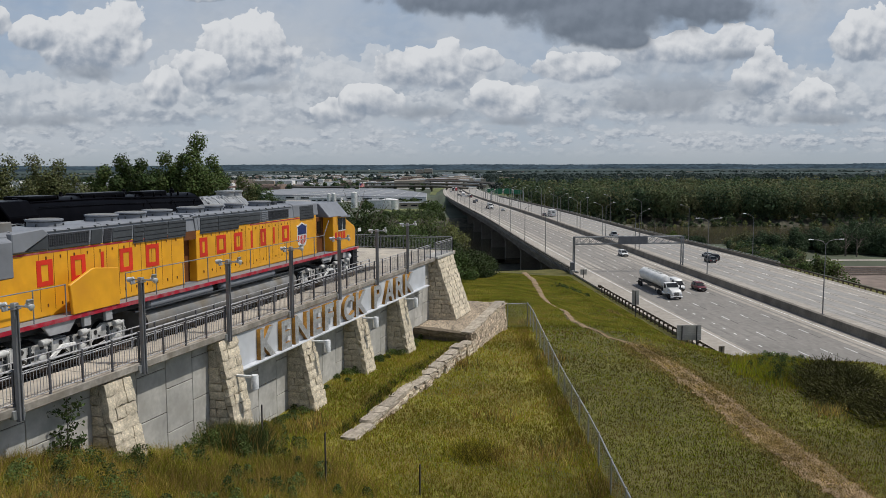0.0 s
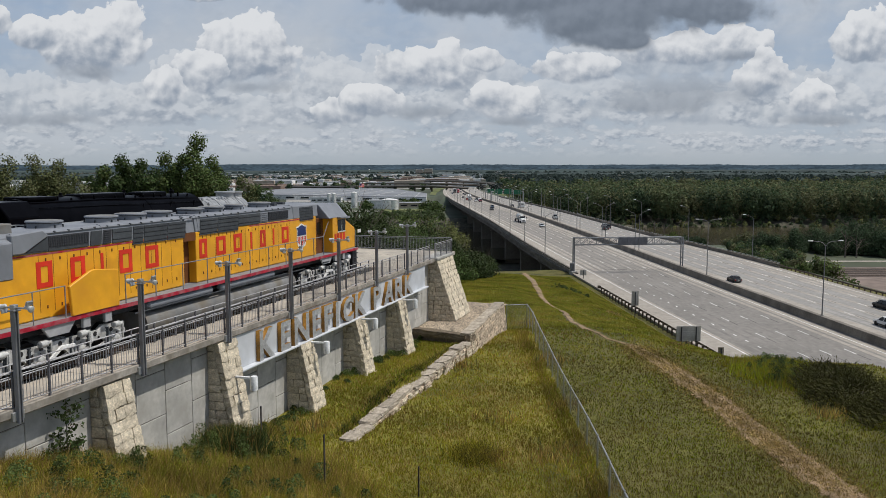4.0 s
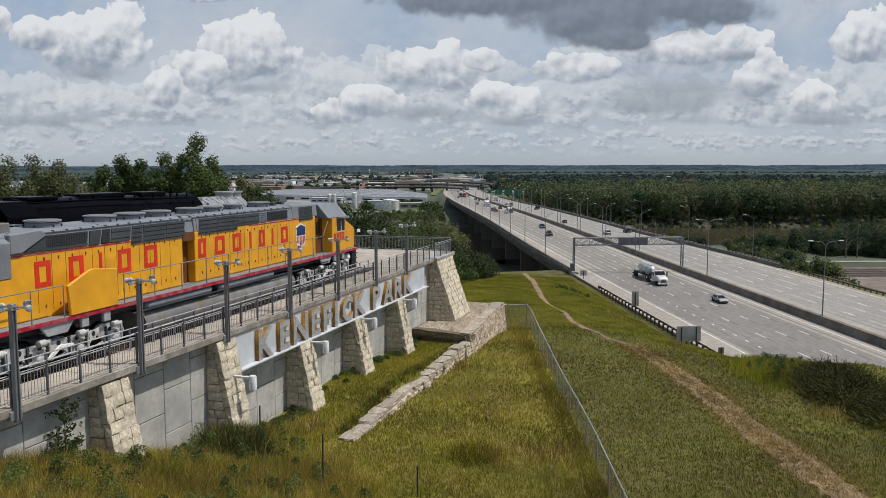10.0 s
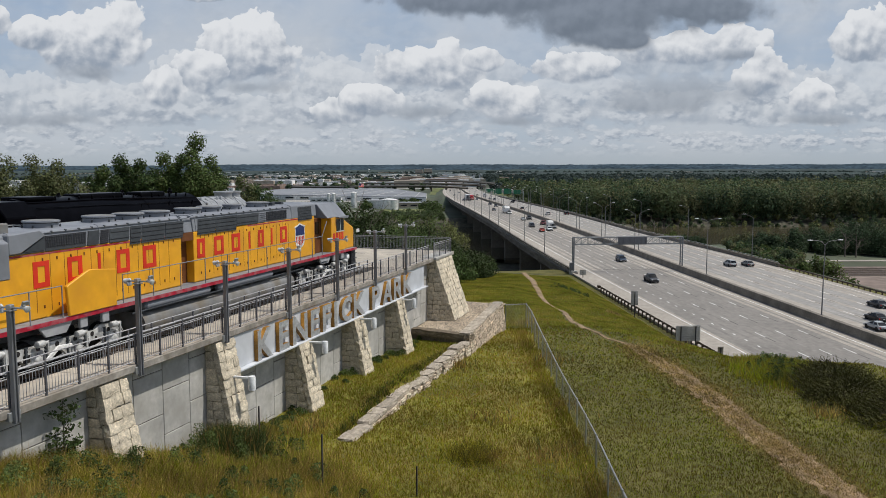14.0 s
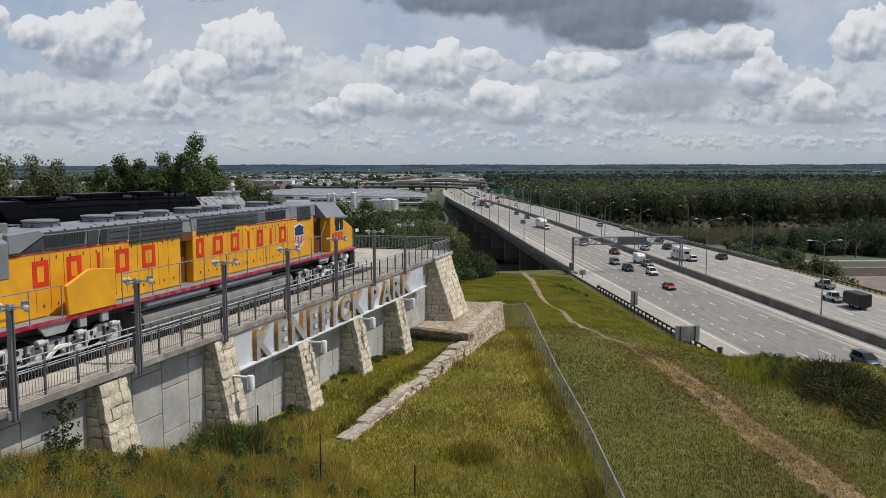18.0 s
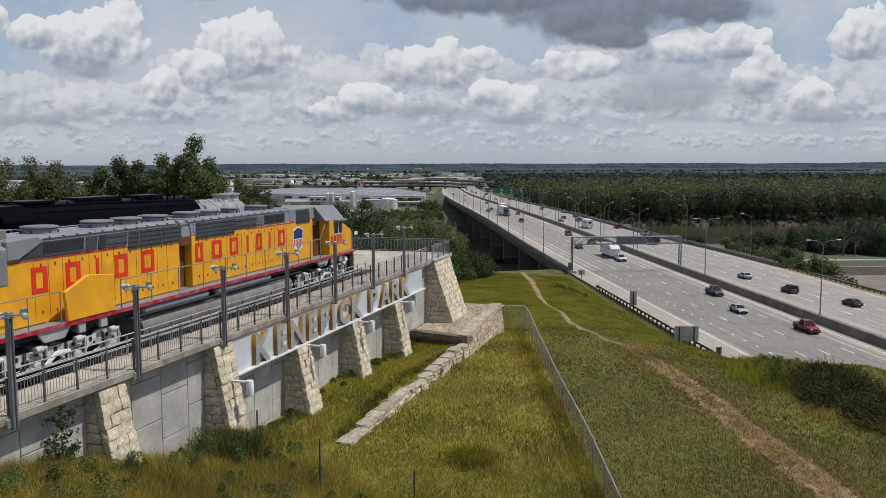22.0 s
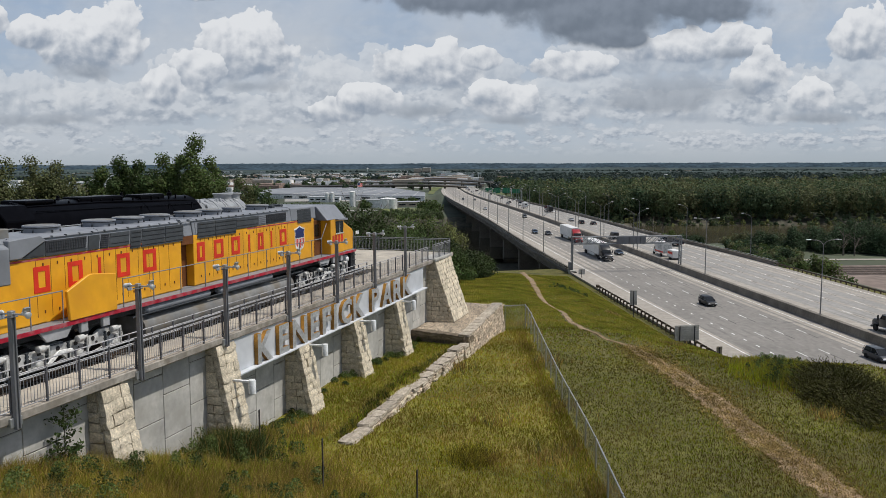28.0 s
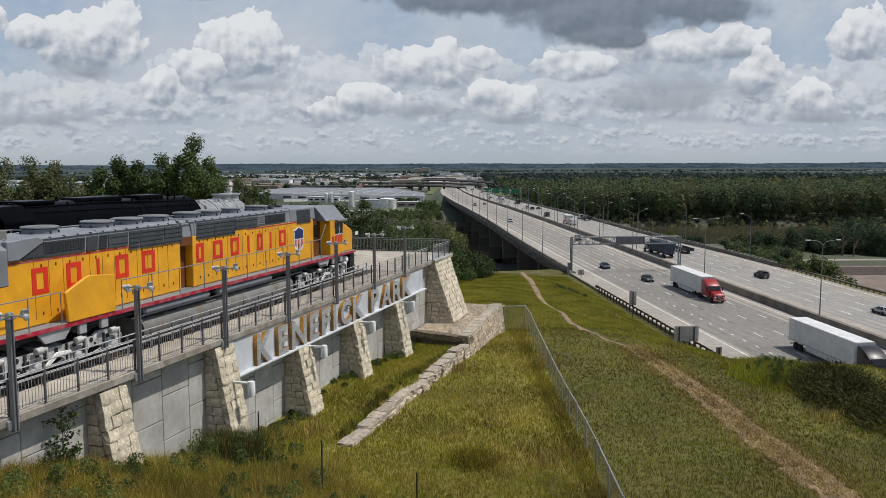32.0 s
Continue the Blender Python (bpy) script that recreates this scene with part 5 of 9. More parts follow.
# fuel tank, air reservoirs and pipes below the frame
tank_out = [(-1.12 - 0.40 * math.cos(a), 0.66 + 0.46 * math.sin(a)) for a in [math.radians(d) for d in range(-75, 91, 15)]] + [(1.12 + 0.40 * math.cos(a), 0.66 + 0.46 * math.sin(a)) for a in [math.radians(d) for d in range(90, -76, -15)]]
dpart("fuel_tank", prism(B(), tank_out, lx(25.2), lx(37.0), "x"), M_TANK, "long grey fuel tank with rounded shoulder", True)
for x in (27.0, 31.0, 34.6):
    dpart("tank_cap", turned(B(), [(-1.47, 0.09), (-1.40, 0.11)], "y", 12, (lx(x), 0, 0.78)), M_MGREY, smooth=True)
for a, b in ((25.3, 29.6), (30.2, 34.9)):
    dpart("air_reservoir", turned(B(), [(lx(a), 0.08), (lx(a) + 0.1, 0.17), (lx(b) - 0.1, 0.17), (lx(b), 0.08)], "x", 14, (0, -1.36, 1.36)), M_LGREY, "grey air reservoir pipe", smooth=True)
dpart("pipe", rod(B(), (lx(24.5), -1.5, 1.22), (lx(38.0), -1.5, 1.22), 0.03, seg=6), M_MGREY)


def wheel_truck(cx):
    t = dpart("truck", B_truck_frame(cx), M_SILV, "silver four-axle truck with brake gear")
    for k in range(4):
        x = cx - 2.61 + 1.74 * k
        for s in (-1, 1):
            w = part("wheel", turned(B(), [(s * 0.70, 0.56), (s * 0.74, 0.53), (s * 0.86, 0.51), (s * 0.87, 0.44), (s * 0.84, 0.40), (s * 0.84, 0.15), (s * 0.90, 0.12)], "y", 22, (x, 0, 0.51)), M_WHEEL, t, "dark steel wheel", smooth=True)
        part("axle", rod(B(), (x, -1.26, 0.51), (x, 1.1, 0.51), 0.09), M_WHEEL, t)
        j = part("journal_box", turned(B(), [(-1.50, 0.10), (-1.47, 0.14), (-1.38, 0.17), (-1.24, 0.17)], "y", 14, (x, 0, 0.51)), M_SILV, t, "ribbed journal cap", smooth=True)
        part("pedestal", bevelled(box(B(), x - 0.26, x + 0.26, -1.40, -1.18, 0.34, 0.80), 0.03), M_SILV, t)
        for d in (-0.40, 0.40):
            sp = B()
            turned(sp, [(0.62 + 0.06 * i, 0.085 if i % 2 else 0.11) for i in range(7)], "z", 10, (x + d, -1.30, 0))
            part("spring", sp, M_MGREY, t)
    for k, dx in enumerate((-2.5, -0.85, 0.85, 2.5)):
        part("brake_cylinder", turned(B(), [(-0.20, 0.07), (-0.18, 0.105), (0.10, 0.105), (0.12, 0.075), (0.24, 0.05), (0.25, 0.02)], "x", 14, (cx + dx, -1.54, 1.04)), M_SILV, t, "silver brake cylinder", smooth=True)
        part("brake_lever", bevelled(box(B(), cx + dx + 0.24, cx + dx + 0.30, -1.58, -1.52, 0.5, 1.1), 0.01), M_SILV, t)
    part("brake_lever", bevelled(prism(B(), [(cx - 0.75, 0.55), (cx - 0.25, 0.86), (cx + 0.35, 0.82), (cx + 0.4, 0.74), (cx - 0.2, 0.74), (cx - 0.65, 0.45)], -1.64, -1.58, "y"), 0.01), M_PWHITE, t, "white brake linkage arm")
    for k in range(7):
        part("frame_hole", turned(B(), [(-1.372, 0.085), (-1.363, 0.085)], "y", 12, (cx - 2.4 + 0.8 * k, 0, 0.86)), M_WHEEL, t)
    for k in (-1.15, 1.15):
        part("frame_hole", bevelled(box(B(), cx + k - 0.26, cx + k + 0.26, -1.372, -1.363, 0.52, 0.76), 0.003), M_WHEEL, t)
    for k in range(6):
        x = cx - 2.2 + 0.88 * k
        part("hanger", bevelled(box(B(), x - 0.03, x + 0.03, -1.42, -1.37, 0.30, 0.98), 0.008), M_MGREY, t)
        part("brake_rod", rod(B(), (x, -1.44, 0.40), (x + 0.62, -1.44, 0.52 + 0.06 * (k % 2)), 0.022, seg=6), M_SILV, t)
        part("bolt", turned(B(), [(-1.40, 0.035), (-1.36, 0.04)], "y", 8, (x + 0.44, 0, 0.72)), M_WHEEL, t)
    part("sand_pipe", rod(rod(B(), (cx - 3.1, -1.35, 1.0), (cx - 3.25, -1.1, 0.25), 0.025, seg=6), (cx + 3.1, -1.35, 1.0), (cx + 3.25, -1.1, 0.25), 0.025, seg=6), M_MGREY, t)
    part("equaliser", bevelled(box(B(), cx - 2.3, cx + 2.3, -1.28, -1.20, 0.86, 0.98), 0.02), M_MGREY, t)
    return t


def B_truck_frame(cx):
    out = [(cx - 3.15, 0.72), (cx - 3.0, 1.02), (cx - 2.0, 1.10), (cx - 1.75, 0.96), (cx, 0.98), (cx + 1.75, 0.96), (cx + 2.0, 1.10), (cx + 3.0, 1.02), (cx + 3.15, 0.72),
           (cx + 2.95, 0.40), (cx + 2.3, 0.40), (cx + 1.95, 0.66), (cx + 1.55, 0.66), (cx + 1.2, 0.36), (cx + 0.5, 0.36), (cx + 0.2, 0.62), (cx - 0.2, 0.62), (cx - 0.5, 0.36), (cx - 1.2, 0.36), (cx - 1.55, 0.66), (cx - 1.95, 0.66), (cx - 2.3, 0.40), (cx - 2.95, 0.40)]
    bm = prism(B(), out, -1.36, -1.22, "y")
    prism(bm, out, 1.06, 1.2, "y")
    box(bm, cx - 0.4, cx + 0.4, -1.22, 1.06, 0.7, 1.0)
    return bm


wheel_truck(lx(21.0))
wheel_truck(lx(40.8))
for cx in (21.0, 40.8):
    for dx in (1.05, 2.1):
        dpart("frame_bracket", bevelled(box(B(), lx(cx) + dx - 0.17, lx(cx) + dx + 0.17, -1.55, -1.42, 1.20, 1.59), 0.02), M_GUSS, "pale grey hanging bracket")
    dpart("frame_gusset", bevelled(prism(B(), [(lx(cx) - 0.95, 1.59), (lx(cx) + 0.60, 1.59), (lx(cx) + 0.25, 1.18), (lx(cx) - 0.6, 1.18)], -1.53, -1.44, "y"), 0.01), M_GUSS, "pale grey frame gusset")
dpart("pilot", bevelled(prism(B(), [(lx(44.4), 0.25), (lx(45.05), 0.25), (lx(45.0), 1.6), (lx(44.4), 1.6)], -1.45, 1.45, "y"), 0.03), M_DARK, "black pilot plate")
dpart("pilot", bevelled(box(B(), -15.1, -14.6, -1.45, 1.45, 0.25, 1.6), 0.03), M_DARK)
dpart("coupler", bevelled(box(B(), lx(45.0), lx(45.7), -0.16, 0.16, 0.75, 1.05), 0.04), M_WHEEL)
dpart("anticlimber", bevelled(box(B(), lx(44.8), lx(45.15), -1.3, 1.3, 1.5, 1.66), 0.02), M_CRIM)
for k in range(4):
    dpart("pilot_step", bevelled(box(B(), lx(44.5), lx(44.9), -1.58, -1.3, 0.45 + 0.3 * k, 0.48 + 0.3 * k), 0.006), M_MGREY)
dpart("bell_housing", turned(B(), [(lx(43.6), 0.05), (lx(43.65), 0.2), (lx(43.95), 0.22), (lx(44.0), 0.1)], "x", 12, (0, -1.3, 1.2)), M_FIXT, smooth=True)

# ---- the black steam locomotive behind it ----
M_BLACK = surface("steam_black", (0.0025, 0.0025, 0.0035), 0.30, 0.0, grain=3, vary=0.3, stain=0.5, spots=0.3, bump=0.22, bscale=2.2, shine=0.03)
M_SMOKE = surface("graphite_smokebox", (0.30, 0.31, 0.32), 0.5, 0.3, grain=3, vary=0.15, bump=0.05)
steam = thing("steam_locomotive", "huge black steam locomotive with graphite-grey smokebox on display", "steam locomotive", pose(30, 28.9, -0.25))


def spart(name, bm, mat, label="", smooth=False):
    return part(name, bm, mat, steam, label, smooth)


spart("boiler", turned(B(), [(-0.9, 1.3), (-0.8, 1.48), (4.0, 1.48), (6.5, 1.40), (12.2, 1.34), (12.3, 1.36)], "x", 28, (0, 0, 3.55)), M_BLACK, "glossy black boiler", True)
spart("smokebox", turned(B(), [(12.3, 1.22), (17.8, 1.18), (18.0, 1.1), (18.2, 0.8), (18.35, 0.5)], "x", 28, (0, 0, 3.36)), M_SMOKE, "graphite-grey smokebox", True)
for x in (2.0, 5.0, 7.4, 9.6):
    spart("boiler_band", turned(B(), [(x, 1.50 - 0.012 * x), (x + 0.08, 1.50 - 0.012 * x)], "x", 28, (0, 0, 3.55)), M_BLACK, smooth=True)
spart("sand_dome", bevelled(box(B(), 3.0, 6.2, -0.55, 0.55, 4.8, 5.12), 0.1, 2), M_BLACK)
spart("steam_dome", bevelled(box(B(), 7.6, 9.8, -0.5, 0.5, 4.7, 5.08), 0.1, 2), M_BLACK)
spart("chimney", turned(B(), [(4.40, 0.62), (4.46, 0.56), (4.74, 0.56), (4.76, 0.64), (4.84, 0.64), (4.845, 0.5)], "z", 22, (16.55, 0, 0)), M_SMOKE, "low grey double smokestack", True)
turned(bm := B(), [(4.40, 0.62), (4.46, 0.56), (4.74, 0.56), (4.76, 0.64), (4.84, 0.64), (4.845, 0.5)], "z", 22, (17.55, 0, 0))
spart("chimney", bm, M_SMOKE, "low grey double smokestack", True)
for k in range(9):
    spart("smokebox_pipe", rod(B(), (12.9 + 0.55 * k, -1.05, 3.9), (12.6 + 0.55 * k, -0.5, 4.5), 0.035 + 0.02 * (k % 3), seg=7), M_SMOKE, smooth=True)
for k, r in enumerate((1.25, 1.24, 1.23, 1.22)):
    spart("rivet_band", turned(B(), [(13.2 + 1.2 * k, r), (13.28 + 1.2 * k, r)], "x", 28, (0, 0, 3.36)), M_SMOKE, smooth=True)
for k in range(16):
    x = -0.2 + 0.78 * k
    spart("boiler_fitting", turned(B(), [(0, 0.05), (0.12 + 0.05 * (k % 3), 0.05), (0.15 + 0.05 * (k % 3), 0.02)], "z", 8, (x, -0.55 - 0.1 * (k % 2), 4.86 - 0.01 * x)), M_BLACK)
spart("boiler_pipe", rod(rod(B(), (-0.6, -0.75, 4.83), (5.0, -0.75, 4.83), 0.045, seg=6), (5.0, -0.75, 4.83), (12.2, -0.8, 4.62), 0.045, seg=6), M_BLACK)
spart("handrail", rod(B(), (-0.4, -1.12, 4.62), (12.2, -1.08, 4.42), 0.02), M_BLACK)
spart("running_board", box(B(), -0.5, 15.5, -1.6, 1.6, 2.2, 2.28), M_BLACK)
spart("handrail", rod(B(), (-0.4, -1.5, 3.9), (15.0, -1.42, 3.9), 0.025), M_SMOKE)
spart("pipes", rod(rod(B(), (12.5, -1.38, 3.8), (15.4, -1.38, 3.2), 0.08), (12.6, -1.3, 4.3), (13.4, -1.3, 3.0), 0.07), M_SMOKE)
for x in (12.6, 13.1, 14.9, 15.3):
    spart("fitting", turned(B(), [(4.3, 0.08), (4.52, 0.08), (4.6, 0.04)], "z", 10, (x, -0.6, 0)), M_SMOKE, smooth=True)
spart("engine_cab", bevelled(prism(B(), [(-1.6, 1.6), (-1.6, 4.3), (-1.0, 4.95), (1.0, 4.95), (1.6, 4.3), (1.6, 1.6)], -2.6, -0.9, "x"), 0.04), M_BLACK)
spart("cylinders", bevelled(box(B(), 13.0, 14.2, -1.6, 1.6, 0.6, 1.6), 0.1), M_BLACK)
spart("engine_frame", box(B(), -1.0, 16.2, -0.9, 0.9, 0.7, 1.5), M_BLACK)
for k in range(8):
    x = 0.4 + 1.55 * k + (0.5 if k > 3 else 0)
    for s in (-1, 1):
        spart("driving_wheel", turned(B(), [(s * 0.72, 0.86), (s * 0.86, 0.84), (s * 0.87, 0.2), (s * 0.95, 0.15)], "y", 22, (x, 0, 0.85)), M_BLACK, smooth=True)
spart("side_rod", bevelled(box(B(), 0.2, 5.3, -1.02, -0.96, 0.78, 0.94), 0.02), M_SILV)
spart("side_rod", bevelled(box(B(), 6.9, 12.1, -1.02, -0.96, 0.78, 0.94), 0.02), M_SILV)
spart("pilot", bevelled(prism(B(), [(17.9, 0.3), (18.9, 0.25), (18.5, 1.4), (17.9, 1.4)], -1.3, 1.3, "y"), 0.03), M_SMOKE)
for x in (0.6, 3.2, 6.0, 8.4, 10.6):
    spart("boiler_pipe", rod(B(), (x, -1.46 + 0.01 * x, 2.6), (x + 0.9, -1.1, 4.5), 0.05, seg=8), M_BLACK, smooth=True)
spart("feed_pipe", rod(B(), (0.0, -1.45, 3.3), (12.0, -1.36, 3.1), 0.06, seg=8), M_BLACK, smooth=True)
spart("turret", bevelled(box(B(), -0.6, 1.2, -0.7, 0.7, 4.9, 5.1), 0.08, 2), M_BLACK)
for x in (2.4, 7.0, 11.2):
    spart("safety_valve", turned(B(), [(4.8, 0.14), (5.05, 0.14), (5.1, 0.08), (5.2, 0.08)], "z", 12, (x, 0.2, 0)), M_BLACK, smooth=True)
spart("smokebox_band", turned(B(), [(12.28, 1.27), (12.4, 1.27)], "x", 28, (0, 0, 3.36)), M_SMOKE, smooth=True)
spart("smokebox_band", turned(B(), [(15.3, 1.235), (15.42, 1.235)], "x", 28, (0, 0, 3.36)), M_SMOKE, smooth=True)
tender = thing("tender", "black curved-sided coal and water tender", "tender", pose(30, 28.9, -0.25))
part("tank", bevelled(prism(B(), [(-1.6, 1.2), (-1.62, 3.9), (-1.3, 4.6), (-0.8, 4.95), (0.8, 4.95), (1.3, 4.6), (1.62, 3.9), (1.6, 1.2)], -16.5, -3.0, "x"), 0.05), M_BLACK, tender)
part("tender_frame", box(B(), -16.6, -2.9, -1.3, 1.3, 0.6, 1.2), M_BLACK, tender)
for k in range(7):
    for s in (-1, 1):
        part("wheel", turned(B(), [(s * 0.72, 0.54), (s * 0.86, 0.52), (s * 0.9, 0.2)], "y", 18, (-15.6 + 1.9 * k, 0, 0.53)), M_BLACK, tender, smooth=True)
viewing = thing("viewing_stair", "grey steel viewing stair with railing between the engines", "stair platform", pose(24.6, 25.0, 0))
part("platform_floor", bevelled(box(B(), -1.6, 1.6, -0.8, 0.8, 2.7, 2.78), 0.01), M_GALV, viewing)
for sx_ in (-1.5, 1.5):
    for sy in (-0.7, 0.7):
        part("leg", box(B(), sx_ - 0.05, sx_ + 0.05, sy - 0.05, sy + 0.05, 0, 2.7), M_GALV, viewing)
        part("rail_post", rod(B(), (sx_, sy, 2.78), (sx_, sy, 3.9), 0.03, seg=6), M_GALV, viewing)
    for z in (3.2, 3.55, 3.9):
        part("rail", rod(B(), (sx_, -0.7, z), (sx_, 0.7, z), 0.025, seg=6), M_GALV, viewing)
for z in (3.2, 3.55, 3.9):
    for sy in (-0.7, 0.7):
        part("rail", rod(B(), (-1.5, sy, z), (1.5, sy, z), 0.025, seg=6), M_GALV, viewing)

# ---- highway furniture ----
def parapet(v0, v1, u0, u1, label, posts_to, off):
    """A bridge parapet: kerb, posts and a top beam; solid farther on."""
    p = thing("bridge_parapet", label, "parapet", kind="structure")
    lo, hi = min(v0, v1), max(v0, v1)
    part("kerb", wall_along(B(), [(lo, -0.2), (lo, 0.30), (hi, 0.30), (hi, -0.2)], u0, u1, off), M_BARR, p)
    part("top_beam", wall_along(B(), [(lo, 0.66), (lo, 0.92), (hi, 0.92), (hi, 0.66)], u0, u1, off), M_BARR, p)
    u = u0
    while u < posts_to:
        part("post", wall_along(B(), [(lo + 0.05, 0.29), (lo + 0.05, 0.67), (hi - 0.05, 0.67), (hi - 0.05, 0.29)], u, u + 0.5, off), M_BARR, p)
        u += 2.4
    if posts_to < u1:
        part("infill", wall_along(B(), [(lo + 0.06, 0.29), (lo + 0.06, 0.67), (hi - 0.06, 0.67), (hi - 0.06, 0.29)], posts_to, u1, off), M_BARR, p)


parapet(-3.25, -2.8, 183, 700, "weathered open concrete parapet of the highway bridge", 420, near_off)
parapet(47.3, 47.75, 186, 700, "concrete parapet with a pipe rail on the far bridge side", 188, far_off)
rail2 = thing("pipe_railing", "grey pipe rail on top of the far parapet", "railing", kind="structure")
part("pipe", wall_along(B(), [(47.5, 1.15), (47.5, 1.22), (47.58, 1.22), (47.58, 1.15)], 186, 420, far_off), M_GALV, rail2)


def guardrail(v, u0, u1, face, label, mat):
    g = thing("guardrail", label, "guardrail")
    part("beam", wall_along(B(), [(v, 0.48), (v + face * 0.07, 0.54), (v, 0.62), (v + face * 0.07, 0.70), (v, 0.78), (v - face * 0.02, 0.78), (v - face * 0.02, 0.48)], u0, u1), mat, g)
    u = u0 + 0.4
    me = mesh_of("post", bevelled(box(B(), -0.09, 0.09, -0.10, 0.10, -0.6, 0.76), 0.01), mat)
    blk = mesh_of("spacer_block", bevelled(box(B(), -0.09, 0.09, -0.09, 0.09, 0.46, 0.78), 0.01), mat)
    while u < u1:
        part("post", me, None, g).matrix_basis = road_pose(u, v - face * 0.28)
        part("spacer_block", blk, None, g).matrix_basis = road_pose(u, v - face * 0.11)
        u += 1.905
    return g


guardrail(-4.75, 60, 157, 1, "dark weathered steel guardrail on posts along the shoulder", M_RUST)
guardrail(46.3, 60, 186, -1, "dark weathered steel guardrail beside the far shoulder", M_RUST)
# flared end block
thing("guardrail_end", "dark guardrail end terminal", "terminal", bm=bevelled(box(B(), -0.5, 0.5, -0.25, 0.25, 0.35, 0.85), 0.05), mat=M_RUST, at=road_pose(157.6, -4.9))


def bridge():
    b = thing("highway_bridge", "long concrete girder bridge carrying the highway over the river", "bridge", kind="structure")
    for v in (-2.2, 3.5, 9.5, 15.5, 21, 27, 33, 39):
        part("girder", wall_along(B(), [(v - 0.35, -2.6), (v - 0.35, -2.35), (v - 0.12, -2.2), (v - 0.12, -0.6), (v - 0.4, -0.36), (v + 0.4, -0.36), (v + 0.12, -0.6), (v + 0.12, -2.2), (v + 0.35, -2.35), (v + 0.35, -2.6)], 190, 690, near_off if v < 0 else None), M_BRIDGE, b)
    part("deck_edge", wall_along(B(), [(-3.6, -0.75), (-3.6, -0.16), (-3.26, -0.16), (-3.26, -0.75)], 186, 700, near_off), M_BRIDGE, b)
    k = 0
    u = 214.0
    while u < 690:
        zt = float(road_z(u)) - 2.6
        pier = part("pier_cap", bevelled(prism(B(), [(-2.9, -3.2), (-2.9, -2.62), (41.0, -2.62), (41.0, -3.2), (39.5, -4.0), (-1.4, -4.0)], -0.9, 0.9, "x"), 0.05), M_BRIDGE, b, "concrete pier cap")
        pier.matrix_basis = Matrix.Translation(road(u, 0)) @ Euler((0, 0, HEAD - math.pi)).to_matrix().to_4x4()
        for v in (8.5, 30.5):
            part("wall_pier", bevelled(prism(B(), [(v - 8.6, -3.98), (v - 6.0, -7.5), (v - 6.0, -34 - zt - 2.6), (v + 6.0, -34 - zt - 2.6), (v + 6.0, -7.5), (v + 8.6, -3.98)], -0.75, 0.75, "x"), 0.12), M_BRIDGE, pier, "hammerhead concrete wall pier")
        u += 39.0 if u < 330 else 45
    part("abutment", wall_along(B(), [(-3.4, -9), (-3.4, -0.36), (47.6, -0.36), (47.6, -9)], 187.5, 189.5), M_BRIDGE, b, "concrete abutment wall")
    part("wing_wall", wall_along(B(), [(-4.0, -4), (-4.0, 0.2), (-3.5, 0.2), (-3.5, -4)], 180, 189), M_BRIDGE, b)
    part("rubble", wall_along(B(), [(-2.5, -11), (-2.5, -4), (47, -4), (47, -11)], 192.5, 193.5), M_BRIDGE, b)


bridge()

# ---- sign gantry ----
G_U = 182.0


M_GANT = surface("dull_gantry_steel", (0.19, 0.20, 0.21), 0.65, 0.2, grain=3, vary=0.15, bump=0, shine=0.2)


def gantry():
    g = thing("sign_gantry", "galvanised truss gantry spanning the near carriageway", "sign gantry", road_pose(G_U, 0, z=0))
    z0, z1, d = 6.35, 7.95, 1.3
    v0, v1 = -4.15, 21.0

    def bar(p, q, r=0.06, name="brace"):
        # local x runs along the road, local y across it to the left
        part(name, rod(B(), (p[0], -p[1], p[2]), (q[0], -q[1], q[2]), r, seg=6), M_GANT, g)
    for x in (-d / 2, d / 2):
        for z in (z0, z1):
            bar((x, v0, z), (x, v1, z), 0.10, "chord")
        n = 15
        for k in range(n):
            a, b = v0 + (v1 - v0) * k / n, v0 + (v1 - v0) * (k + 1) / n
            bar((x, a, z0), (x, b, z1), 0.07)
            bar((x, b, z0), (x, b, z1), 0.055)
        for v in (v0, v1):
            bar((x, v, -0.4 if v < 0 else 1.3), (x, v, z1), 0.16, "leg")
    for k in range(16):
        a = v0 + (v1 - v0) * k / 15
        bar((-d / 2, a, z0), (d / 2, a, z0), 0.03)
        bar((-d / 2, a, z1), (d / 2, a, z1), 0.03)
    for v, zb in ((v0, 0.2), (v1, 1.4)):
        z = zb
        while z < 6.0:
            bar((-d / 2, v, z), (d / 2, v, z + 1.2), 0.04)
            bar((d / 2, v, z + 1.2), (-d / 2, v, z + 1.2), 0.03)
            z += 1.2
    part("footing", bevelled(box(B(), -1.1, 1.1, 3.5, 4.8, -1.2, 0.45), 0.03), M_CONC, g, "concrete footing")
    part("sign_panel", bevelled(box(B(), -0.80, -0.72, -12.6, -5.9, 6.3, 8.05), 0.02), M_GREY, g, "dark back of a wide sign panel")
    for k in range(8):
        part("panel_rib", box(B(), -0.02 - 0.9, 0.0 - 0.8, -6.3 - 0.85 * k - 0.04, -6.3 - 0.85 * k + 0.04, 6.3, 8.05), M_GREY, g)
    part("cabinet", bevelled(box(B(), -0.3, 0.5, 4.2, 4.9, 0.4, 2.2), 0.02), M_GREY, g, "grey control cabinet")


gantry()


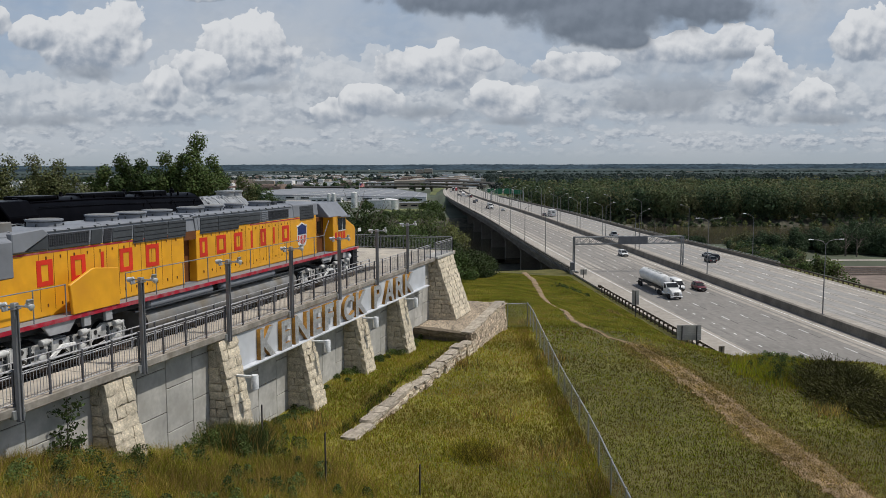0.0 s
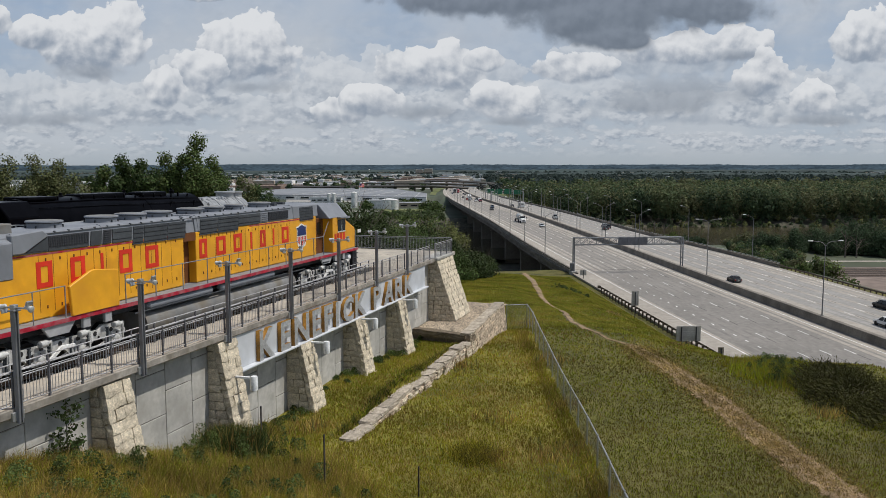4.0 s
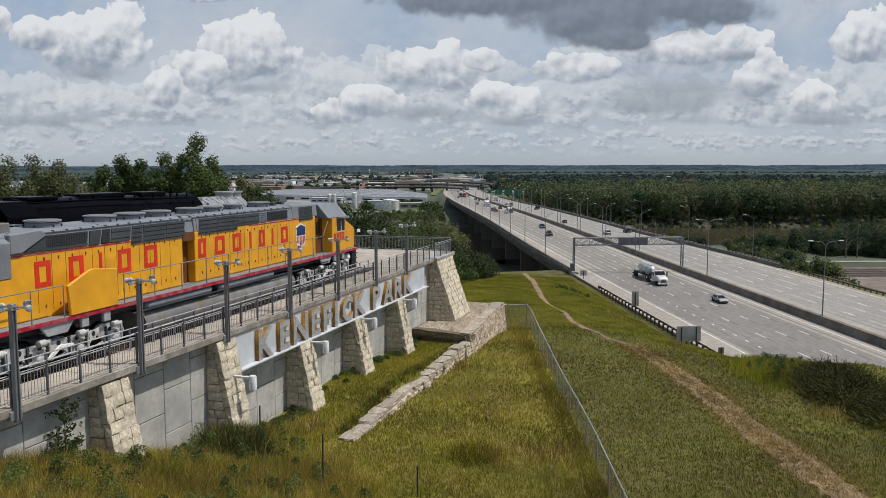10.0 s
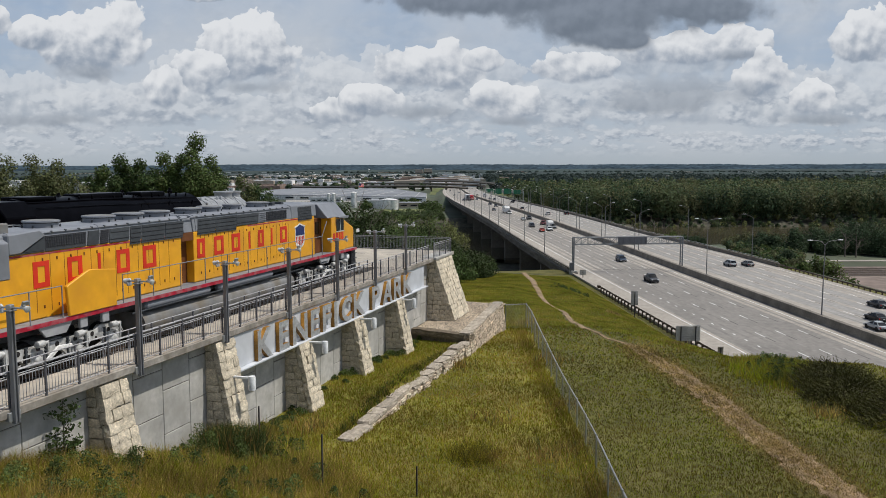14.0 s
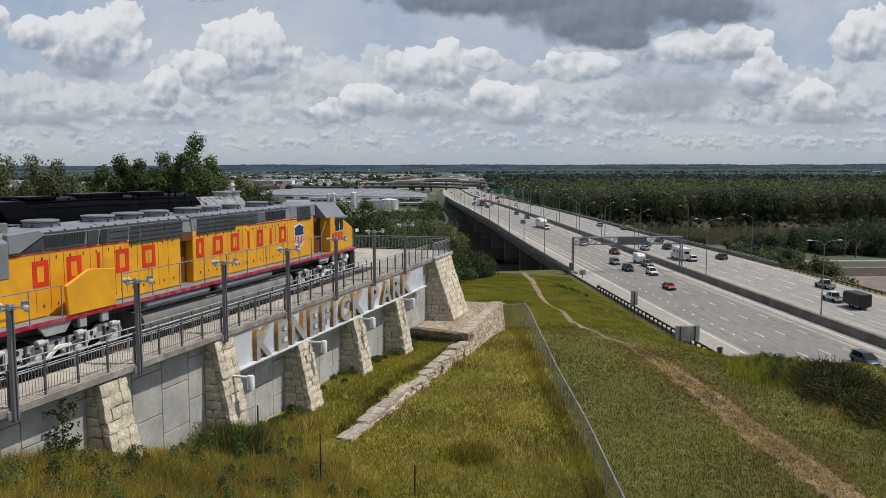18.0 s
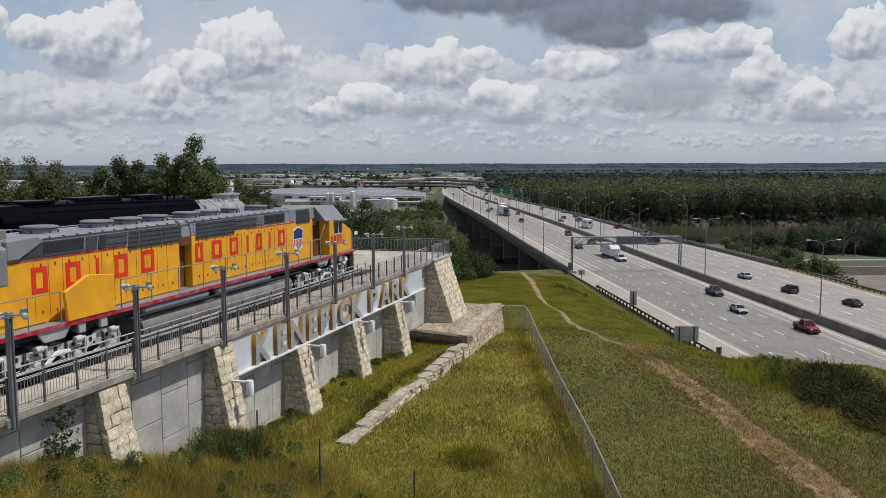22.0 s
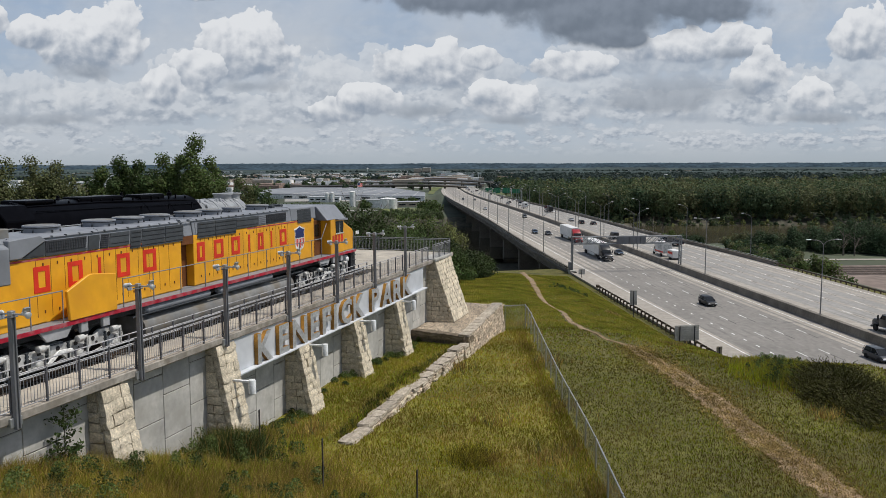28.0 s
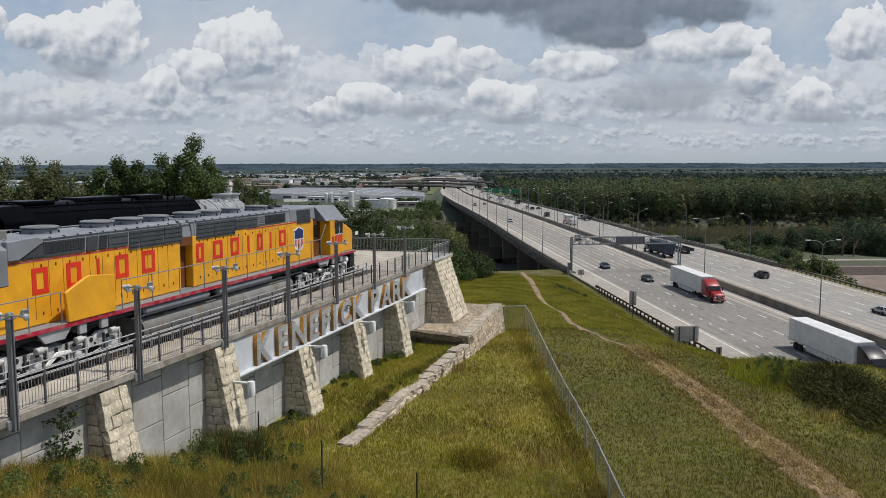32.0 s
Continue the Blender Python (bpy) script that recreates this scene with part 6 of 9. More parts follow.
def road_sign(u, v, w, h, z, legs, mat, group, label):
    s = thing("road_sign", label, "road sign", road_pose(u, v), group=group)
    off = on_ground(*road(u, v)[:2]) - road(u, v).z
    part("panel", bevelled(box(B(), -0.03, 0.0, -w / 2, w / 2, z, z + h), 0.01), mat, s, "bare back of the sign panel")
    for k in range(max(2, round(h / 0.3))):
        zz = z + (k + 0.5) * h / max(2, round(h / 0.3))
        part("stiffener", box(B(), -0.07, -0.03, -w / 2 + 0.02, w / 2 - 0.02, zz - 0.02, zz + 0.02), mat, s)
    for y in legs:
        part("leg", bevelled(box(B(), -0.17, -0.07, y - 0.06, y + 0.06, off - 0.4, z + h * 0.95), 0.01), M_DARK, s)


M_SBACK = surface("dull_sign_back", (0.46, 0.44, 0.41), 0.75, grain=4, vary=0.08, bump=0, shine=0.2)
road_sign(103.3, -8.2, 3.3, 2.05, 2.0, (-1.0, 1.0), M_SBACK, "road sign backs", "wide grey road sign seen from behind on two posts")
road_sign(130.0, -6.7, 1.2, 2.4, 1.9, (0.0,), M_SBACK, "road sign backs", "tall grey road sign seen from behind")
road_sign(96.8, -6.6, 0.75, 1.4, 1.3, (0.0,), surface("tan_sign_back", (0.30, 0.26, 0.2), 0.7), "road sign backs", "small tan road sign seen from behind")
road_sign(173.0, -4.2, 1.4, 1.15, 0.7, (0.0,), M_SBACK, "road sign backs", "small grey road sign seen from behind")


# ---- street lamps ----
M_LAMP = surface("weathered_lamp_steel", (0.19, 0.19, 0.19), 0.65, 0.2, bump=0, shine=0.2)
def lamp(arms, tall, name_label, group, sweep=0.0):
    l = thing("street_lamp", name_label, "street lamp", group=group)
    part("pole", rod(B(), (0, 0, 0), (0, 0, tall), 0.11, 0.06, 8), M_LAMP, l)
    part("base_plate", bevelled(box(B(), -0.2, 0.2, -0.2, 0.2, 0, 0.06), 0.01), M_LAMP, l)
    for s in arms:
        bm = B()
        pts = [(0, 0, tall - 0.2), (0, s * 0.5, tall + 0.35 - 0.1 * sweep), (0, s * 1.2, tall + 0.55 + 0.1 * sweep), (0, s * 2.3, tall + 0.62 + 0.6 * sweep)]
        for a, b in zip(pts, pts[1:]):
            rod(bm, a, b, 0.045, 0.04, 6)
        arm = part("arm", bm, M_LAMP, l)
        part("luminaire", bevelled(box(B(), -0.14, 0.14, min(s * 2.1, s * 2.85), max(s * 2.1, s * 2.85), tall + 0.58 + 0.62 * sweep, tall + 0.70 + 0.62 * sweep), 0.03), M_FIXT, arm, "pale flat luminaire")
    return l


twin = lamp((-1, 1), 11.2, "tall galvanised twin-arm street lamp on the median wall", "median street lamps")
twin.matrix_basis = road_pose(122.0, 20.85, z=1.3)
copy_thing(twin, road_pose(167.0, 20.85, z=1.3))
# on the bridge: pairs of poles back to back, their arms swept up
for side in (-1, 1):
    swept = lamp((side,), 9.6, "galvanised street lamp with an upswept arm on the bridge median", "bridge median lamps", 0.9)
    swept.matrix_basis = road_pose(214.0, 20.85 - side * 0.55, z=1.3)
    for k in range(1, 13):
        copy_thing(swept, road_pose(214.0 + 33.0 * k, 20.85 - side * 0.55, z=1.3))
single = lamp((-1,), 9.8, "tall galvanised street lamp on the bridge parapet", "bridge street lamps", 0.5)
single.matrix_basis = road_pose(212.4, -3.0 + near_off(212.4), z=0.9)
for k in range(1, 12):
    u = 212.4 + 31.0 * k
    copy_thing(single, road_pose(u, -3.0 + near_off(u), z=0.9))
for k in range(11):
    u = 200.0 + 38.0 * k
    copy_thing(single, road_pose(u, 47.5 + far_off(u), True, z=0.9))
# green overhead signs far along the bridge
M_SGREEN = surface("sign_green", (0.012, 0.12, 0.06), 0.5, bump=0)
for u, v0, v1 in ((545, 21, 42.5), (600, 22, 42.5)):
    og = thing("overhead_sign", "distant overhead gantry with green sign panels", "sign gantry", road_pose(u, 0), group="overhead signs")
    part("beam", rod(rod(B(), (0, -v0, 6.4), (0, -v1, 6.4), 0.2, seg=6), (0, -v0, 7.6), (0, -v1, 7.6), 0.2, seg=6), M_GALV, og)
    for v in (v0, v1):
        part("leg", rod(B(), (0, -v, 0.5), (0, -v, 7.8), 0.25, seg=6), M_GALV, og)
    for c in (25.5, 32, 38.5):
        part("sign_panel", bevelled(box(B(), -0.3, -0.15, -c - 2.6, -c + 2.6, 5.6, 8.4), 0.02), M_SGREEN, og, "green sign panel")

# ---- vehicles ----
M_TYRE = surface("tyre_rubber", (0.015, 0.015, 0.016), 0.85, bump=0.1)
M_RIM = surface("alloy_rim", (0.45, 0.45, 0.47), 0.35, 0.7, bump=0)
M_HEAD = surface("headlamp_glass", (0.75, 0.76, 0.78), 0.1, bump=0, vary=0.05)
M_TAIL = surface("tail_lamp", (0.35, 0.01, 0.01), 0.25, bump=0)
M_TRIM = surface("black_trim", (0.02, 0.02, 0.022), 0.55, bump=0)
M_CHROME = surface("polished_metal", (0.62, 0.63, 0.64), 0.2, 0.9, grain=2, vary=0.08, bump=0.02)
M_TRAILER = surface("white_trailer_skin", (0.66, 0.66, 0.65), 0.45, grain=2, vary=0.05, stain=0.5, spots=0.1, bump=0.02)
PAINT = {}


def paint(name, col):
    if name not in PAINT:
        PAINT[name] = surface(name + "_car_paint", col, 0.38, 0.0, grain=2, vary=0.04, stain=0.5, spots=0.06, bump=0, coat=0.2)
    return PAINT[name]


COLS = {"white": (0.68, 0.68, 0.67), "silver": (0.36, 0.38, 0.40), "grey": (0.14, 0.15, 0.16), "dark grey": (0.05, 0.053, 0.06), "black": (0.014, 0.014, 0.016),
        "red": (0.30, 0.012, 0.018), "maroon": (0.11, 0.014, 0.02), "dark blue": (0.035, 0.055, 0.09), "tan": (0.32, 0.27, 0.2), "dark red": (0.20, 0.018, 0.022), "orange red": (0.42, 0.06, 0.03)}
WHEELS = {}


def wheels(v, spots, r=0.34, w=0.22):
    if (r, w) not in WHEELS:
        t = mesh_of("tyre", turned(B(), [(-w / 2, r * 0.62), (-w / 2, r * 0.95), (-w * 0.3, r), (w * 0.3, r), (w / 2, r * 0.95), (w / 2, r * 0.62)], "y", 16), M_TYRE, True)
        m = mesh_of("rim", turned(B(), [(-w * 0.46, r * 0.2), (-w * 0.46, r * 0.64), (w * 0.46, r * 0.64), (w * 0.46, r * 0.2)], "y", 12), M_RIM, True)
        WHEELS[(r, w)] = t, m
    t, m = WHEELS[(r, w)]
    for x, y in spots:
        o = part("wheel", t, None, v)
        o.matrix_basis = pose(x, y, r)
        part("rim", m, None, o)


# side outlines as (x, z) with the nose at +x: body up to the belt, then the glasshouse
SHAPES = {
    "sedan": dict(L=4.8, w=0.90, body=[(-2.4, 0.35), (-2.4, 0.82), (-2.3, 0.95), (-1.5, 1.0), (0.9, 0.95), (1.9, 0.84), (2.35, 0.70), (2.4, 0.35)], cab=[(-1.9, 0.98), (-1.15, 1.40), (0.15, 1.43), (1.15, 0.95)], wb=(-1.4, 1.45)),
    "suv": dict(L=4.8, w=0.95, body=[(-2.4, 0.38), (-2.42, 0.9), (-2.35, 1.08), (1.0, 1.06), (1.95, 1.0), (2.35, 0.85), (2.4, 0.38)], cab=[(-2.3, 1.06), (-2.1, 1.62), (-1.8, 1.72), (0.2, 1.70), (1.1, 1.05)], wb=(-1.45, 1.45)),
    "minivan": dict(L=5.0, w=0.98, body=[(-2.5, 0.35), (-2.5, 0.9), (-2.42, 1.05), (1.2, 1.02), (2.1, 0.92), (2.45, 0.72), (2.5, 0.35)], cab=[(-2.4, 1.03), (-2.15, 1.62), (-1.8, 1.70), (0.3, 1.70), (1.6, 1.0)], wb=(-1.5, 1.5)),
    "van": dict(L=5.9, w=1.0, body=[(-2.95, 0.4), (-2.95, 1.2), (-2.9, 1.3), (2.0, 1.3), (2.75, 1.15), (2.95, 0.9), (2.95, 0.4)], cab=[(-2.93, 1.28), (-2.88, 2.35), (-2.7, 2.45), (1.2, 2.45), (2.2, 1.28)], wb=(-1.7, 1.9)),
    "pickup": dict(L=5.8, w=1.0, body=[(-2.9, 0.5), (-2.9, 1.12), (-0.85, 1.12), (1.1, 1.12), (2.3, 1.08), (2.8, 0.95), (2.9, 0.5)], cab=[(-0.95, 1.1), (-0.8, 1.85), (-0.6, 1.92), (0.5, 1.9), (1.25, 1.1)], wb=(-1.75, 1.85)),
}


def glasshouse(bm, outline, w, tuck):
    """A cabin whose sides lean in towards the roof."""
    zb = min(z for _, z in outline)
    zt = max(z for _, z in outline)
    A = [bm.verts.new((x, -(w - tuck * (z - zb) / (zt - zb)), z)) for x, z in outline]
    C = [bm.verts.new((x, (w - tuck * (z - zb) / (zt - zb)), z)) for x, z in outline]
    n = len(outline)
    for k in range(n):
        bm.faces.new((A[k], A[(k + 1) % n], C[(k + 1) % n], C[k]))
    bm.faces.new(A[::-1]), bm.faces.new(C)
    return bm


def shell(bm, outline, w, tuck=0.0, crown=0.05, sweep=0.14):
    """A pressed body: an outline of (x, z) carried across the width, crowned, and rounded in plan at both ends."""
    xs, zs = [x for x, _ in outline], [z for _, z in outline]
    xc, xm = (min(xs) + max(xs)) / 2, (max(xs) - min(xs)) / 2
    zb, zt = min(zs), max(zs)
    rows = []
    for f in (-1, -0.9, -0.65, -0.25, 0.25, 0.65, 0.9, 1):
        row = []
        for x, z in outline:
            e, k = (x - xc) / xm, (z - zb) / (zt - zb)
            row.append(bm.verts.new((x - sweep * f ** 4 * math.copysign(abs(e) ** 3, e), f * (w - tuck * k) * (1 - 0.05 * abs(e) ** 4), z - crown * f ** 4 * k)))
        rows.append(row)
    n = len(outline)
    for a, c in zip(rows, rows[1:]):
        for k in range(n):
            bm.faces.new((a[k], a[(k + 1) % n], c[(k + 1) % n], c[k]))
    bm.faces.new(rows[0][::-1]), bm.faces.new(rows[-1])
    return bm


def car(kind, colour, label, group="highway traffic"):
    s = SHAPES[kind]
    L, w, body, cab, wb = s["L"], s["w"], s["body"], s["cab"], s["wb"]
    name = {"suv": "sport_utility_vehicle", "pickup": "pickup_truck"}.get(kind, kind)
    v = thing(name, label, "car" if kind in ("sedan", "suv") else kind, group=group)
    mat = paint(colour, COLS[colour])
    b = part("body", bevelled(shell(B(), body, w), 0.05, 2), mat, v, smooth=True)
    zb, zt = cab[0][1], max(z for _, z in cab)
    if kind == "van":
        part("upper_body", bevelled(glasshouse(B(), [(x, z) for x, z in cab], w - 0.02, 0.12), 0.06, 2), mat, v, smooth=True)
        part("windscreen", glasshouse(B(), [(1.25, 2.30), (2.18, 1.32), (2.22, 1.34), (1.29, 2.32)], w - 0.10, 0.06), M_GLASS, v)
        for y in (-1, 1):
            part("side_window", prism(B(), [(0.4, 1.42), (1.75, 1.42), (1.1, 2.15), (0.45, 2.15)], y * (w - 0.05), y * (w - 0.0), "y"), M_GLASS, v)
    else:
        part("glasshouse", bevelled(shell(B(), cab, w - 0.06, 0.22, 0.03, 0.10), 0.03), M_GLASS, v, "dark tinted windows")
        xs = [x for x, z in cab if z > zt - 0.12]
        part("roof", bevelled(shell(B(), [(min(xs) - 0.06, zt - 0.04), (min(xs) - 0.02, zt + 0.03), (max(xs) - 0.1, zt + 0.045), (max(xs) + 0.1, zt - 0.03)], w - 0.25, 0.0, 0.03, 0.10), 0.02), mat, v, smooth=True)
        x0, x1 = cab[0][0], cab[-1][0]
        for y in (-1, 1):
            for a, c in (((x1 - 0.02, zb), (max(xs), zt)), ((x0 + 0.02, zb), (min(xs), zt)), (((x0 + x1) / 2, zb), ((x0 + x1) / 2 - 0.05, zt))):
                part("pillar", rod(B(), (a[0], y * (w - 0.055), a[1]), (c[0], y * (w - 0.235), c[1]), 0.045, seg=5), mat, v)
    if kind == "pickup":
        part("cargo_bed", box(B(), -2.8, -1.0, -(w - 0.12), w - 0.12, 1.121, 1.13), M_TRIM, v, "dark open cargo bed")
    for y in (-0.68, 0.68):
        part("headlamp", bevelled(box(B(), L / 2 - 0.14, L / 2 + 0.005, y - 0.17, y + 0.17, body[-2][1] - 0.17, body[-2][1] - 0.02), 0.02), M_HEAD, v)
        part("tail_lamp", bevelled(box(B(), -L / 2 - 0.012, -L / 2 + 0.1, y * 1.15 - 0.11, y * 1.15 + 0.11, body[1][1] - 0.22, body[1][1] + 0.0), 0.02), M_TAIL, v)
        part("mirror", bevelled(box(B(), 0.75, 0.95, y / 0.68 * (w + 0.02) - 0.09, y / 0.68 * (w + 0.02) + 0.09, zb + 0.02, zb + 0.2), 0.03), mat, v)
    part("bumper", bevelled(box(B(), L / 2 - 0.08, L / 2 + 0.03, -w + 0.1, w - 0.1, 0.36, 0.56), 0.03), M_TRIM, v)
    part("grille", box(B(), L / 2 - 0.02, L / 2 + 0.012, -0.45, 0.45, 0.6, body[-2][1] - 0.05), M_TRIM, v)
    part("rear_bumper", bevelled(box(B(), -L / 2 - 0.03, -L / 2 + 0.08, -w + 0.1, w - 0.1, 0.36, 0.58), 0.03), M_TRIM, v)
    part("plate", box(B(), -L / 2 - 0.035, -L / 2 - 0.012, -0.2, 0.2, 0.62, 0.74), M_PWHITE, v)
    r = 0.40 if kind in ("pickup", "van") else 0.34
    wheels(v, [(x, y * (w - 0.1)) for x in wb for y in (-1, 1)], r)
    for y in (-1, 1):
        for x in wb:
            part("wheel_arch", rod(B(), (x, y * (w - 0.22), r), (x, y * (w + 0.004), r), r * 1.16, seg=16), M_TRIM, v, "dark wheel arch")
        if kind != "van":
            part("sill", bevelled(box(B(), wb[0] + 0.4, wb[1] - 0.4, y * w - 0.02, y * w + 0.02, body[0][1] - 0.06, body[0][1] + 0.10), 0.01), M_TRIM, v, "black plastic sill")
    for p in v.children:
        p.matrix_basis = Matrix.Scale(0.9, 4) @ p.matrix_basis
    return v


def trailer_box(kind, L, w, z0, h, mat, label, axle, name="cargo_trailer", nose=0.0, marks=None):
    t = thing(name, label, "trailer", group="highway traffic")
    part("body", bevelled(prism(B(), [(-L / 2, z0), (-L / 2, z0 + h), (L / 2 - nose, z0 + h), (L / 2, z0 + h * 0.7), (L / 2, z0)], -w, w, "y"), 0.04), mat, t)
    part("frame", box(B(), -L / 2 + 0.1, L / 2 + 0.3, -0.5, 0.5, z0 - 0.2, z0 - 0.01), M_TRIM, t)
    part("tongue", rod(B(), (L / 2, 0, z0 - 0.1), (L / 2 + 1.2, 0, z0 - 0.12), 0.06, seg=6), M_TRIM, t)
    for s in (-1, 1):
        part("lower_trim", box(B(), -L / 2 + 0.05, L / 2 - 0.05, s * (w + 0.006) - 0.006, s * (w + 0.006) + 0.006, z0, z0 + 0.15), M_SILV, t)
        part("tail_lamp", box(B(), -L / 2 - 0.02, -L / 2, s * (w - 0.15) - 0.08, s * (w - 0.15) + 0.08, z0 + 0.05, z0 + 0.2), M_TAIL, t)
    part("rear_door", bevelled(box(B(), -L / 2 - 0.03, -L / 2 - 0.001, -w + 0.1, w - 0.1, z0 + 0.1, z0 + h - 0.1), 0.01), mat, t)
    for x, col in marks or ():
        for s in (-1, 1):
            part("panel_mark", box(B(), x[0], x[1], s * (w + 0.012) - 0.006, s * (w + 0.012) + 0.006, z0 + x[2], z0 + x[3]), col, t)
    wheels(t, [(axle + d, s * (w - 0.05)) for d in (-0.45, 0.45) for s in (-1, 1)], 0.36)
    return t


def tractor(colour, label, sleeper=True):
    """A highway tractor; the origin is under its front bumper."""
    v = thing("truck_tractor", label, "truck", group="highway traffic")
    mat = paint(colour, COLS[colour])
    part("frame", box(B(), -7.0, -0.3, -0.45, 0.45, 0.65, 0.95), M_TRIM, v)
    part("hood", bevelled(prism(B(), [(-2.2, 0.75), (-2.2, 2.0), (-0.4, 1.75), (-0.05, 1.4), (-0.05, 0.75)], -0.95, 0.95, "y"), 0.1, 2), mat, v, smooth=True)
    top = 3.7 if sleeper else 2.75
    back = -5.2 if sleeper else -3.9
    part("cab", bevelled(prism(B(), [(back, 0.9), (back, top + 0.1), (-4.5, top), (-3.45, 3.25), (-2.75, 2.72), (-2.1, 2.0), (-2.1, 0.75)] if sleeper else [(back, 0.9), (back, top), (-3.6, 2.75), (-2.75, 2.7), (-2.1, 2.0), (-2.1, 0.75)], -1.2, 1.2, "y"), 0.1, 2), mat, v, smooth=True)
    part("windscreen", prism(B(), [(-2.70, 2.72), (-2.12, 2.05), (-2.07, 2.07), (-2.65, 2.76)], -1.05, 1.05, "y"), M_GLASS, v)
    for s in (-1, 1):
        part("side_window", bevelled(prism(B(), [(-3.6, 2.05), (-2.35, 2.05), (-2.85, 2.65), (-3.6, 2.65)], s * 1.19, s * 1.215, "y"), 0.005), M_GLASS, v)
        part("mirror", bevelled(box(B(), -2.3, -2.15, s * 1.45 - 0.12, s * 1.45 + 0.12, 1.9, 2.6), 0.02), M_TRIM, v)
        part("headlamp", bevelled(box(B(), -0.3, 0.0, s * 0.78 - 0.16, s * 0.78 + 0.16, 0.95, 1.2), 0.03), M_HEAD, v)
        part("fuel_tank", turned(B(), [(-4.6, 0.25), (-4.55, 0.32), (-3.2, 0.32), (-3.15, 0.25)], "x", 14, (0, s * 0.9, 0.75)), M_CHROME, v, "polished round fuel tank", smooth=True)
        part("exhaust_stack", rod(B(), (back + 0.1, s * 1.05, 1.0), (back + 0.1, s * 1.05, top + 0.3), 0.07), M_CHROME, v)
        part("mudguard", bevelled(box(B(), -1.9, -0.6, s * 1.05 - 0.18, s * 1.05 + 0.18, 1.05, 1.2), 0.05), mat, v)
    part("grille", bevelled(box(B(), -0.1, 0.0, -0.46, 0.46, 0.80, 1.42), 0.03), M_TRIM, v)
    for k in range(5):
        part("grille_bar", box(B(), -0.02, 0.012, -0.42, 0.42, 0.86 + 0.11 * k, 0.90 + 0.11 * k), M_CHROME, v)
    part("bumper", bevelled(box(B(), -0.25, 0.05, -1.15, 1.15, 0.4, 0.72), 0.08), mat, v)
    part("bumper_intake", box(B(), 0.03, 0.06, -0.7, 0.7, 0.46, 0.62), M_TRIM, v)
    wheels(v, [(-1.2, y) for y in (-1.05, 1.05)] + [(x, y) for x in (-5.6, -6.7) for y in (-1.0, 1.0)], 0.5, 0.3)
    return v


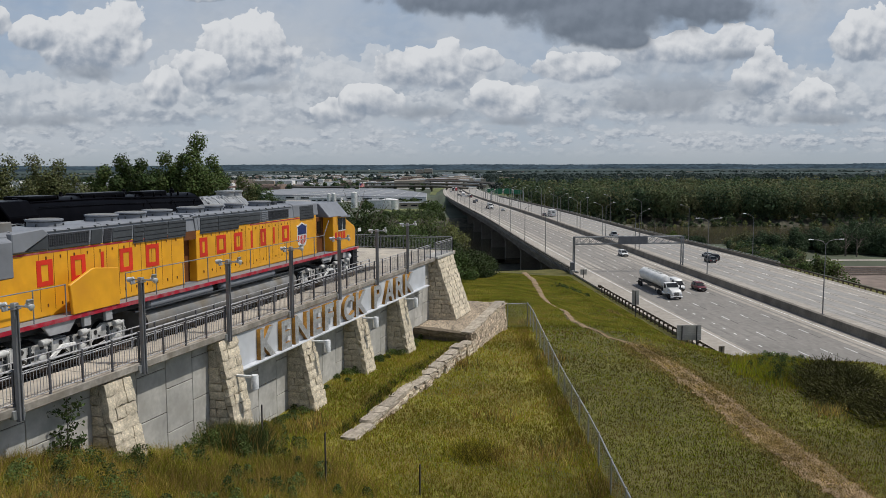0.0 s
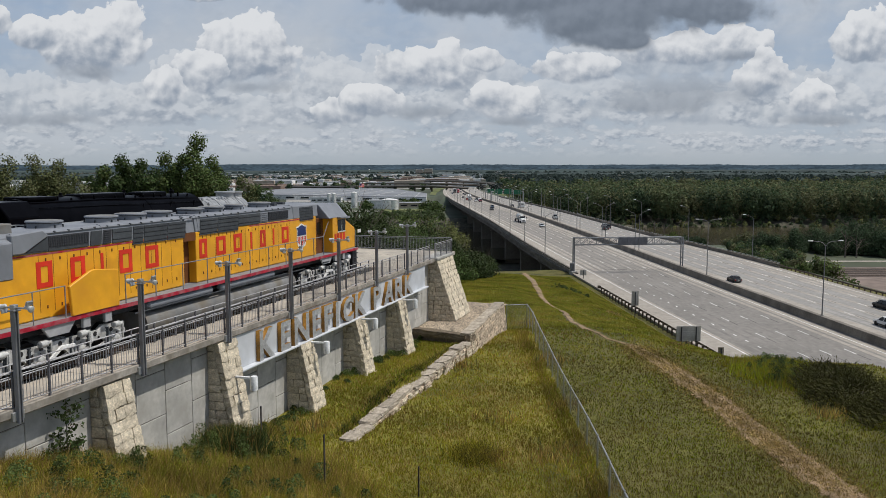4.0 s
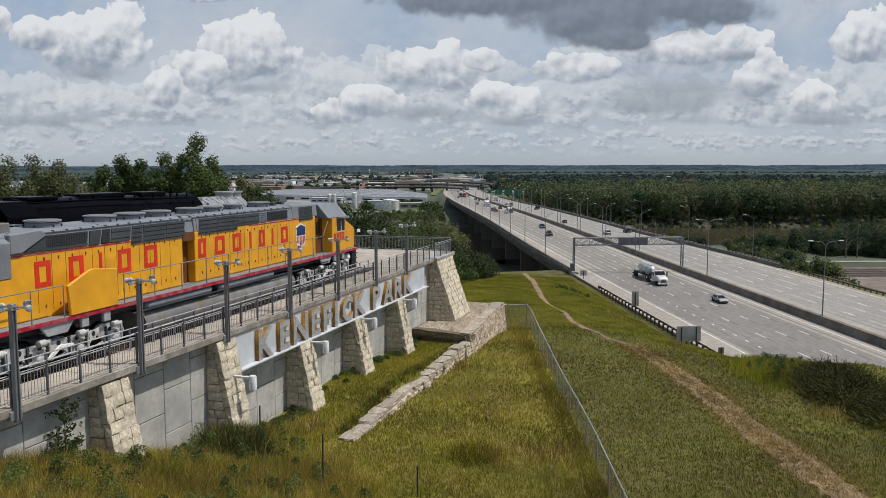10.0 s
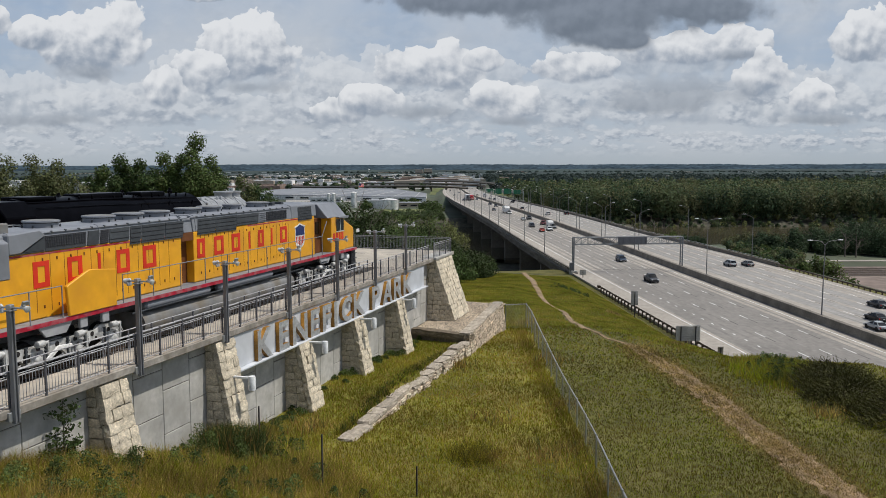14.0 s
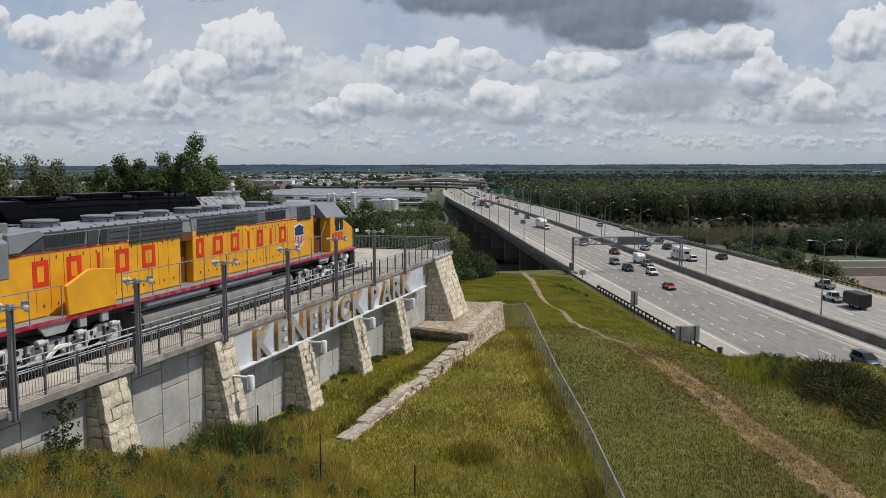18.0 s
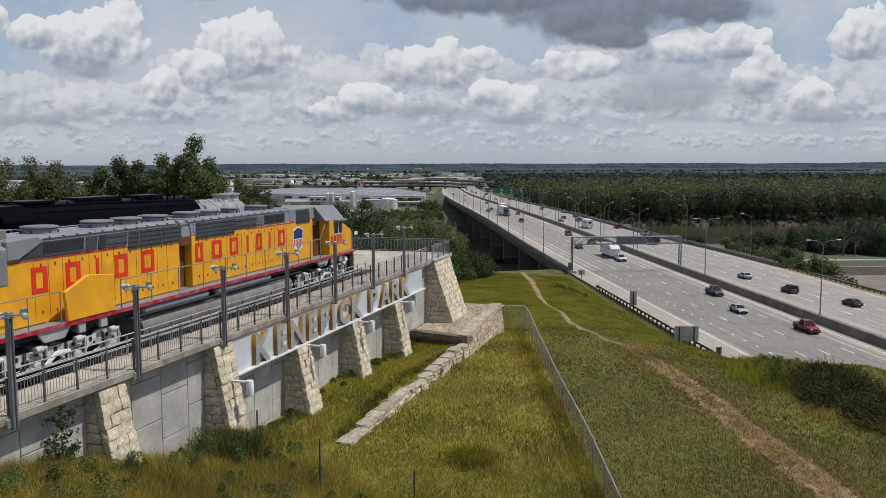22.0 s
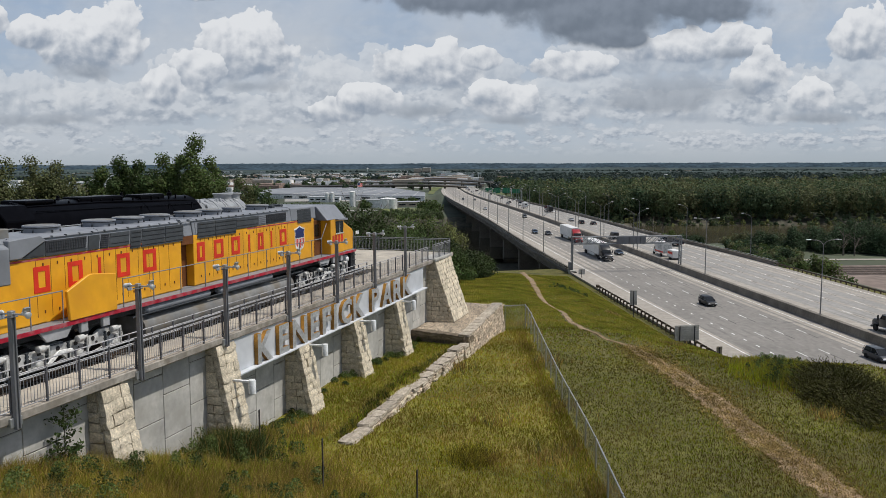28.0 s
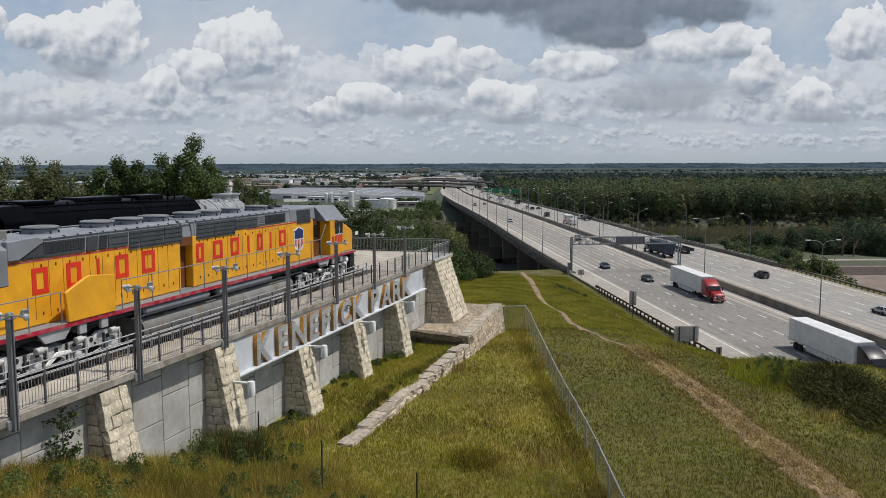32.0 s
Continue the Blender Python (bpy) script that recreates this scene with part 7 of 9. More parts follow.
def semi_trailer(kind, label):
    """A trailer behind a tractor; the origin is under the tractor's front bumper."""
    t = thing("semi_trailer", label, "trailer", group="highway traffic")
    if kind == "box":
        part("body", bevelled(box(B(), -21.0, -5.6, -1.28, 1.28, 1.15, 4.1), 0.04), M_TRAILER, t)
        part("rear_door", bevelled(box(B(), -21.04, -21.001, -1.2, 1.2, 1.25, 4.0), 0.01), M_TRAILER, t)
        for s in (-1, 1):
            part("side_rail", box(B(), -21.0, -5.6, s * 1.29 - 0.012, s * 1.29 + 0.012, 1.1, 1.28), M_SILV, t)
            part("side_skirt", box(B(), -16.5, -9.5, s * 1.22 - 0.015, s * 1.22 + 0.015, 0.45, 1.14), M_TRAILER, t)
        ax = (-18.2, -19.4)
    elif kind == "container":
        m = surface("dark_blue_tarp", (0.035, 0.045, 0.07), 0.7, grain=2, vary=0.2, bump=0.2, bscale=3)
        part("body", bevelled(box(B(), -17.5, -5.4, -1.28, 1.28, 1.1, 3.9), 0.05), m, t)
        for k in range(20):
            for s in (-1, 1):
                part("rib", box(B(), -17.3 + 0.6 * k, -17.2 + 0.6 * k, s * 1.29 - 0.02, s * 1.29 + 0.02, 1.15, 3.85), M_DARK, t)
        ax = (-15.3, -16.5)
    else:
        m = M_CHROME if kind == "dry" else M_TRAILER
        if kind == "dry":
            part("vessel", turned(B(), [(-14.4, 0.25), (-14.0, 0.75), (-13.3, 0.98), (-7.6, 0.98), (-7.0, 0.75), (-6.6, 0.25)], "x", 20, (0, 0, 2.35)), surface("steel_tank_skin", (0.50, 0.50, 0.50), 0.45, 0.25, grain=2, vary=0.15, bump=0.03), t, "bright steel bulk tank", smooth=True)
            part("cone", turned(B(), [(0.8, 0.2), (1.5, 0.85), (2.2, 1.0)], "z", 14, (-12.2, 0, 0)), M_SILV, t)
            part("cone", turned(B(), [(0.8, 0.2), (1.5, 0.85), (2.2, 1.0)], "z", 14, (-9.0, 0, 0)), M_SILV, t)
            ax = (-14.2, -15.6)
            part("tank_frame", box(box(B(), -16.2, -5.4, -1.0, -0.8, 1.0, 1.3), -16.2, -5.4, 0.8, 1.0, 1.0, 1.3), M_TRIM, t)
        else:
            part("vessel", turned(B(), [(-19.0, 0.3), (-18.5, 1.0), (-17.8, 1.22), (-6.8, 1.22), (-6.0, 1.0), (-5.6, 0.3)], "x", 20, (0, 0, 2.55)), m, t, "white rounded bulk tank", smooth=True)
            ax = (-17.0, -18.2)
            part("tank_frame", box(box(B(), -19.0, -5.4, -0.9, -0.7, 1.0, 1.4), -19.0, -5.4, 0.7, 0.9, 1.0, 1.4), M_TRIM, t)
        x = ax[0] + 3
        for k in range(4):
            part("manhole", turned(B(), [(3.2 if kind == "dry" else 3.6, 0.28), (3.4 if kind == "dry" else 3.85, 0.28), (3.45 if kind == "dry" else 3.9, 0.15)], "z", 12, (-8.2 - 2.3 * k if kind != "dry" else -8.0 - 1.8 * k, 0, 0)), M_SILV, t, smooth=True)
        part("top_walk", box(B(), ax[1] + 1, -7.5, -0.25, 0.25, 3.32 if kind == "dry" else 3.72, 3.37 if kind == "dry" else 3.77), M_SILV, t)
    part("chassis", box(B(), ax[1] - 1.0, -5.6, -0.5, 0.5, 0.85, 1.1), M_TRIM, t)
    part("landing_leg", box(box(B(), -9.2, -9.05, -0.8, -0.65, 0.3, 1.1), -9.2, -9.05, 0.65, 0.8, 0.3, 1.1), M_TRIM, t)
    part("rear_guard", bevelled(box(B(), ax[1] - 1.5, ax[1] - 1.4, -1.1, 1.1, 0.45, 0.6), 0.02), M_TRIM, t)
    wheels(t, [(x, y) for x in ax for y in (-1.0, 1.0)], 0.5, 0.3)
    return t


TIMES = [2.0 * k for k in range(17)]


def drive(vehicle, v, u0, speed, towed=0.0):
    """Keys a vehicle along its lane: u0 at the clip's start, metres a second; towed: metres behind the leader's mark."""
    toward = speed < 0
    d = towed if toward else -towed
    vehicle_rows = [(t, road_pose(u0 + d + speed * t, v, toward)) for t in TIMES]
    walk(vehicle, vehicle_rows)


def box_truck():
    """A white hire truck with plain coloured bands."""
    v = thing("box_truck", "white box truck with a plain orange side band", "truck", group="highway traffic")
    m = paint("white", COLS["white"])
    part("cargo_body", bevelled(box(B(), -4.0, 2.2, -1.2, 1.2, 0.95, 3.6), 0.05), M_TRAILER, v)
    part("attic", bevelled(prism(B(), [(2.2, 2.5), (2.2, 3.6), (3.0, 3.5), (3.3, 2.6)], -1.2, 1.2, "y"), 0.05), M_TRAILER, v)
    part("cab", bevelled(prism(B(), [(2.25, 0.6), (2.25, 2.3), (3.2, 2.25), (3.8, 1.5), (4.6, 1.35), (4.7, 0.6)], -1.0, 1.0, "y"), 0.07, 2), m, v, smooth=True)
    part("windscreen", prism(B(), [(3.25, 2.2), (3.82, 1.52), (3.86, 1.54), (3.3, 2.23)], -0.9, 0.9, "y"), M_GLASS, v)
    for s in (-1, 1):
        part("side_window", box(B(), 2.5, 3.35, s * 0.99 - 0.02, s * 0.99 + 0.03, 1.5, 2.15), M_GLASS, v)
        part("side_band", box(B(), -3.9, 2.1, s * 1.212 - 0.008, s * 1.212 + 0.008, 1.1, 1.5), M_RED, v, "plain orange-red band")
        part("side_mark", box(B(), -3.0, -0.5, s * 1.212 - 0.008, s * 1.212 + 0.008, 1.9, 3.1), M_SILV, v, "plain grey patch")
        part("tail_lamp", box(B(), -4.02, -3.99, s * 0.95 - 0.1, s * 0.95 + 0.1, 1.0, 1.2), M_TAIL, v)
    part("rear_door", bevelled(box(B(), -4.04, -4.001, -1.05, 1.05, 1.1, 3.4), 0.01), M_SILV, v)
    wheels(v, [(x, y) for x in (-2.2, 3.6) for y in (-0.95, 0.95)], 0.42, 0.26)
    return v


def flatbed():
    t = thing("flatbed_trailer", "dark low flatbed trailer with stake sides", "trailer", group="highway traffic")
    part("bed", bevelled(box(B(), -4.5, 4.5, -1.2, 1.2, 0.75, 0.9), 0.02), M_DARK, t)
    part("side_board", box(box(B(), -4.5, 4.5, -1.2, -1.14, 0.9, 1.45), -4.5, 4.5, 1.14, 1.2, 0.9, 1.45), M_DARK, t)
    part("tailgate", box(B(), -4.55, -4.5, -1.2, 1.2, 0.9, 1.5), M_DARK, t)
    for s in (-1, 1):
        part("tail_lamp", box(B(), -4.58, -4.55, s * 1.0 - 0.08, s * 1.0 + 0.08, 0.75, 0.88), M_TAIL, t)
    part("tongue", rod(B(), (4.5, 0, 0.7), (6.2, 0, 0.6), 0.07, seg=6), M_DARK, t)
    wheels(t, [(x, y) for x in (-1.5, -0.6, 0.3) for y in (-1.05, 1.05)], 0.36)
    return t


def camper(label="long white horse and camper trailer with dark side windows"):
    t = trailer_box("", 10.5, 1.22, 0.75, 2.6, M_TRAILER, label, -1.8, "camper_trailer", 1.2)
    for k in range(5):
        for s in (-1, 1):
            part("window", bevelled(box(B(), -4.7 + k * 0.75, -4.2 + k * 0.75, s * 1.235 - 0.01, s * 1.235 + 0.01, 2.2, 2.7), 0.004), M_GLASS, t)
    for x in (0.8, 2.6):
        for s in (-1, 1):
            part("window", bevelled(box(B(), x, x + 0.8, s * 1.235 - 0.01, s * 1.235 + 0.01, 2.1, 2.6), 0.004), M_GLASS, t)
    for x in (-3.0, 0.2, 2.8):
        part("roof_vent", bevelled(box(B(), x, x + 0.7, -0.35, 0.35, 3.34, 3.55), 0.04), M_TRAILER, t)
    for s in (-1, 1):
        part("stripe", box(B(), -5.0, 4.6, s * 1.24 - 0.006, s * 1.24 + 0.006, 1.25, 1.4), M_SILV, t)
    return t


def motorhome():
    t = thing("motorhome", "white motorhome with dark windows and tan stripes", "motorhome", group="highway traffic")
    part("body", bevelled(prism(B(), [(-4.0, 0.55), (-4.0, 3.2), (2.6, 3.2), (3.6, 2.9), (3.7, 2.2), (3.0, 2.1), (3.6, 1.5), (4.4, 1.3), (4.5, 0.55)], -1.22, 1.22, "y"), 0.06, 2), M_TRAILER, t)
    for s in (-1, 1):
        for x in (-3.0, -1.2, 0.8):
            part("window", bevelled(box(B(), x, x + 1.0, s * 1.23 - 0.01, s * 1.23 + 0.01, 1.8, 2.5), 0.004), M_GLASS, t)
        part("stripe", box(B(), -3.9, 2.6, s * 1.232 - 0.006, s * 1.232 + 0.006, 1.2, 1.4), paint("tan", COLS["tan"]), t)
        part("tail_lamp", box(B(), -4.03, -4.0, s * 1.0 - 0.1, s * 1.0 + 0.1, 1.0, 1.3), M_TAIL, t)
    part("rear_window", box(B(), -4.02, -4.0, -0.6, 0.6, 1.9, 2.5), M_GLASS, t)
    part("windscreen", prism(B(), [(3.05, 2.08), (3.6, 1.53), (3.64, 1.56), (3.1, 2.11)], -1.0, 1.0, "y"), M_GLASS, t)
    part("roof_unit", bevelled(box(B(), -1.0, 0.0, -0.4, 0.4, 3.2, 3.5), 0.05), M_TRAILER, t)
    wheels(t, [(x, y) for x in (-2.2, 3.2) for y in (-1.0, 1.0)], 0.4, 0.26)
    return t

# ---- fences and paths on the bluff ----
M_MESH = surface("chain_link", (0.50, 0.51, 0.52), 0.5, 0.3, bump=0)


def chain_fence(a, b, n, top_over=1.15, lift=0.0):
    """Posts, top rail and a diamond mesh of wire between two places on the grass."""
    f = thing("chain_link_fence", "grey chain-link fence sunk in tall grass", "fence", group="chain-link fences")
    a, b = np.array(a, float), np.array(b, float)
    pts = [a + (b - a) * k / n for k in range(n + 1)]
    zs = [on_ground(*p) + lift * (k / n) ** 3 for k, p in enumerate(pts)]
    for k in range(n + 1):
        x, y = pts[k]
        part("post", rod(B(), (x, y, zs[k] - 0.3), (x, y, zs[k] + top_over + 0.06), 0.035, seg=6), M_GALV, f)
        if k == n:
            break
        x2, y2 = pts[k + 1]
        part("top_rail", rod(B(), (x, y, zs[k] + top_over), (x2, y2, zs[k + 1] + top_over), 0.032, seg=6), M_GALV, f)
        d = np.array([x2 - x, y2 - y])
        ln = np.linalg.norm(d)
        bm = B()
        cells = int(ln / 0.11)
        for s in (1, -1):
            for i in range(-10, cells + 1):
                t0, t1 = i / cells, (i + 10) / cells
                h0, h1 = 0.0, top_over
                if s < 0:
                    h0, h1 = top_over, 0.0
                if t0 < 0:
                    h0 += (h1 - h0) * (0 - t0) / (t1 - t0)
                    t0 = 0
                if t1 > 1:
                    h1 = h0 + (h1 - h0) * (1 - t0) / (t1 - t0)
                    t1 = 1
                za, zb = zs[k] + (zs[k + 1] - zs[k]) * t0 + h0, zs[k] + (zs[k + 1] - zs[k]) * t1 + h1
                p, q = Vector((x + d[0] * t0, y + d[1] * t0, za)), Vector((x + d[0] * t1, y + d[1] * t1, zb))
                w = Vector((0, 0, 0.0085))
                bm.faces.new([bm.verts.new(c) for c in (p - w, q - w, q + w, p + w)])
        part("wire_mesh", bm, M_MESH, f)
    return f


chain_fence((22.6, 1.16), (61.3, 12.0), 16, 1.22, 0.7)
chain_fence((61.3, 12.0), (60.9, 13.5), 1, 1.9, 0.0)
M_POST = surface("weathered_post", (0.055, 0.05, 0.048), 0.7, 0.3, bump=0.1)
for x, y, top in ((26.2, 15.05, 1.85), (23.4, 11.2, 1.75), (24.6, 8.4, 1.05), (26.7, 16.75, 1.7)):
    z = on_ground(x, y)
    p = thing("fence_post", "dark bare steel fence post standing in the grass", "post", group="bare fence posts", bm=rod(box(B(), x - 0.03, x + 0.03, y - 0.012, y + 0.012, z - 0.3, z + top), (x, y + 0.02, z - 0.3), (x, y + 0.02, z + top - 0.02), 0.016, seg=6), mat=M_POST)


# earth colour darkened to stand for the shade inside the rut
M_RUT = surface("rut_shade_earth", (0.10, 0.068, 0.04), 0.95, grain=5, vary=0.4, bump=0.5, bscale=12)


def path(points, label):
    """A worn dirt trail laid along the slope: places and half widths."""
    bm = B()
    rnd = random.Random(3)
    last = None
    pts = []
    for (x0, y0, w0), (x1, y1, w1) in zip(points, points[1:]):
        n = max(2, int(math.hypot(x1 - x0, y1 - y0) / 0.5))
        pts += [(x0 + (x1 - x0) * k / n, y0 + (y1 - y0) * k / n, w0 + (w1 - w0) * k / n) for k in range(n)]
    pts.append(points[-1])
    for k, (x, y, w) in enumerate(pts):
        xa, ya, _ = pts[max(0, k - 1)]
        xb, yb, _ = pts[min(len(pts) - 1, k + 1)]
        d = Vector((xb - xa, yb - ya, 0)).normalized()
        s = Vector((-d.y, d.x, 0))
        row = []
        for j, f in enumerate((-1.0, -0.6, -0.2, 0.2, 0.6, 1.0)):
            ww = w * (f + (rnd.uniform(-0.5, 0.35) if abs(f) == 1 else 0))
            p = Vector((x, y, 0)) + s * ww
            p.z = on_ground(p.x, p.y) + 0.0016 * max(0.0, x - 50) + (0.028 if abs(f) < 0.9 else -0.04) - (0.015 if abs(f) == 0.2 else 0)
            row.append(bm.verts.new(p))
        if last:
            for a in range(5):
                bm.faces.new((last[a], last[a + 1], row[a + 1], row[a]))
        last = row
    p = thing("dirt_path", label, "path", kind="structure", bm=bm, mat=M_DIRT, smooth=True)
    if points[0][2] > 1:
        # the wash-out rut between crumbled lips: a dark strip stands for its shade
        for off, wide in ((-0.30, 0.06),):
            rut, last = B(), None
            for k, (x, y, w) in enumerate(pts):
                xa, ya, _ = pts[max(0, k - 1)]
                xb, yb, _ = pts[min(len(pts) - 1, k + 1)]
                d = Vector((xb - xa, yb - ya, 0)).normalized()
                s = Vector((-d.y, d.x, 0))
                o = off * w + 0.06 * math.sin(k * 0.35 + off * 9) + rnd.uniform(-0.03, 0.03)
                ww = wide * rnd.uniform(0.3, 1.4)
                row = []
                for f in (-1, 0, 1):
                    c = Vector((x, y, 0)) + s * (o + f * ww)
                    c.z = on_ground(c.x, c.y) + (0.044 if f else 0.032)
                    row.append(rut.verts.new(c))
                if last and rnd.random() > 0.12:
                    for a in range(2):
                        rut.faces.new((last[a], last[a + 1], row[a + 1], row[a]))
                last = row
            part("rut", rut, M_RUT, p, "eroded rut, its shade laid on as a dark strip")


path([(24.0, -7.2, 1.0), (29.6, -5.1, 1.0), (33.0, -4.15, 1.05), (36.2, -3.15, 1.05), (40.4, -1.75, 1.0), (44.6, -0.15, 0.95), (51.3, 2.0, 0.75), (55.6, 3.7, 0.5)], "worn reddish dirt trail across the slope")
path([(55.6, 3.7, 0.3), (57.2, 5.5, 0.2), (61.8, 7.7, 0.22), (69.4, 9.7, 0.26), (89.2, 14.2, 0.34), (105.0, 18.0, 0.36), (124.0, 22.4, 0.42), (182.6, 36.3, 0.6)], "narrow dirt footpath down the grassy slope")

# ---- plants ----
M_LEAF = foliage("summer_leaves", (0.115, 0.155, 0.045), through=0.35)
M_LEAF2 = foliage("dark_leaves", (0.066, 0.098, 0.030), through=0.35)
M_LEAF3 = foliage("olive_leaves", (0.155, 0.165, 0.060), through=0.35)
M_LEAF4 = foliage("thicket_leaves", (0.040, 0.058, 0.018), through=0.25)
M_JUNI = foliage("juniper_needles", (0.066, 0.064, 0.017), 0.5, through=0.1)
M_BARK = surface("tree_bark", (0.09, 0.075, 0.06), 0.95, grain=6, vary=0.3, bump=0.6, bscale=10)
M_DEAD = surface("bare_branches", (0.13, 0.11, 0.09), 0.95, grain=6, vary=0.2, bump=0.2)
M_BLADE = foliage("green_grass_blades", (0.285, 0.250, 0.024), 0.45, through=0.4, dry=(0.27, 0.175, 0.045))
M_STRAW = foliage("straw_grass_blades", (0.40, 0.28, 0.085), 0.5, through=0.35)
M_MEADOW = foliage("bright_meadow_blades", (0.275, 0.325, 0.038), 0.4, through=0.4, dry=(0.30, 0.24, 0.05), patch=0.25)
M_RUSSET = foliage("russet_seed_heads", (0.20, 0.115, 0.055), 0.5, through=0.3)
M_DEEP = foliage("deep_green_weeds", (0.062, 0.080, 0.022), 0.5, through=0.3)
M_LUSH = foliage("lush_grass_blades", (0.238, 0.265, 0.016), 0.45, through=0.4, dry=(0.22, 0.17, 0.03), patch=0.22)
M_WOOD1, M_WOOD2 = foliage("far_wood_leaves", (0.085, 0.112, 0.05), 0.25, through=0.35), foliage("far_wood_dark_leaves", (0.047, 0.074, 0.036), 0.3, through=0.35)
M_WOOD4 = foliage("far_wood_olive_leaves", (0.118, 0.125, 0.058), 0.3, through=0.35)
rng = np.random.default_rng(11)


def leaf_quads(centres, size, rng, flat=0.0, out=None):
    """Small tilted quads at the centres; out: the way each looks, roughly."""
    n = len(centres)
    a = rng.normal(size=(n, 3))
    if out is not None:
        o = out / np.linalg.norm(out, axis=1, keepdims=True) + rng.normal(0, 0.45, (n, 3))
        a = np.cross(o, a)
    a[:, 2] *= 1 - flat
    a /= np.linalg.norm(a, axis=1, keepdims=True)
    b = np.cross(a, rng.normal(size=(n, 3)) if out is None else o)
    b /= np.linalg.norm(b, axis=1, keepdims=True)
    s = size * rng.uniform(0.6, 1.3, (n, 1))
    v = np.stack([centres - a * s * 0.5 - b * s * 0.35, centres + a * s * 0.5 - b * s * 0.4, centres + a * s * 0.6 + b * s * 0.35, centres - a * s * 0.45 + b * s * 0.4], 1).reshape(-1, 3)
    return v, np.arange(n * 4).reshape(-1, 4)


def crown_points(h0, h1, r, n, rng, lobes=26):
    """Leaf places on the shells of many uneven lobes, up to the tip."""
    up = np.concatenate([[1.0, 0.9], rng.uniform(0.0, 0.85, lobes - 2)])
    wide = np.sqrt(np.clip(1.0 - up ** 3.0, 0.02, 1)) * 0.85
    rad = r * rng.uniform(0.34, 0.58, lobes) * (1.05 - 0.40 * up)
    ang = rng.uniform(0, 6.283, lobes)
    c = np.stack([np.cos(ang) * wide * r * rng.uniform(0.3, 1.0, lobes), np.sin(ang) * wide * r * rng.uniform(0.3, 1.0, lobes), h0 + (h1 - h0 - rad) * up], 1)
    k = rng.choice(lobes, n, p=rad ** 2 / (rad ** 2).sum())
    d = rng.normal(size=(n, 3))
    d /= np.linalg.norm(d, axis=1, keepdims=True)
    d[:, 2] *= 1.15
    f = rng.uniform(0.25, 1.0, n) ** 0.5
    # sprays: leaves gather along twigs that stick out of the lobe
    p = c[k] + d * (rad[k] * f)[:, None] * rng.uniform(0.8, 1.25, (n, 1))
    p[:, 2] = np.maximum(p[:, 2], h0)
    return p, d + np.array((0, 0, 0.25))


def tree(x, y, top, r, mat, label, leaves=2600, size=0.34, seed=1, name="tree", low=0.25, bare=0.0, group=""):
    """A tapered trunk with limbs and an uneven crown; top is the height of its tip above the deck."""
    z = on_ground(x, y)
    h = top - z
    rnd = np.random.default_rng(seed)
    t = thing(name, label, "tree", pose(x, y, z), group=group)
    bm = B()
    rod(bm, (0, 0, -0.3), (0.05 * h * 0.2, 0, h * 0.45), 0.03 * h, 0.018 * h, 7)
    rod(bm, (0.05 * h * 0.2, 0, h * 0.45), (0, 0.02 * h, h * 0.85), 0.018 * h, 0.005 * h, 6)
    for k in range(9):
        a, zz = rnd.uniform(0, 6.28), h * rnd.uniform(0.22, 0.7)
        ln = r * rnd.uniform(0.5, 0.95)
        e = (math.cos(a) * ln, math.sin(a) * ln, zz + ln * rnd.uniform(0.3, 0.9))
        rod(bm, (0, 0, zz), e, 0.009 * h, 0.002 * h, 5)
        rod(bm, tuple(0.6 * c + (0.4 * zz if i == 2 else 0) for i, c in enumerate(e)), (e[0] * 1.1, e[1] * 0.7, e[2] + 0.25 * ln), 0.004 * h, 0.001 * h, 4)
    part("trunk", bm, M_DEAD if bare > 0.5 else M_BARK, t)
    if bare < 0.9:
        p, o = crown_points(h * low, h, r, leaves, rnd)
        v, f = leaf_quads(p, size, rnd, out=o)
        ob = new("crown", soup("crown", v, f, [mat]))
        ob.parent = t
    return t


M_TALL, M_TALL2, M_TALL3 = foliage("tall_tree_leaves", (0.074, 0.104, 0.031), through=0.25), foliage("tall_tree_dark_leaves", (0.045, 0.068, 0.022), through=0.25), foliage("olive_tree_leaves", (0.100, 0.110, 0.046), through=0.25)
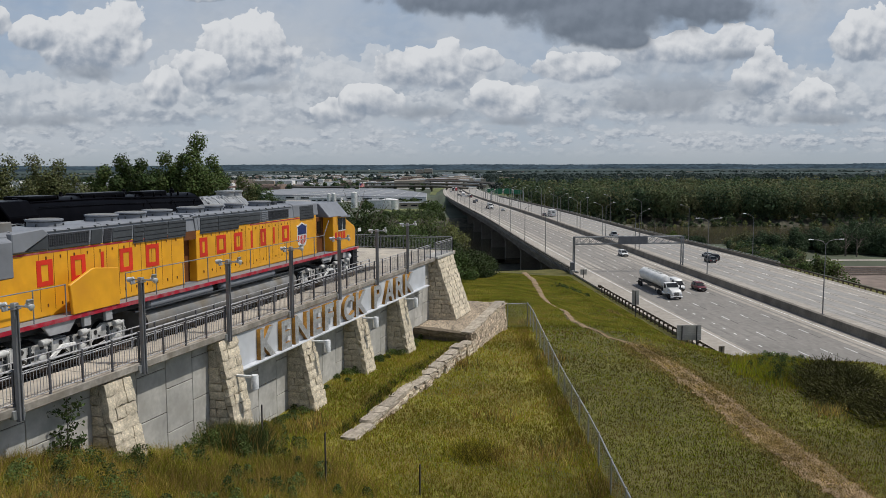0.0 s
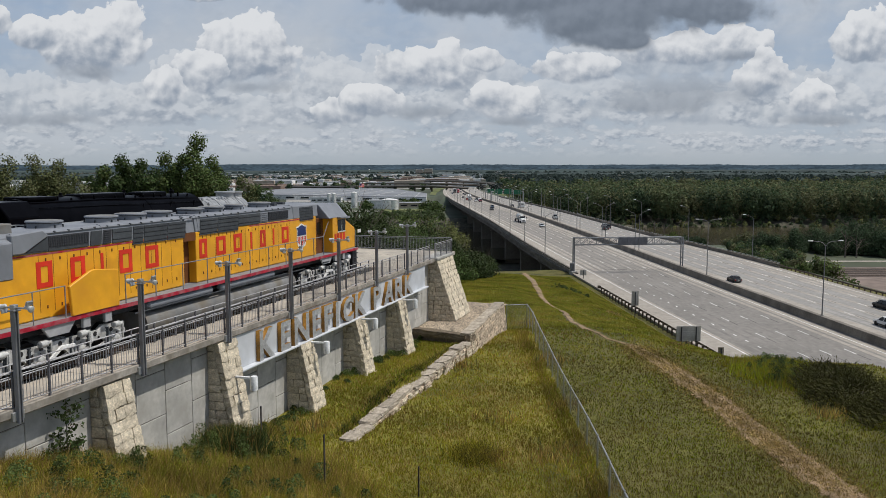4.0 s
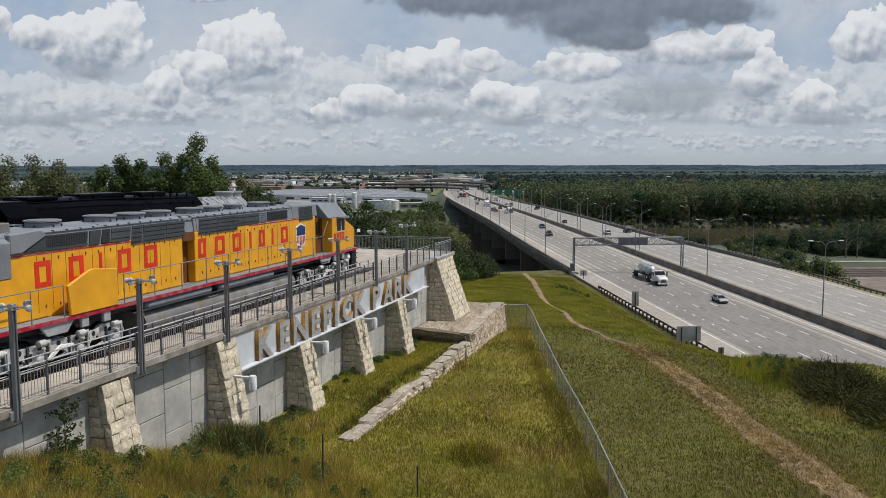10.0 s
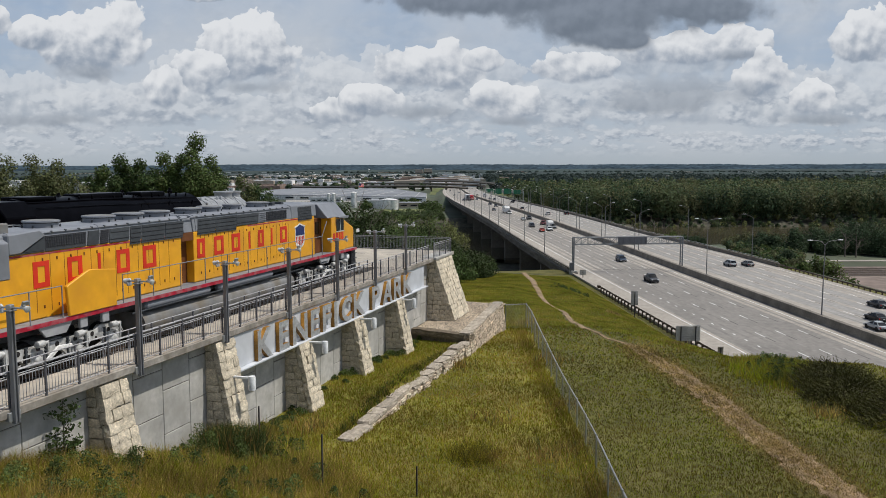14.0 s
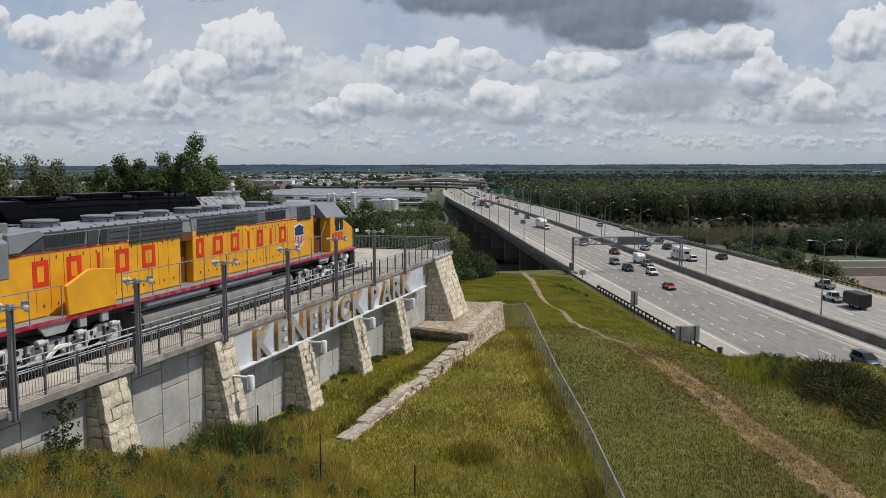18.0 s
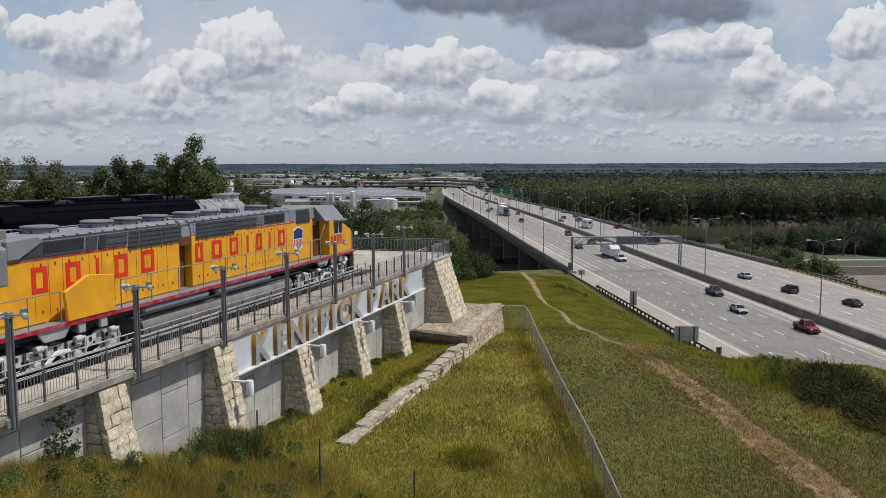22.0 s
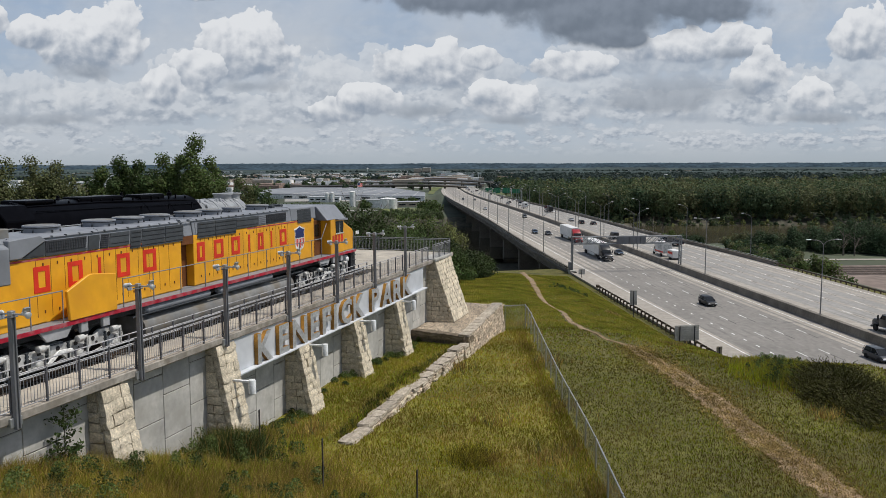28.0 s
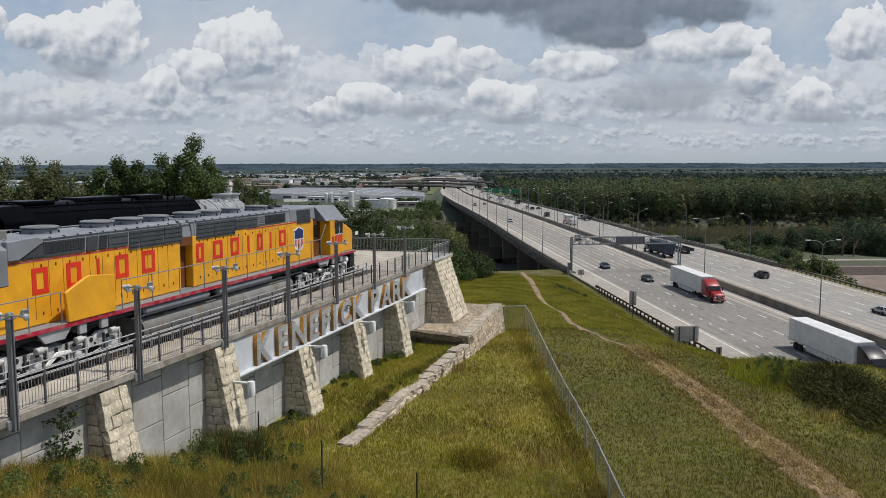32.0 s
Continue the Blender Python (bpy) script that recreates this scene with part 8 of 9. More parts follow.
# the row behind the engines
for k, (px, d, top, r, m) in enumerate(((20, 80, 7.2, 3.4, M_TALL3), (62, 82, 7.4, 3.2, M_TALL3), (100, 84, 6.9, 3.0, M_TALL3), (-20, 78, 7.2, 3.6, M_TALL3), (128, 80, 5.6, 3.0, M_TALL3), (165, 84, 5.2, 2.8, M_TALL2),
                                        (188, 82, 6.3, 2.2, M_TALL), (216, 80, 7.3, 2.3, M_TALL2), (236, 84, 6.2, 2.4, M_TALL), (253, 80, 6.9, 2.2, M_TALL2), (294, 81, 7.6, 2.5, M_TALL), (272, 85, 6.0, 2.6, M_TALL2), (326, 82, 7.4, 2.4, M_TALL),
                                        (348, 81, 9.3, 2.7, M_TALL), (372, 83, 7.3, 2.5, M_TALL), (398, 86, 5.4, 2.6, M_TALL2), (432, 90, 5.2, 2.8, M_TALL3), (455, 96, 4.2, 2.8, M_TALL2), (478, 100, 2.6, 3.0, M_TALL2), (310, 90, 5.2, 3.0, M_TALL2), (200, 92, 4.6, 3.2, M_TALL2), (60, 92, 5.4, 3.4, M_TALL3))):
    a = (px - 784) / 1457.0
    x, y = d * FW[0] - d * a * LT[0], d * FW[1] - d * a * LT[1]
    tree(x, y, top, r, m, "leafy green tree behind the display locomotives" if m is not M_TALL3 else "feathery olive-green tree behind the locomotives", 20000, 0.155, 20 + k, group="trees behind the platform", low=0.3)
# the thicket below the platform end and beside the bridge
for k, (px, d, top, r, m) in enumerate(((618, 118, 1.2, 5.5, M_LEAF4), (648, 124, 0.9, 5.5, M_LEAF4), (585, 112, 0.6, 5.0, M_LEAF4), (690, 130, -2.6, 5.5, M_LEAF2), (726, 138, -3.2, 5.5, M_LEAF2), (760, 150, -3.6, 5.5, M_LEAF4), (700, 112, -3.6, 4.6, M_LEAF4),
                                         (750, 120, -4.4, 4.8, M_LEAF2), (790, 150, -6.6, 5.0, M_LEAF4), (815, 155, -8.4, 4.6, M_LEAF4), (838, 160, -10.0, 4.4, M_LEAF4), (800, 140, -7.2, 4.2, M_LEAF2), (800, 165, -5.0, 5.0, M_LEAF3), (770, 190, -5.5, 6.0, M_LEAF), (730, 185, -4.5, 6.0, M_LEAF), (668, 165, -2.5, 6.0, M_LEAF4), (640, 190, -4.0, 6.5, M_LEAF), (550, 130, -0.6, 5.5, M_LEAF4), (520, 150, -0.8, 6.0, M_LEAF4), (850, 168, -11.5, 4.0, M_LEAF4), (700, 220, -6.5, 7.0, M_LEAF), (760, 235, -8.0, 7.0, M_LEAF3))):
    a = (px - 784) / 1457.0
    x, y = d * FW[0] - d * a * LT[0], d * FW[1] - d * a * LT[1]
    tree(x, y, top, r, m, "dense dark green tree in the thicket below the platform", 9000, 0.25, 60 + k, group="thicket below the platform", low=0.1)
for k, (px, d, top) in enumerate(((788, 190, -4.0), (797, 205, -4.5))):
    a = (px - 784) / 1457.0
    tree(d * FW[0] - d * a * LT[0], d * FW[1] - d * a * LT[1], top, 4.0, M_LEAF, "bare grey dead tree beside the bridge", 10, 0.3, 90 + k, bare=1.0, group="dead trees")
# trees on the near river bank
for k, (px, d, top, r, m) in enumerate(((1375, 305, -19.0, 6.0, M_WOOD2), (1412, 300, -16.2, 5.0, M_WOOD2), (1350, 310, -18.5, 5.5, M_WOOD2), (1325, 320, -19.5, 5.0, M_WOOD4), (1215, 330, -21.5, 4.0, M_WOOD2), (1235, 335, -22.5, 4.0, M_WOOD2), (1190, 340, -21.0, 4.0, M_LEAF),
                                         (1450, 310, -17.5, 6.0, M_WOOD2), (1490, 305, -16.5, 6.5, M_WOOD2), (1530, 300, -15.5, 7.0, M_WOOD2), (1570, 295, -15.0, 7.0, M_WOOD2), (1610, 290, -15.0, 7.0, M_WOOD2), (1510, 325, -14.5, 7.0, M_WOOD2), (1550, 320, -13.5, 7.0, M_WOOD2), (1440, 325, -17.5, 6.0, M_WOOD2), (1410, 240, -21.0, 4.0, M_WOOD4), (1428, 232, -21.5, 3.5, M_LEAF), (1395, 262, -20.5, 3.8, M_WOOD2), (1300, 335, -22.5, 4.5, M_WOOD4), (1475, 300, -20.0, 5.0, M_WOOD2))):
    a = (px - 784) / 1457.0
    tree(d * FW[0] - d * a * LT[0], d * FW[1] - d * a * LT[1], top, r, m, "dark green tree on the near river bank", 5000, 0.42, 120 + k, group="river bank trees", low=0.08)
for k, (px, d, top) in enumerate(((1160, 345, -15.0), (1178, 350, -16.5), (1140, 350, -17.0), (1500, 292, -15.5), (1520, 290, -17.0))):
    a = (px - 784) / 1457.0
    tree(d * FW[0] - d * a * LT[0], d * FW[1] - d * a * LT[1], top, 5.0, M_LEAF3, "bare grey tree on the river bank", 10, 0.3, 150 + k, bare=1.0, group="dead trees")


def woods(name, n, c0, c1, a0, a1, hmin, hmax, quads, size, mats, label, z=-27.0, keep=None, seed=7):
    """Far woods: many crowns in one mesh of leaf clumps."""
    rnd = np.random.default_rng(seed)
    c = c0 + (c1 - c0) * rnd.uniform(0, 1, n) ** 1.5
    a = rnd.uniform(a0, a1, n)
    x, y = c * FW[0] - c * a * LT[0], c * FW[1] - c * a * LT[1]
    if keep is not None:
        k = keep(x, y, c, a)
        x, y, c = x[k], y[k], c[k]
    n = len(x)
    h = rnd.uniform(hmin, hmax, n)
    r = h * rnd.uniform(0.28, 0.42, n)
    i = np.repeat(np.arange(n), quads)
    d = rnd.normal(size=(n * quads, 3))
    d /= np.linalg.norm(d, axis=1, keepdims=True)
    f = rnd.uniform(0.55, 1.05, (n * quads, 1))
    p = d * f * np.stack([r[i], r[i], h[i] * 0.46], 1)
    p[:, 0] += x[i]
    p[:, 1] += y[i]
    p[:, 2] += ground_z(x, y)[i] + h[i] * 0.52
    sz = size * (c[i] / c0)[:, None] ** 0.5
    v, fc = leaf_quads(p, sz, rnd, out=d + np.array((0, 0, 0.25)))
    tagged(new(name, soup(name, v, fc, mats, rnd.integers(0, len(mats), n)[i] if len(mats) > 1 else None)), label, "woods", kind="stuff")


def clear_of_road(x, y, c, a):
    q = x * HR[0] + y * HR[1] - bend(x * HF[0] + y * HF[1])
    return (q > 112) | (q < 20)


# bluish leaves: the haze of distance is put into the colour
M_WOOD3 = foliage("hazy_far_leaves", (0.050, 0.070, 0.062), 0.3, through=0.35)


def patchy(x, y, c, a):
    """Woods in belts with open fields between them."""
    belt = np.array([noise.noise((float(p) * 0.0016, float(q) * 0.0016, 4.0)) for p, q in zip(x, y)])
    return clear_of_road(x, y, c, a) & (belt > -0.22)


woods("woodland", 700, 514, 640, 0.07, 0.66, 14, 22, 330, 0.95, [M_WOOD1, M_WOOD2, M_WOOD4], "dense dark green woods on the far river bank", keep=clear_of_road)
woods("woodland", 900, 620, 1050, 0.07, 0.66, 14, 21, 130, 1.5, [M_WOOD1, M_WOOD2, M_WOOD4], "dense dark green woods beyond the river", keep=clear_of_road, seed=6)
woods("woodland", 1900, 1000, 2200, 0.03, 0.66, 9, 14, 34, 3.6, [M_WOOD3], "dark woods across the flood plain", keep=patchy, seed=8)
woods("woodland", 620, 640, 2000, -0.62, -0.02, 7, 13, 60, 1.8, [M_WOOD1, M_WOOD2], "scattered trees among the city outskirts", keep=lambda x, y, c, a: clear_of_road(x, y, c, a) & ~((c < 1020) & (a > -0.21)), seed=9)
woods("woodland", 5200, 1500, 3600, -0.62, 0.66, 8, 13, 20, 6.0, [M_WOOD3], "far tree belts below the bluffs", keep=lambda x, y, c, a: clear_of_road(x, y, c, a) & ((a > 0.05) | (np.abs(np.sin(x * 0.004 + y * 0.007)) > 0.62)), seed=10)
woods("woodland", 230, 512, 600, -0.085, 0.005, 2, 4.5, 120, 0.5, [M_LEAF2, M_WOOD1, M_WOOD1], "green scrub woods on the far bank beside the bridge", keep=lambda x, y, c, a: (x * HR[0] + y * HR[1] - bend(x * HF[0] + y * HF[1]) < 38) & ((a > -0.012) | (c < 575)), seed=16)
woods("shrubs", 420, 503, 520, 0.13, 0.66, 2, 6, 60, 0.8, [M_LEAF3, M_WOOD1, M_WOOD2, M_WOOD2], "light green shrubs along the far bank", seed=12)
woods("shrubs", 420, 250, 345, 0.36, 0.66, 2.5, 6.0, 90, 0.5, [M_WOOD2, M_WOOD1, M_WOOD2], "low dark shrubs on the near river bank", keep=lambda x, y, c, a: (x * HR[0] + y * HR[1] > 112) & (c > 300), seed=13)
woods("shrubs", 120, 90, 200, -0.22, 0.0, 2, 4.5, 60, 0.5, [M_LEAF2, M_LEAF], "undergrowth below the platform end", keep=lambda x, y, c, a: (x > 75) & (x * HR[0] + y * HR[1] < 14), seed=14)
woods("shrubs", 90, 60, 110, -0.62, -0.22, 2, 4.0, 60, 0.45, [M_LEAF2, M_LEAF3], "undergrowth behind the platform", keep=lambda x, y, c, a: (y > 36), seed=15)


def beside_road(q0, q1, u0, u1):
    def keep(x, y, c, a):
        u = x * HF[0] + y * HF[1]
        q = x * HR[0] + y * HR[1] - bend(u)
        return (q > q0) & (q < q1) & (u > u0) & (u < u1)
    return keep


woods("shrubs", 620, 255, 322, 0.348, 0.44, 2.0, 4.6, 120, 0.45, [M_WOOD2, M_LEAF2, M_WOOD4], "low green shrubs between the highway and the river", keep=beside_road(116, 147, 248, 318), seed=17)
woods("shrubs", 520, 190, 262, 0.36, 0.56, 2.5, 5.0, 110, 0.4, [M_WOOD4, M_LEAF2, M_LEAF], "bushes behind the far guardrail", keep=lambda x, y, c, a: beside_road(104, 109, 150, 186)(x, y, c, a) | beside_road(106, 122, 196, 240)(x, y, c, a), seed=18)


def juniper(x, y, w, h, seed):
    """A low dark juniper with feathery upswept sprays."""
    rnd = np.random.default_rng(seed)
    z = on_ground(x, y)
    b = thing("juniper_bush", "low dark green spreading juniper on the slope", "bush", pose(x, y, z), group="junipers")
    for k in range(14):
        a = rnd.uniform(0, 6.28)
        part("stem", rod(B(), (0, 0, 0), (math.cos(a) * w * 0.7, math.sin(a) * w * 0.7, h * rnd.uniform(0.3, 0.8)), 0.04, 0.01, 5), M_BARK, b)
    n, m = 620, 22
    a, rr = rnd.uniform(0, 6.283, n), w * rnd.uniform(0, 1, n) ** 0.55
    base = np.stack([rr * np.cos(a), rr * np.sin(a), h * (1 - (rr / w) ** 2) * rnd.uniform(0.2, 0.95, n)], 1)
    a2 = a + rnd.normal(0, 0.5, n)
    tip = np.stack([np.cos(a2), np.sin(a2), rnd.uniform(0.2, 0.9, n)], 1) * rnd.uniform(0.45, 0.95, (n, 1))
    # each spray: needles that point forward along a leaning twig
    t, i = np.tile(np.linspace(0.05, 1, m), n), np.repeat(np.arange(n), m)
    p = base[i] + tip[i] * t[:, None]
    d = tip[i] / np.linalg.norm(tip[i], axis=1, keepdims=True)
    s = rnd.normal(size=(n * m, 3))
    s -= d * (s * d).sum(1, keepdims=True)
    s /= np.linalg.norm(s, axis=1, keepdims=True)
    ln = (0.24 * (1.15 - t))[:, None] * rnd.uniform(0.7, 1.2, (n * m, 1))
    e = p + d * ln * 0.8 + s * ln * 0.7
    k = np.cross(d, s) * 0.022
    v, f = np.stack([p - k, p + k, e], 1).reshape(-1, 3), np.arange(n * m * 3).reshape(-1, 3)
    ob = new("foliage", soup("foliage", v, f, [M_JUNI]))
    ob.parent = b


for k, (x, y, w, h) in enumerate(((46.4, -7.4, 1.9, 0.95), (43.6, -7.9, 2.3, 0.95), (40.4, -9.6, 2.5, 1.0), (48.8, -7.6, 1.6, 0.7), (38.2, -10.6, 2.0, 0.9))):
    juniper(x, y, w, h, 200 + k)


def sapling(x, y, h, seed):
    rnd = np.random.default_rng(seed)
    z = on_ground(x, y)
    s = thing("sapling", "thin leafy sapling growing against the wall", "sapling", pose(x, y, z))
    bm = B()
    rod(bm, (0, 0, -0.1), (0.05, 0, h), 0.02, 0.006, 6)
    tips = []
    for k in range(34):
        a, zz = rnd.uniform(0, 6.28), h * rnd.uniform(0.05, 0.9) ** 1.3
        e = np.array((math.cos(a) * 0.55, math.sin(a) * 0.35, zz + 0.25))
        rod(bm, (0, 0, zz), tuple(e), 0.008, 0.003, 4)
        tips.append(np.linspace((0, 0, zz), e, 20)[5:] + rnd.normal(size=(15, 3)) * 0.05)
    part("stem", bm, M_BARK, s)
    v, f = leaf_quads(np.concatenate(tips), 0.075, rnd)
    ob = new("leaves", soup("leaves", v, f, [M_LEAF2]))
    ob.parent = s


sapling(18.3, 16.7, 1.8, 5)


def blades(name, n, region, hmin, hmax, mats, weights, label, seed, lean=0.35, width=0.012, clump=0.0):
    """Grass: tufts of three bent blades, one mesh."""
    rnd = np.random.default_rng(seed)
    x, y = region(rnd, n)
    if clump:
        cx, cy = x[: max(1, n // 60)], y[: max(1, n // 60)]
        k = rnd.integers(0, len(cx), n)
        x, y = cx[k] + rnd.normal(0, clump, n), cy[k] + rnd.normal(0, clump, n)
    n = len(x)
    z = ground_z(x, y)
    d = np.hypot(x, y)
    wide = width * np.maximum(1.0, d / 26)
    x, y, z, wide = (np.repeat(q, 3) for q in (x, y, z, wide))
    m = n * 3
    h = rnd.uniform(hmin, hmax, m)
    a = rnd.uniform(0, 6.283, m)
    dx, dy = rnd.normal(0, lean, m) * h, rnd.normal(0, lean, m) * h
    ox, oy = rnd.normal(0, 0.05, m), rnd.normal(0, 0.05, m)
    bx, by = np.cos(a) * wide, np.sin(a) * wide
    v = np.stack([np.stack([x + ox - bx, y + oy - by, z - 0.03], 1), np.stack([x + ox + bx, y + oy + by, z - 0.03], 1), np.stack([x + ox + dx, y + oy + dy, z + h], 1)], 1).reshape(-1, 3)
    idx = rnd.choice(len(mats), m, p=weights)
    tagged(new(name, soup(name, v, np.arange(m * 3).reshape(-1, 3), mats, idx)), label, "grass", kind="stuff")


def slope(rnd, n):
    c = 18 + 120 * rnd.uniform(0, 1, n) ** 2.0
    a = rnd.uniform(-0.62, 0.62, n)
    x, y = c * FW[0] - c * a * LT[0], c * FW[1] - c * a * LT[1]
    q, u = x * HR[0] + y * HR[1], x * HF[0] + y * HF[1]
    ok = (y < 16.9) & (q < 43.6) & off_trail(x, y) & ~((x > 48.2) & (x < 60.5) & (y > 13.2)) & (u < 185)
    return x[ok], y[ok]


TRAIL = ((24.0, -7.2), (29.6, -5.1), (33.0, -4.15), (36.2, -3.15), (40.4, -1.75), (44.6, -0.15), (51.3, 2.0), (55.6, 3.7))
TRAIL2 = ((55.6, 3.7), (57.2, 5.5), (61.8, 7.7), (69.4, 9.7), (89.2, 14.2), (105.0, 18.0), (124.0, 22.4), (182.6, 36.3))


def trail_gap(x, y, line):
    """Distance from a trail's middle line."""
    best = np.full(np.shape(x), 1e9)
    for (x0, y0), (x1, y1) in zip(line, line[1:]):
        dx, dy = x1 - x0, y1 - y0
        t = np.clip(((x - x0) * dx + (y - y0) * dy) / (dx * dx + dy * dy), 0, 1)
        best = np.minimum(best, np.hypot(x - x0 - t * dx, y - y0 - t * dy))
    return best


def off_trail(x, y):
    worn = np.random.default_rng(4).uniform(0.15, 1.35, np.shape(x)) ** 0.8
    return (trail_gap(x, y, TRAIL) > 1.15 * worn) & (trail_gap(x, y, TRAIL2) > 0.45 * (0.4 + 0.6 * worn))


def court(rnd, n):
    x, y = rnd.uniform(28, 50, n), rnd.uniform(13.7, 16.9, n)
    return x, y


def margin(rnd, n):
    x = rnd.uniform(12, 33, n)
    y = rnd.uniform(9.5, 17.0, n)
    ok = (x < 30 - (17 - y) * 0.8)
    return x[ok], y[ok]


def by_fence(rnd, n):
    t = rnd.uniform(0, 1, n)
    return 22.6 + 36.4 * t + rnd.normal(0, 0.3, n), 1.05 + 10.7 * t + np.abs(rnd.normal(0.2, 0.5, n))


M_TURF = foliage("short_turf_blades", (0.082, 0.080, 0.010), 0.45, through=0.35, dry=(0.17, 0.105, 0.035))
M_TURF2 = foliage("dry_turf_blades", (0.17, 0.12, 0.04), 0.35, through=0.35)


def below_fence(x, y):
    return (y - 1.0) < (x - 22.6) * 0.284


def bench(rnd, n):
    x, y = slope(rnd, n)
    k = ~below_fence(x, y)
    return x[k], y[k]


def fall(rnd, n):
    x, y = slope(rnd, n)
    k = below_fence(x, y) & (rnd.uniform(0, 1, len(x)) > smooth(x * HF[0] + y * HF[1], 42, 72))
    return x[k], y[k]


def fall_away(rnd, n):
    u, q = rnd.uniform(40, 178, n), rnd.uniform(-4, 43.4, n)
    keep = rnd.uniform(0, 1, n) < smooth(u, 42, 72)
    u, q = u[keep], q[keep]
    x, y = u * HF[0] + q * HR[0], u * HF[1] + q * HR[1]
    k = off_trail(x, y) & (y < 16.9 + np.maximum(0, x - 61) * 3) & ~((x > 48.2) & (x < 60.5) & (y > 13.2)) & (below_fence(x, y) | (x > 60))
    return x[k], y[k]


blades("grass", 330000, bench, 0.06, 0.20, [M_BLADE, M_STRAW, M_LUSH], [0.55, 0.22, 0.23], "olive and straw grass on the bench below the wall", 31)
blades("grass", 330000, fall, 0.04, 0.13, [M_TURF, M_TURF2, M_LUSH], [0.46, 0.12, 0.42], "short dark green grass on the slope", 41)
blades("grass", 300000, fall_away, 0.06, 0.18, [M_STRAW, M_BLADE, M_MEADOW], [0.12, 0.36, 0.52], "green grass on the slope towards the bridge", 42)
blades("grass", 9000, court, 0.04, 0.12, [M_MEADOW, M_BLADE, M_STRAW], [0.62, 0.28, 0.10], "lush green grass between wall and stone row", 32)
blades("grass", 46000, margin, 0.12, 0.36, [M_STRAW, M_LUSH, M_BLADE, M_RUSSET, M_DEEP], [0.20, 0.42, 0.26, 0.06, 0.06], "rough mixed grass along the wall", 33, 0.5)
blades("grass", 9000, margin, 0.30, 0.62, [M_STRAW, M_RUSSET, M_LUSH], [0.42, 0.13, 0.45], "wispy tall straw grass along the wall", 43, 0.45, 0.008, 0.4)


def leafy_weeds(count, region, label, seed, tall=0.55):
    """Leafy weed clumps in one mesh: stems of small leaves fanning from each root."""
    rnd = np.random.default_rng(seed)
    x, y = region(rnd, count)
    n, m = len(x), 340
    i = np.repeat(np.arange(n), m)
    h = tall * rnd.uniform(0.5, 1.3, n)
    r = rnd.uniform(0.18, 0.45, n)
    t = rnd.uniform(0.1, 1.0, n * m)
    a = rnd.uniform(0, 6.283, n * m)
    k = r[i] * np.sqrt(rnd.uniform(0, 1, n * m)) * (0.35 + 0.65 * np.sin(np.pi * np.minimum(t, 0.95)))
    p = np.stack([x[i] + k * np.cos(a), y[i] + k * np.sin(a), ground_z(x, y)[i] + h[i] * t * (1 - 0.35 * (k / r[i]) ** 2)], 1)
    v, f = leaf_quads(p, 0.042, rnd)
    mats = [M_LEAF, M_DEEP, M_LEAF2]
    tagged(new("weeds", soup("weeds", v, f, mats, rnd.integers(0, 3, n)[i])), label, "weeds", kind="stuff")


leafy_weeds(150, margin, "leafy olive-green weeds along the wall foot", 44)
leafy_weeds(46, lambda r, n: (25.3 + r.normal(0, 0.8, n), 15.6 + r.normal(0, 0.7, n)), "tall leafy weeds at the foot of the buttress", 45, 0.95)
leafy_weeds(60, lambda r, n: (r.uniform(28, 50, n), 16.6 + r.normal(0, 0.25, n)), "small weeds against the wall", 46, 0.3)
leafy_weeds(50, lambda r, n: (50.3 + r.normal(0, 1.8, n), -4.9 + r.normal(0, 0.7, n)), "leafy green weeds beside the junipers", 47, 0.6)
blades("grass", 2500, by_fence, 0.10, 0.26, [M_STRAW, M_BLADE, M_LUSH], [0.4, 0.35, 0.25], "tall dry grass along the fence", 34, 0.3)
blades("weeds", 2600, lambda r, n: (25.35 + r.normal(0, 0.40, n), 15.6 + r.normal(0, 0.45, n)), 0.5, 1.25, [M_DEEP, M_LEAF2, M_STRAW], [0.5, 0.3, 0.2], "tall dark weeds at the foot of the buttress", 35, 0.3, 0.02)
blades("weeds", 2200, lambda r, n: (lambda x: (x, 13.62 + 0.30 * smooth(x, 30, 38) - 0.22 * smooth(x, 42, 48) + r.normal(0, 0.10, n)))(30.5 + 1.3 * r.integers(0, 14, n) + r.normal(0, 0.22, n)), 0.10, 0.34, [M_DEEP, M_LUSH, M_STRAW], [0.45, 0.35, 0.2], "grass tufts against the stepped stone row", 49, 0.5, 0.014)
blades("weeds", 1500, lambda r, n: (r.uniform(52, 57, n), r.uniform(13.8, 15.0, n)), 0.2, 0.5, [M_STRAW, M_LEAF3], [0.6, 0.4], "dry weeds on the stone terrace", 36, 0.3)
blades("weeds", 2600, slope, 0.25, 0.55, [M_STRAW, M_LEAF3], [0.7, 0.3], "scattered taller weed clumps on the slope", 37, 0.3, 0.016, 0.55)

blades("weeds", 9000, lambda r, n: (50.2 + r.normal(0, 1.8, n), -4.8 + r.normal(0, 0.9, n)), 0.12, 0.55, [M_LUSH, M_LEAF3, M_BLADE], [0.5, 0.2, 0.3], "tall green weeds beside the junipers", 38, 0.3, 0.014)


def on_trail(rnd, n):
    k = rnd.integers(0, len(TRAIL) - 1, n)
    t = rnd.uniform(0, 1, n)
    p, q = np.array(TRAIL)[k], np.array(TRAIL)[k + 1]
    c = p + (q - p) * t[:, None]
    return c[:, 0] + rnd.normal(0, 0.5, n), c[:, 1] + rnd.normal(0, 0.75, n)


